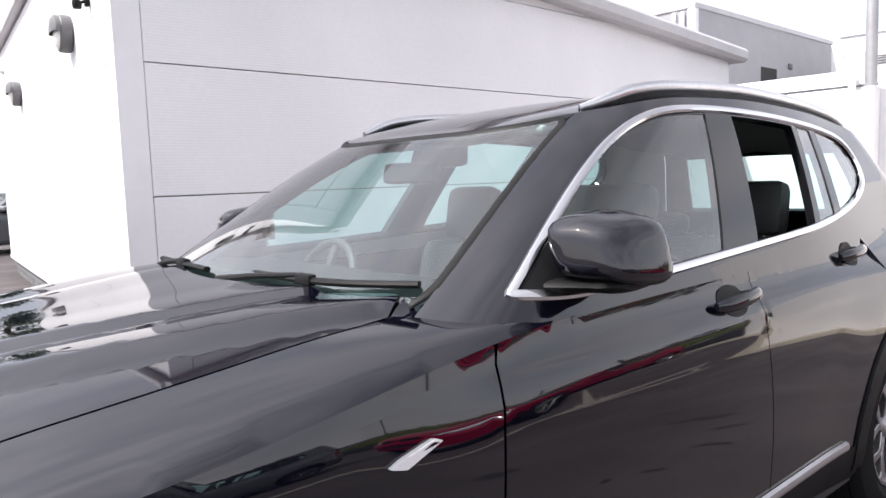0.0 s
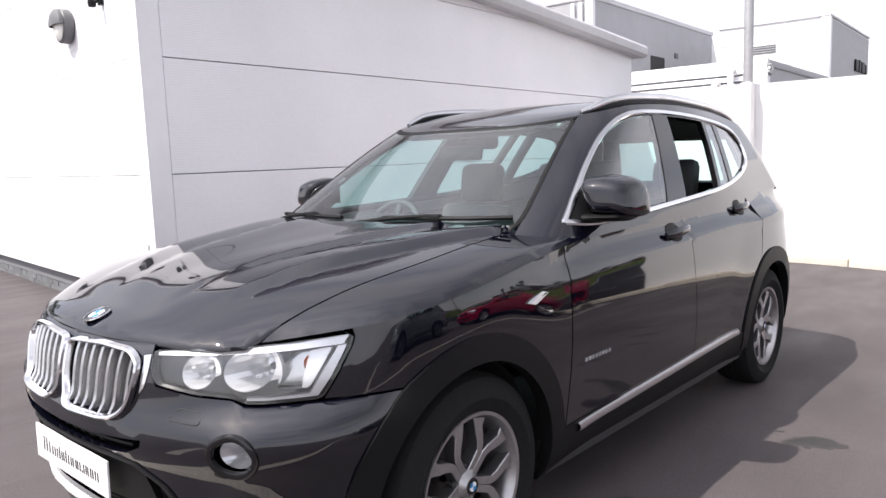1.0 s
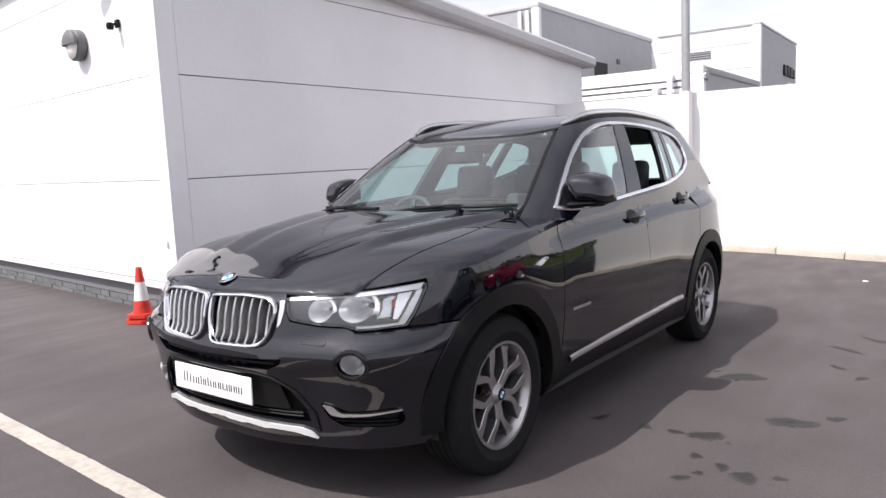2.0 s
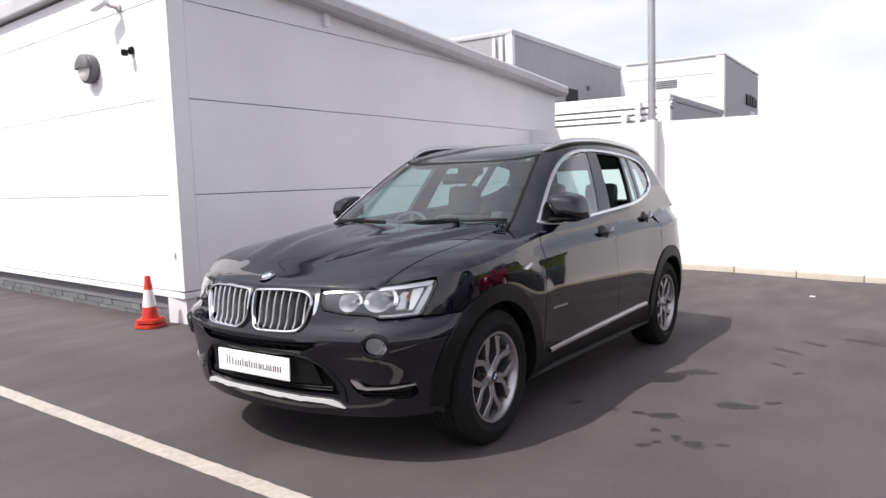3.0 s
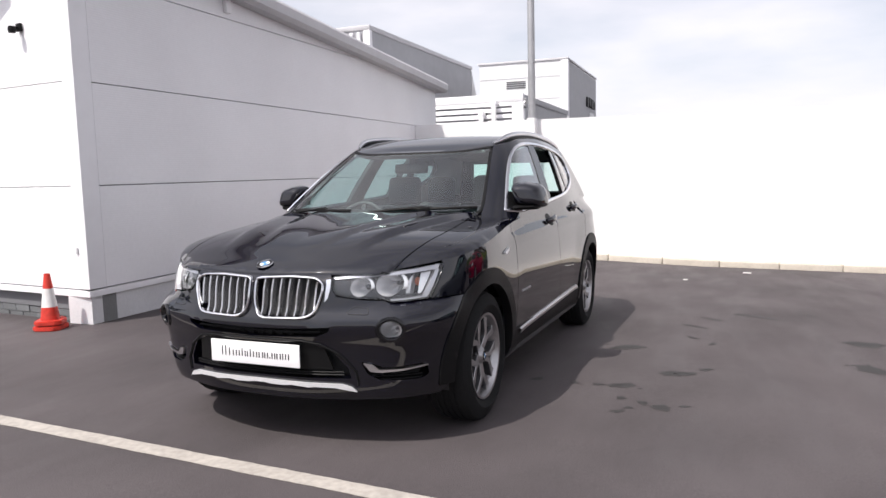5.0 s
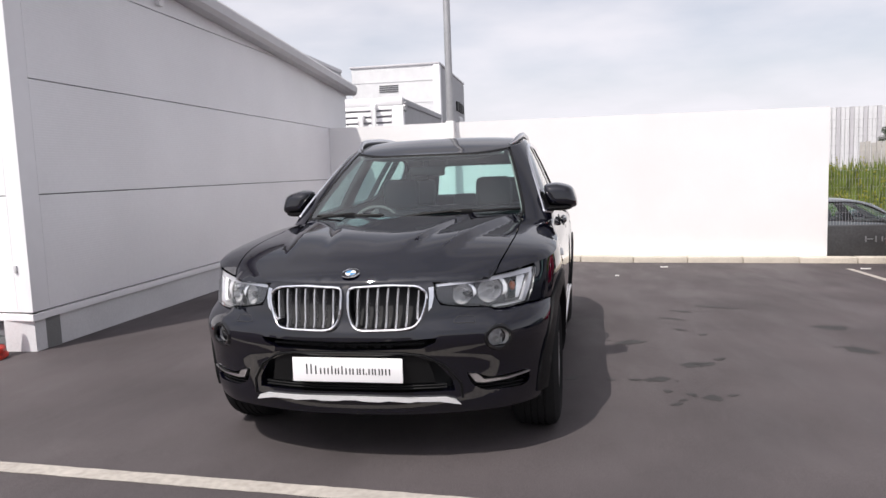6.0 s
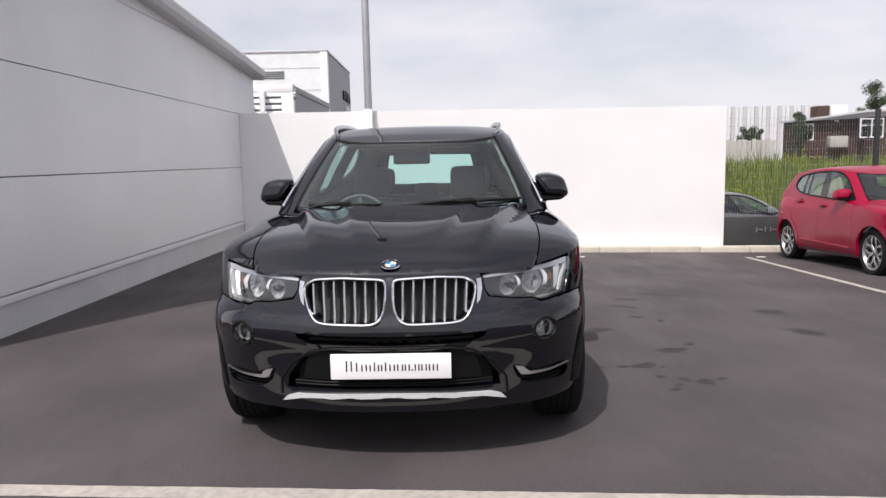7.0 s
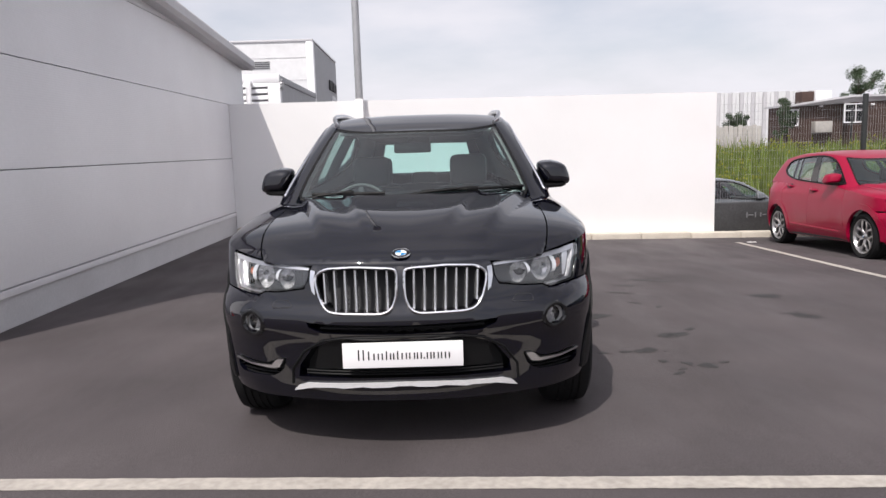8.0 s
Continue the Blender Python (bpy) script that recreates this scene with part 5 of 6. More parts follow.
def front_end(root, paint):
    """Bumper, grilles, lamps and plate holder of the black car."""
    sb, T = SH.s_b, SH.top
    arch = [p for p in arch_outline(ARCH_F, 0.425, 0.30) if p[0] <= ARCH_F and p[1] < 0.728]
    P = lambda pts: [(sb(y, z), z) for y, z in pts]
    lamp_low = [(0.395, 0.848), (0.405, 0.80), (0.425, 0.764), (0.54, 0.745), (0.625, 0.738), (0.655, 0.722), (0.70, 0.722), (0.796, 0.727)]
    half = [(0.0, T(0) - 0.004), (sb(0.2, 0.862), 0.862), (sb(0.385, 0.868), 0.868)] + P(lamp_low)
    half += [(SH.s_x(arch_x(0.729)), 0.729)] + [(SH.s_x(x), z) for x, z in arch[::-1]] + [(SH.s_x(0.40), 0.262), (sb(0.50, 0.255), 0.255), (0.0, 0.255)]
    body = half[:-1] + [(0.0, 0.255)] + [(-a, b) for a, b in half[1:-1][::-1]]
    kid = [(0.016, 0.838), (0.030, 0.850), (0.20, 0.858), (0.325, 0.852), (0.362, 0.828), (0.366, 0.795), (0.345, 0.715), (0.318, 0.678), (0.27, 0.668), (0.08, 0.664), (0.040, 0.680), (0.018, 0.73)]
    slot = [(0.415, 0.626), (0.405, 0.603), (0.345, 0.578), (0.0, 0.570), (0.0, 0.612), (0.26, 0.618)]
    low = [(0.30, 0.545), (0.40, 0.505), (0.465, 0.42), (0.475, 0.365), (0.0, 0.368), (0.0, 0.545)]
    fogr = [(0.677 + 0.054 * math.cos(t), 0.608 + 0.052 * math.sin(t)) for t in np.linspace(0, 2 * math.pi, 26, endpoint=False)]
    vent = [(0.525, 0.452), (0.56, 0.448), (0.63, 0.418), (0.79, 0.432), (0.80, 0.375), (0.77, 0.352), (0.60, 0.356), (0.548, 0.388)]

    def both(pts):
        p = P(pts)
        return [p, [(-a, b) for a, b in p]]

    slot_f = P(slot[:3]) + [(0.0, 0.570)] + [(-a, b) for a, b in P(slot[:3])[::-1]] + [(-sb(0.26, 0.618), 0.618), (0.0, 0.612), (sb(0.26, 0.618), 0.618)]
    low_f = P(low[:4]) + [(0.0, 0.368)] + [(-a, b) for a, b in P(low[:4])[::-1]] + [(0.0, 0.545)]
    holes = [*both(kid), slot_f, low_f, *both(fogr), *both(rounded(vent, 0.02))]
    bm = bmesh.new()
    sheet(bm, SH.belt, body, holes, step=0.028, edge=0.075)
    part("front_bumper", bm, paint, root, sharp=55)
    bm = bmesh.new()
    sheet(bm, SH.belt, [(-sb(0.84, 0.5), 0.27), (sb(0.84, 0.5), 0.27), (sb(0.80, 0.71), 0.71), (sb(0.38, 0.71), 0.72), (sb(0.37, 0.84), 0.84), (-sb(0.37, 0.84), 0.84), (-sb(0.38, 0.71), 0.72), (-sb(0.80, 0.71), 0.71)], step=0.08, off=-0.085)
    part("grille_backing", bm, M_DARK, root)
    # upper lip of the low grille: an arched black moulding
    arc = P([(0.505, 0.33), (0.50, 0.40), (0.44, 0.485), (0.35, 0.540), (0.26, 0.556), (0.13, 0.560)])
    line = arc + [(0.0, 0.560)] + [(-a, b) for a, b in arc[::-1]]
    dense_line = []
    for (a0, b0), (a1, b1) in zip(line, line[1:]):
        dense_line += [(a0 + (a1 - a0) * t, b0 + (b1 - b0) * t) for t in (0, 0.25, 0.5, 0.75)]
    bm = bmesh.new()
    ribbon(bm, SH.belt, dense_line + [line[-1]], 0.012, off=0.003, closed=False, thick=0.005)
    part("grille_moulding", bm, M_BLACK, root, "black plastic moulding round the low grille")
    # kidney grilles
    for side in (1, -1):
        k = [(a * side, b) for a, b in rounded(P(kid), 0.03)]
        bm = bmesh.new()
        kd = [tuple(p) for p in dense(np.array(k), 0.015)]
        ribbon(bm, SH.belt, kd, 0.014, off=0.013, thick=0.010)
        frame_ob = part("kidney_grille", bm, M_CHROME, root, "chrome kidney-shaped grille with upright slats")
        bm = bmesh.new()
        sheet(bm, SH.belt, k, step=0.05, off=-0.07)
        part("backing", bm, M_DARK, frame_ob)
        for i in range(7):
            y = 0.056 + 0.0445 * i
            ztop = 0.846 - 0.02 * max(0, y - 0.28) / 0.08
            zbot = 0.674 + max(0, 0.06 - y) * 0.3 + max(0.0, y - 0.29) * 1.0
            bm = bmesh.new()
            rows = []
            for z in np.linspace(zbot, ztop, 8):
                lean = 0.010 * (z - 0.66) / 0.19 * (y / 0.3)
                s0 = sb(y + lean, z)
                rows.append([bm.verts.new(SH.belt(side * (s0 + d), z, o)) for d, o in ((-0.0055, -0.03), (-0.0046, 0.004), (0.0, 0.009), (0.0046, 0.004), (0.0055, -0.03))])
            for p, q in zip(rows, rows[1:]):
                for j in range(4):
                    bm.faces.new((p[j], p[j + 1], q[j + 1], q[j]))
            part("slat", bm, M_SLAT, frame_ob)
        # bright cheek between the grille and the lamp
        bm = bmesh.new()
        cheek = [(a * side, b) for a, b in P([(0.372, 0.842), (0.394, 0.846), (0.397, 0.80), (0.388, 0.757), (0.374, 0.740), (0.376, 0.785), (0.377, 0.82)])]
        sheet(bm, SH.belt, cheek, step=0.03, off=0.003, edge=0.012)
        part("grille_cheek", bm, M_CHROME, root)
        headlamp(root, side)
        # fog lamp
        bm = bmesh.new()
        ring = [(side * a, b) for a, b in P(fogr)]
        ribbon(bm, SH.belt, ring, 0.022, off=0.003, thick=0.006)
        fg = part("fog_lamp", bm, M_GLOSSBLACK, root, "round fog lamp in a gloss black ring")
        lamp_bowl(fg, side, 0.680, 0.606, 0.040, -0.028, "reflector", deep=0.035)
        bm = bmesh.new()
        ring_in = [(side * a, b) for a, b in P([(0.680 + 0.039 * math.cos(t), 0.606 + 0.039 * math.sin(t)) for t in np.linspace(0, 2 * math.pi, 24, endpoint=False)])]
        sheet(bm, SH.belt, ring_in, step=0.02, off=-0.024)
        part("lens", bm, M_LENS, fg).visible_shadow = False
        # bright blade under the fog lamp, and slats in the vent
        blade = [(0.535, 0.446), (0.572, 0.440), (0.600, 0.411), (0.70, 0.412), (0.792, 0.425), (0.794, 0.418), (0.70, 0.403), (0.60, 0.396), (0.562, 0.402)]
        bm = bmesh.new()
        sheet(bm, SH.belt, [(side * a, b) for a, b in P(rounded(blade, 0.006, 3))], step=0.02, off=0.010, edge=0.02)
        part("bumper_blade", bm, M_SATIN, root, "satin silver blade in the bumper")
        for z in (0.355, 0.372):
            bm = bmesh.new()
            ribbon(bm, SH.belt, [(side * sb(y, z), z) for y in np.linspace(0.57, 0.78, 8)], 0.010, off=-0.02, closed=False, thick=0.006)
            part("vent_slat", bm, M_BLACK, root)
        # washer flap and the black corner of the sill
        bm = bmesh.new()
        flap = rounded([(0.478, 0.685), (0.578, 0.680), (0.57, 0.708), (0.50, 0.714)], 0.012, 3)
        ribbon(bm, SH.belt, [(side * a, b) for a, b in P(flap)], 0.004, off=0.0005, thick=0.0012)
        part("washer_flap", bm, M_DARK, root)
    # slats of the upper slot and the low grille
    for z, w, o in ((0.598, 0.36, -0.022),):
        bm = bmesh.new()
        ribbon(bm, SH.belt, [(v, z) for v in np.linspace(-sb(w, z), sb(w, z), 24)], 0.012, off=o, closed=False, thick=0.006)
        part("grille_slat", bm, M_BLACK, root)
    for i in range(6):
        bm = bmesh.new()
        y = 0.20 - 0.055 * i
        p = SH.belt(sb(abs(y), 0.59) * (1 if y > 0 else -1), 0.59, -0.022)
        add_box(bm, (p.x + 0.004, p.y - 0.014, 0.580), (p.x + 0.018, p.y + 0.014, 0.606), 0.003)
        part("grille_block", bm, M_BLACK, root)
    for z in (0.382, 0.396):
        bm = bmesh.new()
        ribbon(bm, SH.belt, [(v, z) for v in np.linspace(-sb(0.44, z), sb(0.44, z), 24)], 0.010, off=-0.012, closed=False, thick=0.006)
        part("grille_slat", bm, M_BLACK, root)
    bm = bmesh.new()
    sheet(bm, SH.belt, [(-sb(0.40, 0.48), 0.410), (sb(0.40, 0.48), 0.410), (sb(0.36, 0.53), 0.542), (-sb(0.36, 0.53), 0.542)], step=0.05, off=-0.004, edge=0.02)
    part("plate_panel", bm, M_BLACK, root, "black panel behind the number plate")
    # silver skid plate
    up = P([(0.495, 0.300), (0.472, 0.326), (0.43, 0.339), (0.28, 0.343), (0.12, 0.347)])
    dn = P([(0.465, 0.306), (0.40, 0.320), (0.30, 0.324), (0.27, 0.320), (0.18, 0.329), (0.14, 0.324), (0.06, 0.326), (0.03, 0.331)])
    ring = up + [(0.0, 0.348)] + [(-a, b) for a, b in up[::-1]] + [(-a, b) for a, b in dn] + [(0.0, 0.331)] + dn[::-1]
    bm = bmesh.new()
    sheet(bm, SH.belt, ring, step=0.03, off=0.014, edge=0.02)
    part("skid_plate", bm, M_SKID, root, "bright silver skid plate along the bumper's foot")
    # roundel on the bonnet
    c = SH.bonnet(0.138, 0.0)
    nrm = (SH.bonnet(0.138, 0.05) - c).cross(SH.bonnet(0.178, 0.0) - c).normalized()
    nrm = nrm if nrm.z > 0 else -nrm
    m = Matrix.Translation(c + nrm * 0.002) @ nrm.to_track_quat("Z", "Y").to_matrix().to_4x4()
    bm = bmesh.new()
    lathe(bm, [(0.0, 0.004), (0.034, 0.005), (0.040, 0.006), (0.041, 0.0)], 32)
    bmesh.ops.transform(bm, matrix=m, verts=bm.verts[:])
    rb = part("roundel", bm, M_GLOSSBLACK, root, "round black badge with blue and white quarters")
    bm = bmesh.new()
    lathe(bm, [(0.0395, 0.004), (0.041, 0.0075), (0.0425, 0.004)], 32)
    lathe(bm, [(0.0245, 0.005), (0.0255, 0.0075), (0.0265, 0.005)], 32)
    bmesh.ops.transform(bm, matrix=m, verts=bm.verts[:])
    part("ring", bm, M_CHROME, rb)
    for a in range(4):
        bm = bmesh.new()
        fan = [bm.verts.new((0.0245 * math.cos(q), 0.0245 * math.sin(q), 0.0066)) for q in (math.pi / 2 * (a + i / 6) for i in range(7))]
        bm.faces.new(fan + [bm.verts.new((0, 0, 0.0066))])
        bmesh.ops.transform(bm, matrix=m, verts=bm.verts[:])
        part("quarter", bm, M_BLUE if a % 2 else M_WHITE, rb)


def lamp_bowl(lamp, side, y, z, r, off, name, label="", deep=0.055):
    """A bright bowl that faces ahead, its rim cut to the run of the nose, with a bulb cap in it."""
    n = 24
    circle = [(math.cos(2 * math.pi * i / n), math.sin(2 * math.pi * i / n)) for i in range(n)]
    bm = bmesh.new()
    lip = [SH.belt(side * SH.s_b(y + r * c, z + r * q), z + r * q, off) for c, q in circle]
    back = max(v.x for v in lip) + 0.004
    rows = [[bm.verts.new(v) for v in lip]]
    for k, d in ((1.0, 0.0), (0.93, 0.22), (0.80, 0.48), (0.60, 0.74), (0.38, 0.92), (0.16, 1.0)):
        flute = 0.0 if d in (0.0, 1.0) else 0.006
        rows.append([bm.verts.new((back + deep * d + flute * (i % 2), -side * (y + r * k * c), z + r * k * q)) for i, (c, q) in enumerate(circle)])
    for a, b in zip(rows, rows[1:]):
        for i in range(n):
            bm.faces.new((a[i], a[(i + 1) % n], b[(i + 1) % n], b[i]))
    bm.faces.new(rows[-1])
    part(name, bm, M_LAMPSILVER, lamp, label, sharp=8)
    bm = bmesh.new()
    lathe(bm, [(0.0, -0.004), (r * 0.17, 0.0), (r * 0.20, 0.016), (r * 0.12, deep)], 16, "X", (back + 0.008, -side * y, z))
    part("bulb_cap", bm, M_ALLOYDARK, lamp)


def headlamp(root, side):
    """A wrapped headlamp: dark bezel, two bright bowls, a faceted corner with the indicator, a silver surround and a clear lens."""
    sb = SH.s_b
    P = lambda pts: [(side * sb(y, z), z) for y, z in pts]
    out = [(0.398, 0.857), (0.50, 0.864), (0.62, 0.871), (0.72, 0.882), (0.80, 0.894), (0.821, 0.897), (0.825, 0.872), (0.81, 0.79), (0.792, 0.736), (0.70, 0.729), (0.655, 0.729), (0.625, 0.745), (0.54, 0.752), (0.428, 0.771), (0.409, 0.80)]
    ring = P(rounded(out, 0.012, 3))
    bm = bmesh.new()
    sheet(bm, SH.belt, ring, step=0.035, off=-0.125)
    lam = part("headlamp", bm, M_DARK, root, "clear headlamp with two chrome bowls in a dark bezel")
    bm = bmesh.new()
    rows = [[bm.verts.new(SH.belt(a, b, o)) for a, b in ring] for o in (0.001, -0.125)]
    n = len(ring)
    for i in range(n):
        bm.faces.new((rows[0][i], rows[0][(i + 1) % n], rows[1][(i + 1) % n], rows[1][i]))
    part("housing_wall", bm, M_GLOSSBLACK, lam)
    bowls = ((0.528, 0.802, 0.045), (0.648, 0.809, 0.056))
    holes = [P([(y + r * math.cos(t), z + r * math.sin(t)) for t in np.linspace(0, 2 * math.pi, 28, endpoint=False)]) for y, z, r in bowls]
    window = [(0.712, 0.760), (0.772, 0.758), (0.800, 0.862), (0.735, 0.852), (0.716, 0.82)]
    holes.append(P(rounded(window, 0.008, 3)))
    bm = bmesh.new()
    sheet(bm, SH.belt, P(rounded([(y + 0.006 * (1 if y < 0.6 else -1), z + 0.005 * (1 if z < 0.8 else -1)) for y, z in out], 0.012, 3)), holes, step=0.025, off=-0.026, edge=0.01)
    part("bezel", bm, M_BEZEL, lam, "dark grey bezel round the bowls")
    for y, z, r in bowls:
        lamp_bowl(lam, side, y, z, r, -0.026, "bowl", "chrome reflector bowl")
    # fluted reflector that wraps the outer corner, and the indicator bulb in the pocket behind it
    for name, ya, yb, off, fl in (("corner_reflector", 0.758, 0.779, -0.030, 0.0035), ("pocket", 0.700, 0.762, -0.085, 0.006)):
        bm = bmesh.new()
        rows = []
        for i, z in enumerate(np.linspace(0.752, 0.872, 17)):
            end = yb + 0.20 * (z - 0.752)
            rows.append([bm.verts.new(SH.belt(side * sb(y, z), z, off + fl * ((i + j) % 2))) for j, y in enumerate(np.linspace(ya + 0.05 * (z - 0.752), end, 7))])
        for p, q in zip(rows, rows[1:]):
            for j in range(6):
                bm.faces.new((p[j], p[j + 1], q[j + 1], q[j]))
        part(name, bm, M_LAMPSILVER, lam, sharp=5)
    c = SH.belt(side * sb(0.742, 0.812), 0.812, -0.030) + Vector((0.045, 0, 0))
    bm = bmesh.new()
    bmesh.ops.create_uvsphere(bm, u_segments=14, v_segments=10, radius=1.0, matrix=Matrix.Translation(c) @ Matrix.Diagonal((0.014, 0.016, 0.022, 1)))
    part("indicator", bm, M_AMBER, lam, "amber indicator bulb")
    # silver surround: a brow above, and a hook down the outer edge and back under
    brow = [(0.404, 0.854), (0.50, 0.861), (0.62, 0.868), (0.72, 0.879), (0.80, 0.891), (0.817, 0.894), (0.812, 0.870), (0.72, 0.859), (0.62, 0.852), (0.50, 0.848), (0.410, 0.843)]
    bm = bmesh.new()
    sheet(bm, SH.belt, P(brow), step=0.02, off=-0.008, edge=0.03)
    part("brow", bm, M_SATIN, lam, "silver brow")
    hook = [(0.818, 0.868), (0.804, 0.79), (0.786, 0.741), (0.70, 0.734), (0.655, 0.734), (0.655, 0.741), (0.70, 0.742), (0.772, 0.748), (0.789, 0.80), (0.804, 0.866)]
    bm = bmesh.new()
    sheet(bm, SH.belt, P(hook), step=0.015, off=-0.010, edge=0.03)
    part("light_guide", bm, M_SATIN, lam, "silver light guide")
    bm = bmesh.new()
    sheet(bm, SH.belt, ring, step=0.035, off=0.003)
    part("lens", bm, M_LENS, lam, "clear lens").visible_shadow = False


def door_mirror(root, side, paint):
    """An exterior mirror on its foot."""
    c = Vector((1.775, -side * 0.906, 1.208))
    bm = bmesh.new()
    got = bmesh.ops.create_uvsphere(bm, u_segments=36, v_segments=24, radius=1.0)
    for v in got["verts"]:
        x, y, z = v.co
        p = 4.6
        k = (abs(x) ** p + abs(y) ** p + abs(z) ** p) ** (-1 / p)
        x, y, z = x * k, y * k, z * k
        out = -side * y                                 # 1 at the outer end
        px = x * (0.134 if x < 0 else 0.074)
        py = y * 0.098
        pz = z * (0.084 - 0.020 * max(out, 0) * (z > 0) - 0.004 * max(-out, 0))
        if x < 0:
            pz *= 1 + 0.20 * x
            py *= 1 + 0.10 * x
        py += side * 0.020 * z                          # leans in towards the top
        v.co = c + Vector((px + 0.02 * out, py, pz))
    mir = part("door_mirror", bm, paint, root, "black door mirror on a flat foot", sharp=60)
    # black lower lip that runs in to the door as the foot
    bm = bmesh.new()
    rows = []
    for t in np.linspace(0, 1, 14):
        y = 0.80 + 0.178 * t
        xc = 1.655 + 0.105 * smoothstep(0.05, 0.75, t)
        w = 0.050 + 0.058 * smoothstep(0.1, 0.7, t) - 0.045 * smoothstep(0.85, 1.0, t)
        h = 0.016 + 0.004 * smoothstep(0.2, 0.6, t) - 0.010 * smoothstep(0.85, 1.0, t)
        zc = 1.126 + 0.006 * t
        rows.append([bm.verts.new((xc + w * math.cos(a), -side * y, zc + h * math.sin(a))) for a in (2 * math.pi * i / 14 for i in range(14))])
    for p, q in zip(rows, rows[1:]):
        for i in range(14):
            bm.faces.new((p[i], p[(i + 1) % 14], q[(i + 1) % 14], q[i]))
    bm.faces.new(rows[0][::-1])
    bm.faces.new(rows[-1])
    part("foot", bm, M_BLACK, mir, sharp=60)
    bm = bmesh.new()
    add_box(bm, (1.838, 0.83, 1.150), (1.848, 0.955, 1.262), 0.004)
    for v in bm.verts:
        v.co.y *= -side
    part("mirror_glass", bm, M_CHROME, mir)
    # black sail in the corner of the window
    bm = bmesh.new()
    sail = [(1.555, 1.125), (1.75, 1.118), (1.735, 1.23), (1.70, 1.23)]
    sheet(bm, SH.house, [(side * SH.u_at(x, z), z) for x, z in sail], step=0.04, off=0.001, edge=0.01)
    part("mirror_sail", bm, M_BLACK, root)


def wiper(root, pts, arm):
    bm = bmesh.new()
    tube(bm, [Vector(p) for p in arm], [0.011, 0.009, 0.007], 8)
    w = part("wiper", bm, M_BLACK, root, "black windscreen wiper")
    bm = bmesh.new()
    tube(bm, pts, 0.011, 8, 0.8)
    part("blade", bm, M_BLACK, w)
    bm = bmesh.new()
    p = Vector(pts[len(pts) // 2])
    add_box(bm, p - Vector((0.012, 0.035, 0.012)), p + Vector((0.012, 0.035, 0.016)), 0.006)
    part("clip", bm, M_BLACK, w)


def roof_rail(root, side):
    """A slim rail along the roof's edge, on a dark web."""
    bm, web = bmesh.new(), bmesh.new()
    pts, feet = [], []
    for t in np.linspace(0, 1, 40):
        x = 2.11 + 1.94 * t
        y = SH.rim_y(x) - 0.028
        lift = 0.027 * smoothstep(-0.02, 0.10, t) * (1 - smoothstep(0.88, 1.02, t)) + 0.003
        base = SH.roof(x, -side * y)
        pts.append(base + Vector((0, 0, lift)))
        feet.append(base - Vector((0, 0, 0.03)))
    tube(bm, pts, [0.008, 0.011] + [0.0145] * 36 + [0.011, 0.008], 12, 1.25)
    rail = part("roof_rail", bm, M_SATIN, root, "satin aluminium roof rail", sharp=60)
    a = [[web.verts.new(p + Vector((0, d, 0))) for d in (-0.004, 0.004)] for p in pts]
    b = [[web.verts.new(p + Vector((0, d, 0))) for d in (-0.004, 0.004)] for p in feet]
    for i in range(len(a) - 1):
        for k in (0, 1):
            web.faces.new((a[i][k], a[i + 1][k], b[i + 1][k], b[i][k]))
    part("rail_web", web, M_BLACK, rail)


def seat(root, x, y, w, head=True):
    bm = bmesh.new()
    add_box(bm, (-0.10, -w / 2, 0.40), (0.46, w / 2, 0.58), 0.05)
    st = part("seat", bm, M_SEAT, root, "dark leather seat")
    st.matrix_basis = pose(x, y, 0)
    bm = bmesh.new()
    add_box(bm, (-0.06, -w / 2, 0.0), (0.08, w / 2, 0.62), 0.055, pose(0.42, 0, 0.52, 0, 14, 0))
    part("backrest", bm, M_SEAT, st)
    if head:
        bm = bmesh.new()
        add_box(bm, (-0.05, -0.14, 0.0), (0.06, 0.14, 0.235), 0.045, pose(0.575, 0, 1.12, 0, 8, 0))
        part("headrest", bm, M_SEAT, st)
        bm = bmesh.new()
        for d in (-0.06, 0.06):
            tube(bm, [(0.565, d, 1.10), (0.58, d, 1.21)], 0.007)
        part("headrest_post", bm, M_CHROME, st)


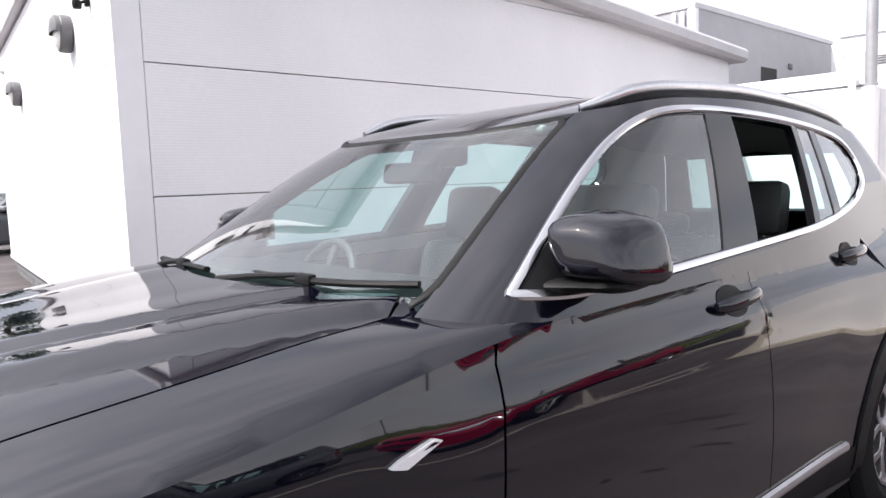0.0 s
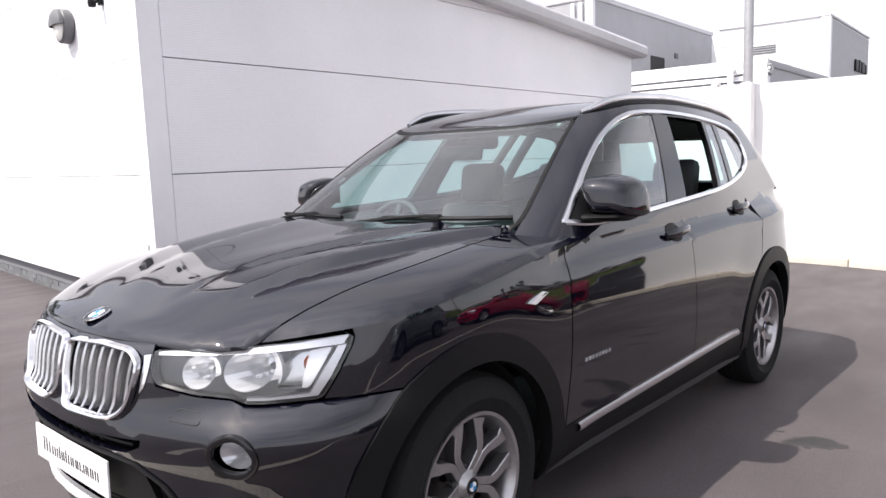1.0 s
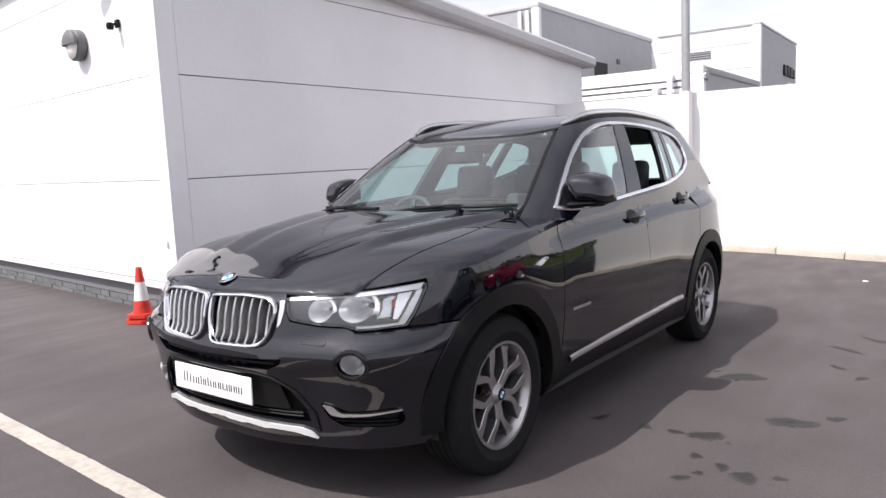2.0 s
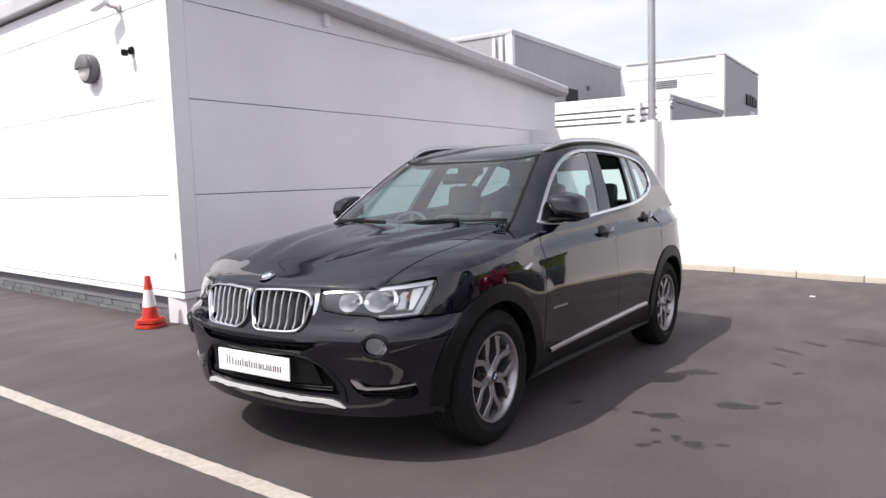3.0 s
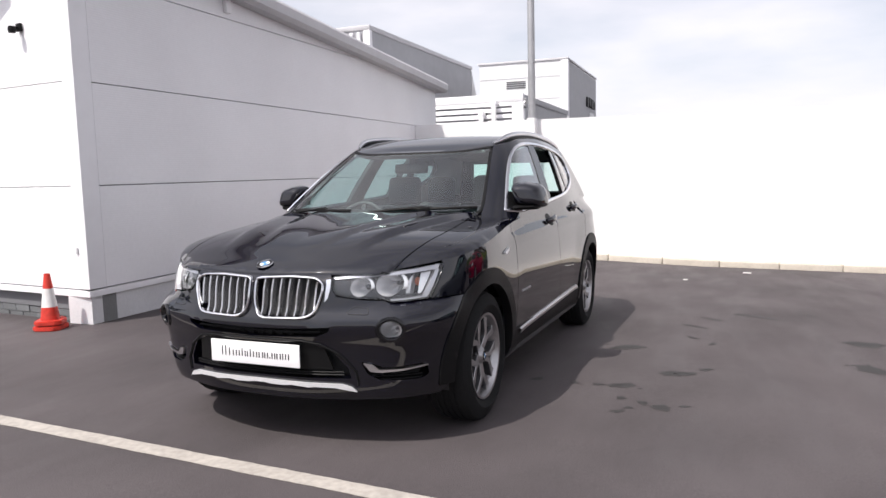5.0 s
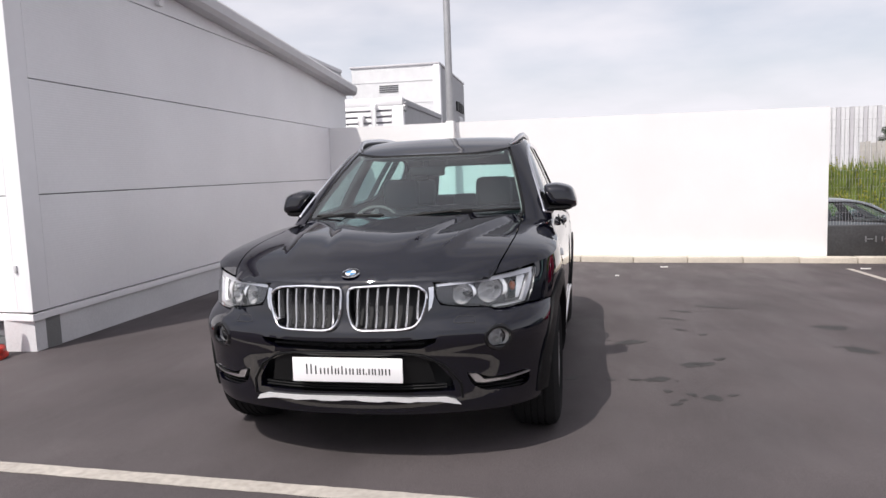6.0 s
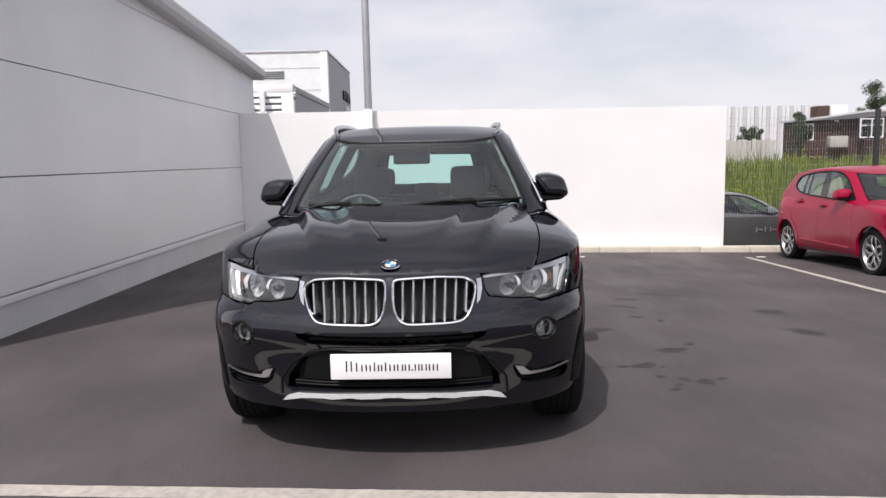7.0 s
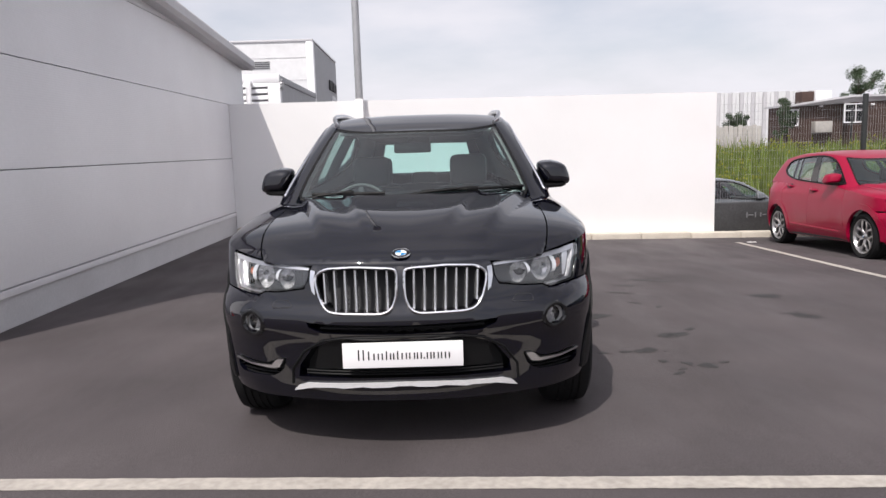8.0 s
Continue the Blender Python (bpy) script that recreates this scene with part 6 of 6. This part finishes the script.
def interior(root):
    for y in (-0.37, 0.37):
        seat(root, 1.95, y, 0.52)
    for y in (-0.42, 0.0, 0.42):
        seat(root, 2.85, y, 0.44, y != 0.0)
    bm = bmesh.new()
    add_box(bm, (-0.04, -0.11, 0.0), (0.05, 0.11, 0.12), 0.04, pose(3.43, 0, 1.10, 0, 8, 0))
    part("centre_headrest", bm, M_SEAT, root)
    bm = bmesh.new()
    rows = []
    for y in np.linspace(-0.78, 0.78, 25):
        hump = 0.05 * math.exp(-((y - 0.37) / 0.20) ** 2)
        rows.append([bm.verts.new(p) for p in ((1.26 + 0.16 * (y / 0.78) ** 2, y, 0.99), (1.42, y, 1.03), (1.62, y, 1.035 + hump), (1.70, y, 1.00 + hump), (1.71, y, 0.80), (1.60, y, 0.55))])
    for p, q in zip(rows, rows[1:]):
        for j in range(5):
            bm.faces.new((p[j], p[j + 1], q[j + 1], q[j]))
    part("dashboard", bm, M_DASH, root, "dark dashboard")
    m = pose(1.78, 0.37, 0.99, 0, -66, 0)
    bm = bmesh.new()
    tube(bm, [(0.185 * math.cos(a), 0.185 * math.sin(a), 0) for a in (2 * math.pi * i / 32 for i in range(32))], 0.016, 10, closed=True)
    bmesh.ops.transform(bm, matrix=m, verts=bm.verts[:])
    sw = part("steering_wheel", bm, M_SEAT, root, "black leather steering wheel")
    bm = bmesh.new()
    lathe(bm, [(0.0, 0.02), (0.05, 0.018), (0.065, 0.0), (0.05, -0.03), (0, -0.04)], 20)
    for a in (0, 90, 180):
        add_box(bm, (0.04, -0.018, -0.012), (0.175, 0.018, 0.008), 0.005, pose(0, 0, 0, 0, 0, a + 90 - 90))
    bmesh.ops.transform(bm, matrix=m, verts=bm.verts[:])
    part("hub", bm, M_DASH, sw)
    bm = bmesh.new()
    add_box(bm, (-0.02, -0.125, -0.035), (0.02, 0.125, 0.035), 0.015, pose(1.93, 0.02, 1.40, 0, 12, 4))
    tube(bm, [(1.94, 0.02, 1.42), (1.97, 0.02, 1.50)], 0.012)
    mr = part("rear_view_mirror", bm, M_BLACK, root, "black interior mirror")
    bm = bmesh.new()
    add_box(bm, (1.97, -0.10, 1.42), (2.09, 0.06, 1.515), 0.02)
    part("sensor_pod", bm, M_BLACK, root, "black sensor housing behind the mirror")
    for y in (-0.33, 0.33):
        bm = bmesh.new()
        add_box(bm, (-0.01, -0.19, -0.08), (0.012, 0.19, 0.08), 0.01, pose(2.05, y, 1.53, 0, 72, 0))
        part("sun_visor", bm, M_BEIGE, root)


# ---- the black car ----
CAR = Matrix.Rotation(radians(-1.9), 4, "Z") @ Matrix.Rotation(math.atan(0.02), 4, "Y")
suv = empty("car", CAR, "glossy black five-door SUV with chrome trim, parked on the asphalt", "car")
car_body(suv, M_PAINT, M_GLASS, M_CHROME, 0.035, True)
front_end(suv, M_PAINT)
for sd in (1, -1):
    door_mirror(suv, sd, M_PAINT)
    roof_rail(suv, sd)
    # bright arrow-shaped gill behind the front wheel
    bm = bmesh.new()
    gill = [(1.118, 0.884), (1.150, 0.876), (1.236, 0.904), (1.218, 0.910), (1.144, 0.894)]
    sheet(bm, SH.belt, [(sd * SH.s_x(x), z) for x, z in gill], step=0.02, off=0.012, edge=0.012)
    gl = part("wing_gill", bm, M_SKID, suv, "bright chrome side gill")
    bm = bmesh.new()
    sheet(bm, SH.belt, [(sd * SH.s_x(x), z) for x, z in ((1.186, 0.8985), (1.228, 0.903), (1.214, 0.907))], step=0.02, off=0.0135)
    part("gill_inset", bm, M_GLOSSBLACK, gl)
interior(suv)
wiper(suv, [(1.30 + 0.10 * (t - 0.5) ** 2 * 4 * (1 if t > 0.5 else 0.2), -0.05 - 0.62 * t, 1.128 + 0.012 * t) for t in np.linspace(0, 1, 9)], [(1.28, 0.10, 1.10), (1.285, -0.10, 1.125), (1.30, -0.34, 1.145)])
wiper(suv, [(1.275 + 0.03 * t, 0.16 + 0.44 * t, 1.125 + 0.004 * t) for t in np.linspace(0, 1, 9)], [(1.30, 0.66, 1.095), (1.29, 0.55, 1.12), (1.285, 0.36, 1.14)])
for xx in (ARCH_F, ARCH_R):
    for sd in (-1, 1):
        wheel(suv, xx, sd * 0.796, sd, turn=0 if xx < 2 else 36)


bm = bmesh.new()
add_box(bm, (0.022, -0.26, 0.424), (0.030, 0.26, 0.536), 0.003)
plate = part("number_plate", bm, M_PLATE, suv, "white dealer plate with dark lettering")
# its wording, and the script on the doors, as plain bars
for i, (y, w, h) in enumerate(((0.180, 0.030, 0.050), (0.147, 0.018, 0.042), (0.124, 0.017, 0.031), (0.097, 0.025, 0.031), (0.070, 0.016, 0.042), (0.046, 0.020, 0.031), (0.022, 0.016, 0.042),
                               (-0.006, 0.027, 0.031), (-0.040, 0.030, 0.031), (-0.071, 0.024, 0.031), (-0.092, 0.007, 0.008), (-0.113, 0.023, 0.031), (-0.143, 0.027, 0.031), (-0.183, 0.042, 0.031))):
    strokes = (0.0,) if w < 0.019 else ((-0.34, 0.34) if w < 0.035 else (-0.4, 0.0, 0.4))
    for f in strokes:
        box("lettering_bar", (0.0205, y + f * w - 0.0030, 0.460), (0.0217, y + f * w + 0.0030, 0.460 + h * 0.92), M_INK, plate, "dark lettering as plain bars")
for sd in (1, -1):
    for i in range(8):
        bm = bmesh.new()
        x = 1.475 + 0.025 * i
        q = [(x, 0.612), (x + 0.013, 0.612), (x + 0.017, 0.625), (x + 0.004, 0.625)]
        sheet(bm, SH.belt, [(sd * SH.s_x(a), b) for a, b in q], step=0.03, off=0.004, edge=0.004)
        part("script_bar", bm, M_GALV, suv, "small chrome script as plain bars")


# ---- other cars ----
def plain_car(name, m, scale, paint, label, wheel_paint, group=""):
    """A hatchback on the same kind of shell, drawn in by scale."""
    root = empty(name, m, label, "car", group)
    root.scale = scale
    car_body(root, paint, M_GLASS, M_BLACK, 0.07, False, paint, paint)
    sb, T = SH.s_b, SH.top
    arch = [p for p in arch_outline(ARCH_F, 0.425, 0.30) if p[0] <= ARCH_F and p[1] < 0.728]
    P = lambda pts: [(sb(y, z), z) for y, z in pts]
    half = [(0.0, T(0) - 0.004), (sb(0.385, 0.868), 0.868)] + P([(0.395, 0.842), (0.425, 0.762), (0.655, 0.722), (0.775, 0.727)])
    half += [(SH.s_x(x), z) for x, z in arch[::-1]] + [(SH.s_x(0.40), 0.262), (sb(0.50, 0.255), 0.255)]
    low = P([(0.40, 0.50), (0.45, 0.36)])
    low_f = low + [(-a, b) for a, b in low[::-1]]
    bm = bmesh.new()
    sheet(bm, SH.belt, half + [(-a, b) for a, b in half[1:][::-1]], [low_f], step=0.06, edge=0.03)
    part("front_bumper", bm, paint, root, sharp=55)
    bm = bmesh.new()
    sheet(bm, SH.belt, low_f, step=0.08, off=-0.03)
    part("grille", bm, M_DARK, root)
    for side in (1, -1):
        out = [(0.396, 0.842), (0.62, 0.868), (0.805, 0.890), (0.79, 0.79), (0.768, 0.738), (0.655, 0.731), (0.425, 0.770)]
        ring = [(side * sb(y, z), z) for y, z in rounded(out, 0.012, 3)]
        bm = bmesh.new()
        sheet(bm, SH.belt, ring, step=0.05, off=-0.01)
        lam = part("headlamp", bm, M_CHROME, root, "clear headlamp")
        bm = bmesh.new()
        sheet(bm, SH.belt, ring, step=0.05, off=0.003)
        part("lens", bm, M_LENS, lam).visible_shadow = False
        kid = [(0.02, 0.84), (0.20, 0.856), (0.33, 0.845), (0.34, 0.72), (0.06, 0.70)]
        bm = bmesh.new()
        sheet(bm, SH.belt, [(side * a, b) for a, b in P(kid)], step=0.05, off=0.006, edge=0.01)
        part("kidney_grille", bm, M_BLACK, root)
        door_mirror(root, side, paint)
    for xx in (ARCH_F, ARCH_R):
        for sd in (-1, 1):
            w = wheel(root, xx, sd * 0.80, sd, 0.222, 0.315, 0.225, wheel_paint)
            loc = Vector((xx, sd * 0.80, (0.315 - 0.006) / scale[2]))
            w.matrix_basis = Matrix.Translation(loc) @ Matrix.Diagonal((1 / scale[0] * (1 if sd < 0 else -1), 1 / scale[1] * (1 if sd < 0 else -1), 1 / scale[2], 1))
    for y in (-0.37, 0.37):
        seat(root, 1.95, y, 0.52)
    bm = bmesh.new()
    add_box(bm, (1.30, -0.74, 0.80), (1.70, 0.74, 1.03), 0.05)
    part("dashboard", bm, M_DASH, root)
    return root


SLOPE = Matrix.Rotation(math.atan(0.02), 4, "Y")
red_car = plain_car("car", Matrix.Translation((5.45, -6.67, gz(5.45, -6.6) - 0.01)) @ Matrix.Rotation(radians(-2.5), 4, "Z") @ Matrix.Rotation(math.atan(0.045), 4, "Y"), (0.885, 0.945, 0.885), M_RED,
                    "red five-door hatchback parked beside the white bay line", M_ALLOY, "cars parked round the yard")
grey_car = plain_car("car", pose(13.4, -9.1, gz(13.4, -9.1), 0, 0, 90), (0.95, 0.95, 0.865), M_SILVER, "dark grey hatchback parked beyond the low wall", M_ALLOYDARK, "cars parked round the yard")
far_car = copy_thing(grey_car, pose(2.4, 17.5, gz(2.4, 17.5), 0, 0, 20))
near_car = copy_thing(grey_car, Matrix.Translation((-0.1, -6.75, gz(-0.1, -6.75))) @ Matrix.Rotation(radians(-2.5), 4, "Z") @ SLOPE)
tagged(near_car, "dark grey hatchback parked in the bay row")
tagged(far_car, "dark grey hatchback parked behind the clad building")


# ---- beyond the low wall ----
def mesh_fence():
    f = empty("mesh_fence", pose(10.85, WY1 - 0.1, gz(10.85, -7)), "fine welded mesh security fence on dark posts", "fence")
    top = 2.62
    for i, y in enumerate((-3.05, -5.6, -8.1)):
        h = top + (0.12 if y == -3.05 else 0)
        w = 0.038 if y == -3.05 else 0.022
        bm = bmesh.new()
        add_box(bm, (-w, y - w, -0.1), (w, y + w, h), 0.006)
        part("post", bm, M_FENCE, f)
    verts, faces = [], []

    def bar(y0, z0, y1, z1, r):
        k = len(verts)
        if abs(y1 - y0) > abs(z1 - z0):
            verts.extend([(-r, y0, z0 - r), (r, y0, z0), (-r, y0, z0 + r), (-r, y1, z1 - r), (r, y1, z1), (-r, y1, z1 + r)])
        else:
            verts.extend([(-r, y0 - r, z0), (r, y0, z0), (-r, y0 + r, z0), (-r, y1 - r, z1), (r, y1, z1), (-r, y1 + r, z1)])
        faces.extend([(k, k + 1, k + 4, k + 3), (k + 1, k + 2, k + 5, k + 4), (k + 2, k, k + 3, k + 5)])
    for i in range(190):
        bar(-0.02 - 0.05 * i, 0.0, -0.02 - 0.05 * i, top, 0.0019)
    for i in range(18):
        bar(-0.02, 0.06 + 0.15 * i, -9.5, 0.06 + 0.15 * i, 0.0015)
    me = bpy.data.meshes.new("wire_mesh")
    me.from_pydata(verts, [], faces)
    me.materials.append(M_GALV)
    ob = new("wire_mesh", me)
    ob.parent = f
    tagged(ob, "fine grey welded wires", kind="stuff")


mesh_fence()


def weeds():
    """A bank of tall grass and yellow flowers."""
    rnd = random.Random(5)
    verts, faces, mats = [], [], []
    for i in range(14000):
        x, y = rnd.uniform(19, 30), rnd.uniform(-32, -7)
        base = -0.70 + 0.9 * smoothstep(19, 26, x)
        h = rnd.uniform(0.35, 1.0) * (1.35 if rnd.random() < 0.15 else 1) * (1 + 0.35 * noise.noise(Vector((x * 0.4, y * 0.4, 9.0))))
        a = rnd.uniform(0, math.pi)
        w = rnd.uniform(0.02, 0.06)
        lx, ly = rnd.uniform(-0.2, 0.2), rnd.uniform(-0.25, 0.25)
        k = len(verts)
        c, s = math.cos(a) * w, math.sin(a) * w
        verts += [(x - c, y - s, base), (x + c, y + s, base), (x + c * 0.7 + lx * 0.5, y + s * 0.7 + ly * 0.5, base + h * 0.6), (x + lx, y + ly, base + h), (x - c * 0.7 + lx * 0.5, y - s * 0.7 + ly * 0.5, base + h * 0.6)]
        faces += [(k, k + 1, k + 2, k + 4), (k + 4, k + 2, k + 3)]
        mats += [0, 0]
        if rnd.random() < 0.20 * smoothstep(-0.15, 0.45, noise.noise(Vector((x * 0.5, y * 0.35, 3.0)))) + 0.02:
            for _ in range(3):
                k = len(verts)
                px, py, pz = x + lx + rnd.uniform(-0.07, 0.07), y + ly + rnd.uniform(-0.07, 0.07), base + h * rnd.uniform(0.8, 1.05)
                r = rnd.uniform(0.018, 0.036)
                verts += [(px, py - r, pz - r), (px + r, py + r, pz - r), (px - r, py + r, pz + r), (px, py - r, pz + r)]
                faces += [(k, k + 1, k + 2, k + 3)]
                mats += [1]
    me = bpy.data.meshes.new("weeds")
    me.from_pydata(verts, [], faces)
    me.materials.append(M_GRASS)
    me.materials.append(M_YELLOW)
    me.polygons.foreach_set("material_index", mats)
    tagged(new("weeds", me), "tall rough grass with yellow flowers on a bank", "weeds", kind="stuff")
    bm = bmesh.new()
    rows = []
    for i in range(24):
        x = 18.5 + 12.5 * i / 23
        rows.append([bm.verts.new((x, -33 + 28 * j / 40, -0.74 + 0.9 * smoothstep(19, 26, x) + 0.06 * math.sin(3.1 * j + i))) for j in range(41)])
    for p, q in zip(rows, rows[1:]):
        for j in range(40):
            bm.faces.new((p[j], q[j], q[j + 1], p[j + 1]))
    tagged(part("bank", bm, M_GRASS), "grassy bank beyond the fence", "bank", kind="structure")


weeds()


def window_unit(parent, x, y0, z0, w, h, bars=2):
    """A white-framed window on a wall that faces -x."""
    bm = bmesh.new()
    t = 0.09
    for lo, hi in (((y0, z0), (y0 + w, z0 + t)), ((y0, z0 + h - t), (y0 + w, z0 + h)), ((y0, z0 + t), (y0 + t, z0 + h - t)), ((y0 + w - t, z0 + t), (y0 + w, z0 + h - t))):
        add_box(bm, (x - 0.10, lo[0], lo[1]), (x + 0.02, hi[0], hi[1]))
    for i in range(1, bars):
        yy = y0 + w * i / bars
        add_box(bm, (x - 0.09, yy - 0.035, z0 + t), (x + 0.02, yy + 0.035, z0 + h - t))
    add_box(bm, (x - 0.09, y0 + t, z0 + h * 0.62), (x + 0.02, y0 + w - t, z0 + h * 0.62 + 0.06))
    wn_ = part("window", bm, M_TRIM, parent, "white-framed window", smooth=False)
    box("pane", (x - 0.03, y0 + t, z0 + t), (x - 0.015, y0 + w - t, z0 + h - t), M_GLOSSBLACK, wn_)


def house():
    h = empty("brick_house", pose(55, -28.6, -1.65), "two-storey brown brick house with white windows and a shallow roof", "house")
    bm = bmesh.new()
    add_box(bm, (0.02, -17.4, 0), (3.2, -6.0, 6.05))
    add_box(bm, (0.8, -6.0, 0), (3.2, -0.9, 5.55))
    part("wall", bm, M_HOUSEBRICK, h, smooth=False)
    bm = bmesh.new()
    v = [bm.verts.new(p) for p in ((-0.4, -17.8, 6.2), (-0.4, -6.0, 6.2), (0.3, -0.7, 5.55), (3.6, -0.7, 5.6), (3.6, -17.8, 6.35), (-0.4, -17.8, 6.05), (-0.4, -6.0, 6.05), (0.3, -0.7, 5.40), (3.6, -0.7, 5.45), (3.6, -17.8, 6.2))]
    for f in ((0, 1, 2, 3, 4), (9, 8, 7, 6, 5), (0, 5, 6, 1), (1, 6, 7, 2), (2, 7, 8, 3), (3, 8, 9, 4), (4, 9, 5, 0)):
        bm.faces.new([v[i] for i in f])
    part("roof", bm, M_EAVE, h, "pale flat roof edge", smooth=False)
    for y0, z0, w, hh, b in ((-2.2, 3.9, 0.95, 1.35, 2), (-7.4, 4.0, 1.9, 1.55, 2), (-15.0, 3.85, 1.9, 1.7, 2), (-9.2, 0.8, 2.3, 1.4, 3), (-4.6, 0.9, 1.2, 1.2, 2)):
        window_unit(h, 0.8 if y0 > -6 else 0.0, y0, z0, w, hh, b)
    bm = bmesh.new()
    add_box(bm, (1.6, -3.9, 5.5), (2.8, -2.9, 6.7), 0.03)
    part("chimney", bm, M_HOUSEBRICK, h)
    bm = bmesh.new()
    add_box(bm, (1.4, -5.3, 5.8), (3.0, -3.92, 6.75), 0.05)
    part("roof_hatch", bm, M_WHITECLAD, h)
    box("balcony", (0.1, -4.7, 3.3), (0.79, -3.3, 4.2), M_WOODPALE, h, "pale boarded balcony", bevel=0.03)
    for y in (-4.1, -7.9):
        box("wall_lamp", (-0.25 if y < -6 else 0.5, y, 5.35), (-0.003 if y < -6 else 0.79, y + 0.25, 5.5), M_TRIM, h, bevel=0.03)
    for y in (-1.1, -6.15):
        box("downpipe", (0.62 if y > -6 else -0.12, y - 0.08, 0), (0.78 if y > -6 else -0.004, y + 0.08, 5.3), M_DARK, h, bevel=0.03)


house()
bf = empty("board_fence", pose(40, -17.5, -0.88), "weathered pale board fence with gaps", "fence")
for i in range(11):
    bm = bmesh.new()
    add_box(bm, (0, 0, 0), (0.05, 0.26, 3.0 + 0.05 * math.sin(i * 2.3)), 0.01)
    b = part("board", bm, M_WOODPALE, bf)
    b.matrix_basis = pose(0.02 * (i % 2), -0.285 * i, 0)
bh = empty("warehouse", pose(90, -29, -2.1), "large distant warehouse clad in pale striped panels", "building")
for i in range(44):
    box("panel", (0.06 * (i % 2), -0.5 * i - 0.44, 0), (0.4, -0.5 * i, 9.35), M_WHITECLAD if i % 3 else M_EAVE, bh)
bm = bmesh.new()
add_box(bm, (0.41, -22, 0), (20, 0, 9.3))
part("hall", bm, M_GREYCLAD, bh, smooth=False)


def tree(x, y, z, h, spread, seed, label, low=0.25, leaves=130, leaf=0.035):
    """A tapered trunk with limbs and a ragged crown of small leaf clumps."""
    rnd = random.Random(seed)
    t = empty("tree", pose(x, y, z), label, "tree", "trees beyond the yard")
    bm = bmesh.new()
    tube(bm, [(0, 0, -0.2), (0.05 * h * 0.1, 0, h * 0.3), (0.0, 0.03 * h, h * 0.6), (0.02 * h, 0, h * 0.85)], [0.035 * h, 0.028 * h, 0.018 * h, 0.006 * h], 8)
    tips = []
    for i in range(11):
        a, z0 = rnd.uniform(0, 6.28), h * rnd.uniform(low, 0.75)
        r = spread * rnd.uniform(0.5, 1.0) * (1.1 - 0.5 * (z0 / h))
        e = Vector((r * math.cos(a), r * math.sin(a), z0 + h * rnd.uniform(0.05, 0.25)))
        tube(bm, [(0, 0.02 * h, z0), e * 0.5 + Vector((0, 0, z0 * 0.5)), e], [0.014 * h, 0.009 * h, 0.004 * h], 6)
        tips += [e, e * 0.6 + Vector((0, 0, z0 * 0.4))]
    tips += [Vector((rnd.uniform(-0.2, 0.2) * spread, rnd.uniform(-0.2, 0.2) * spread, h * rnd.uniform(0.7, 0.98))) for _ in range(8)]
    part("trunk", bm, M_BARK, t)
    verts, faces = [], []
    for c in tips:
        cr = spread * rnd.uniform(0.18, 0.36)
        for _ in range(leaves):
            d = Vector((rnd.gauss(0, 1), rnd.gauss(0, 1), rnd.gauss(0, 0.8))).normalized() * cr * rnd.random() ** 0.5
            p = c + d
            s = leaf * spread * rnd.uniform(0.6, 1.5)
            u = Vector((rnd.gauss(0, 1), rnd.gauss(0, 1), rnd.gauss(0, 1))).normalized()
            v = u.orthogonal().normalized()
            k = len(verts)
            verts += [tuple(p + u * s), tuple(p + v * s * 0.6), tuple(p - u * s), tuple(p - v * s * 0.6)]
            faces.append((k, k + 1, k + 2, k + 3))
    me = bpy.data.meshes.new("crown")
    me.from_pydata(verts, [], faces)
    me.materials.append(M_LEAF)
    ob = new("crown", me)
    ob.parent = t
    return t


tree(66, -42.0, -0.7, 8.3, 2.4, 3, "leafy green tree behind the brick house", 0.25, 330, 0.024)
tree(70, -49, -0.7, 8.4, 3.4, 4, "leafy green tree behind the brick house", 0.25, 330, 0.022)
tree(48, -22.4, -0.7, 3.75, 0.95, 5, "small dark bushy tree beyond the board fence", 0.55, 420)
tree(54, -28.9, -1.65, 6.3, 1.05, 8, "dark bushy tree beside the brick house", 0.35, 420)
for i, (x, y) in enumerate(((2.5, 34), (6.5, 36), (-2, 35), (11, 38))):
    tree(x, y, 0, 8.5 + i % 2, 3.6, 20 + i, "tall green tree at the edge of the yard")
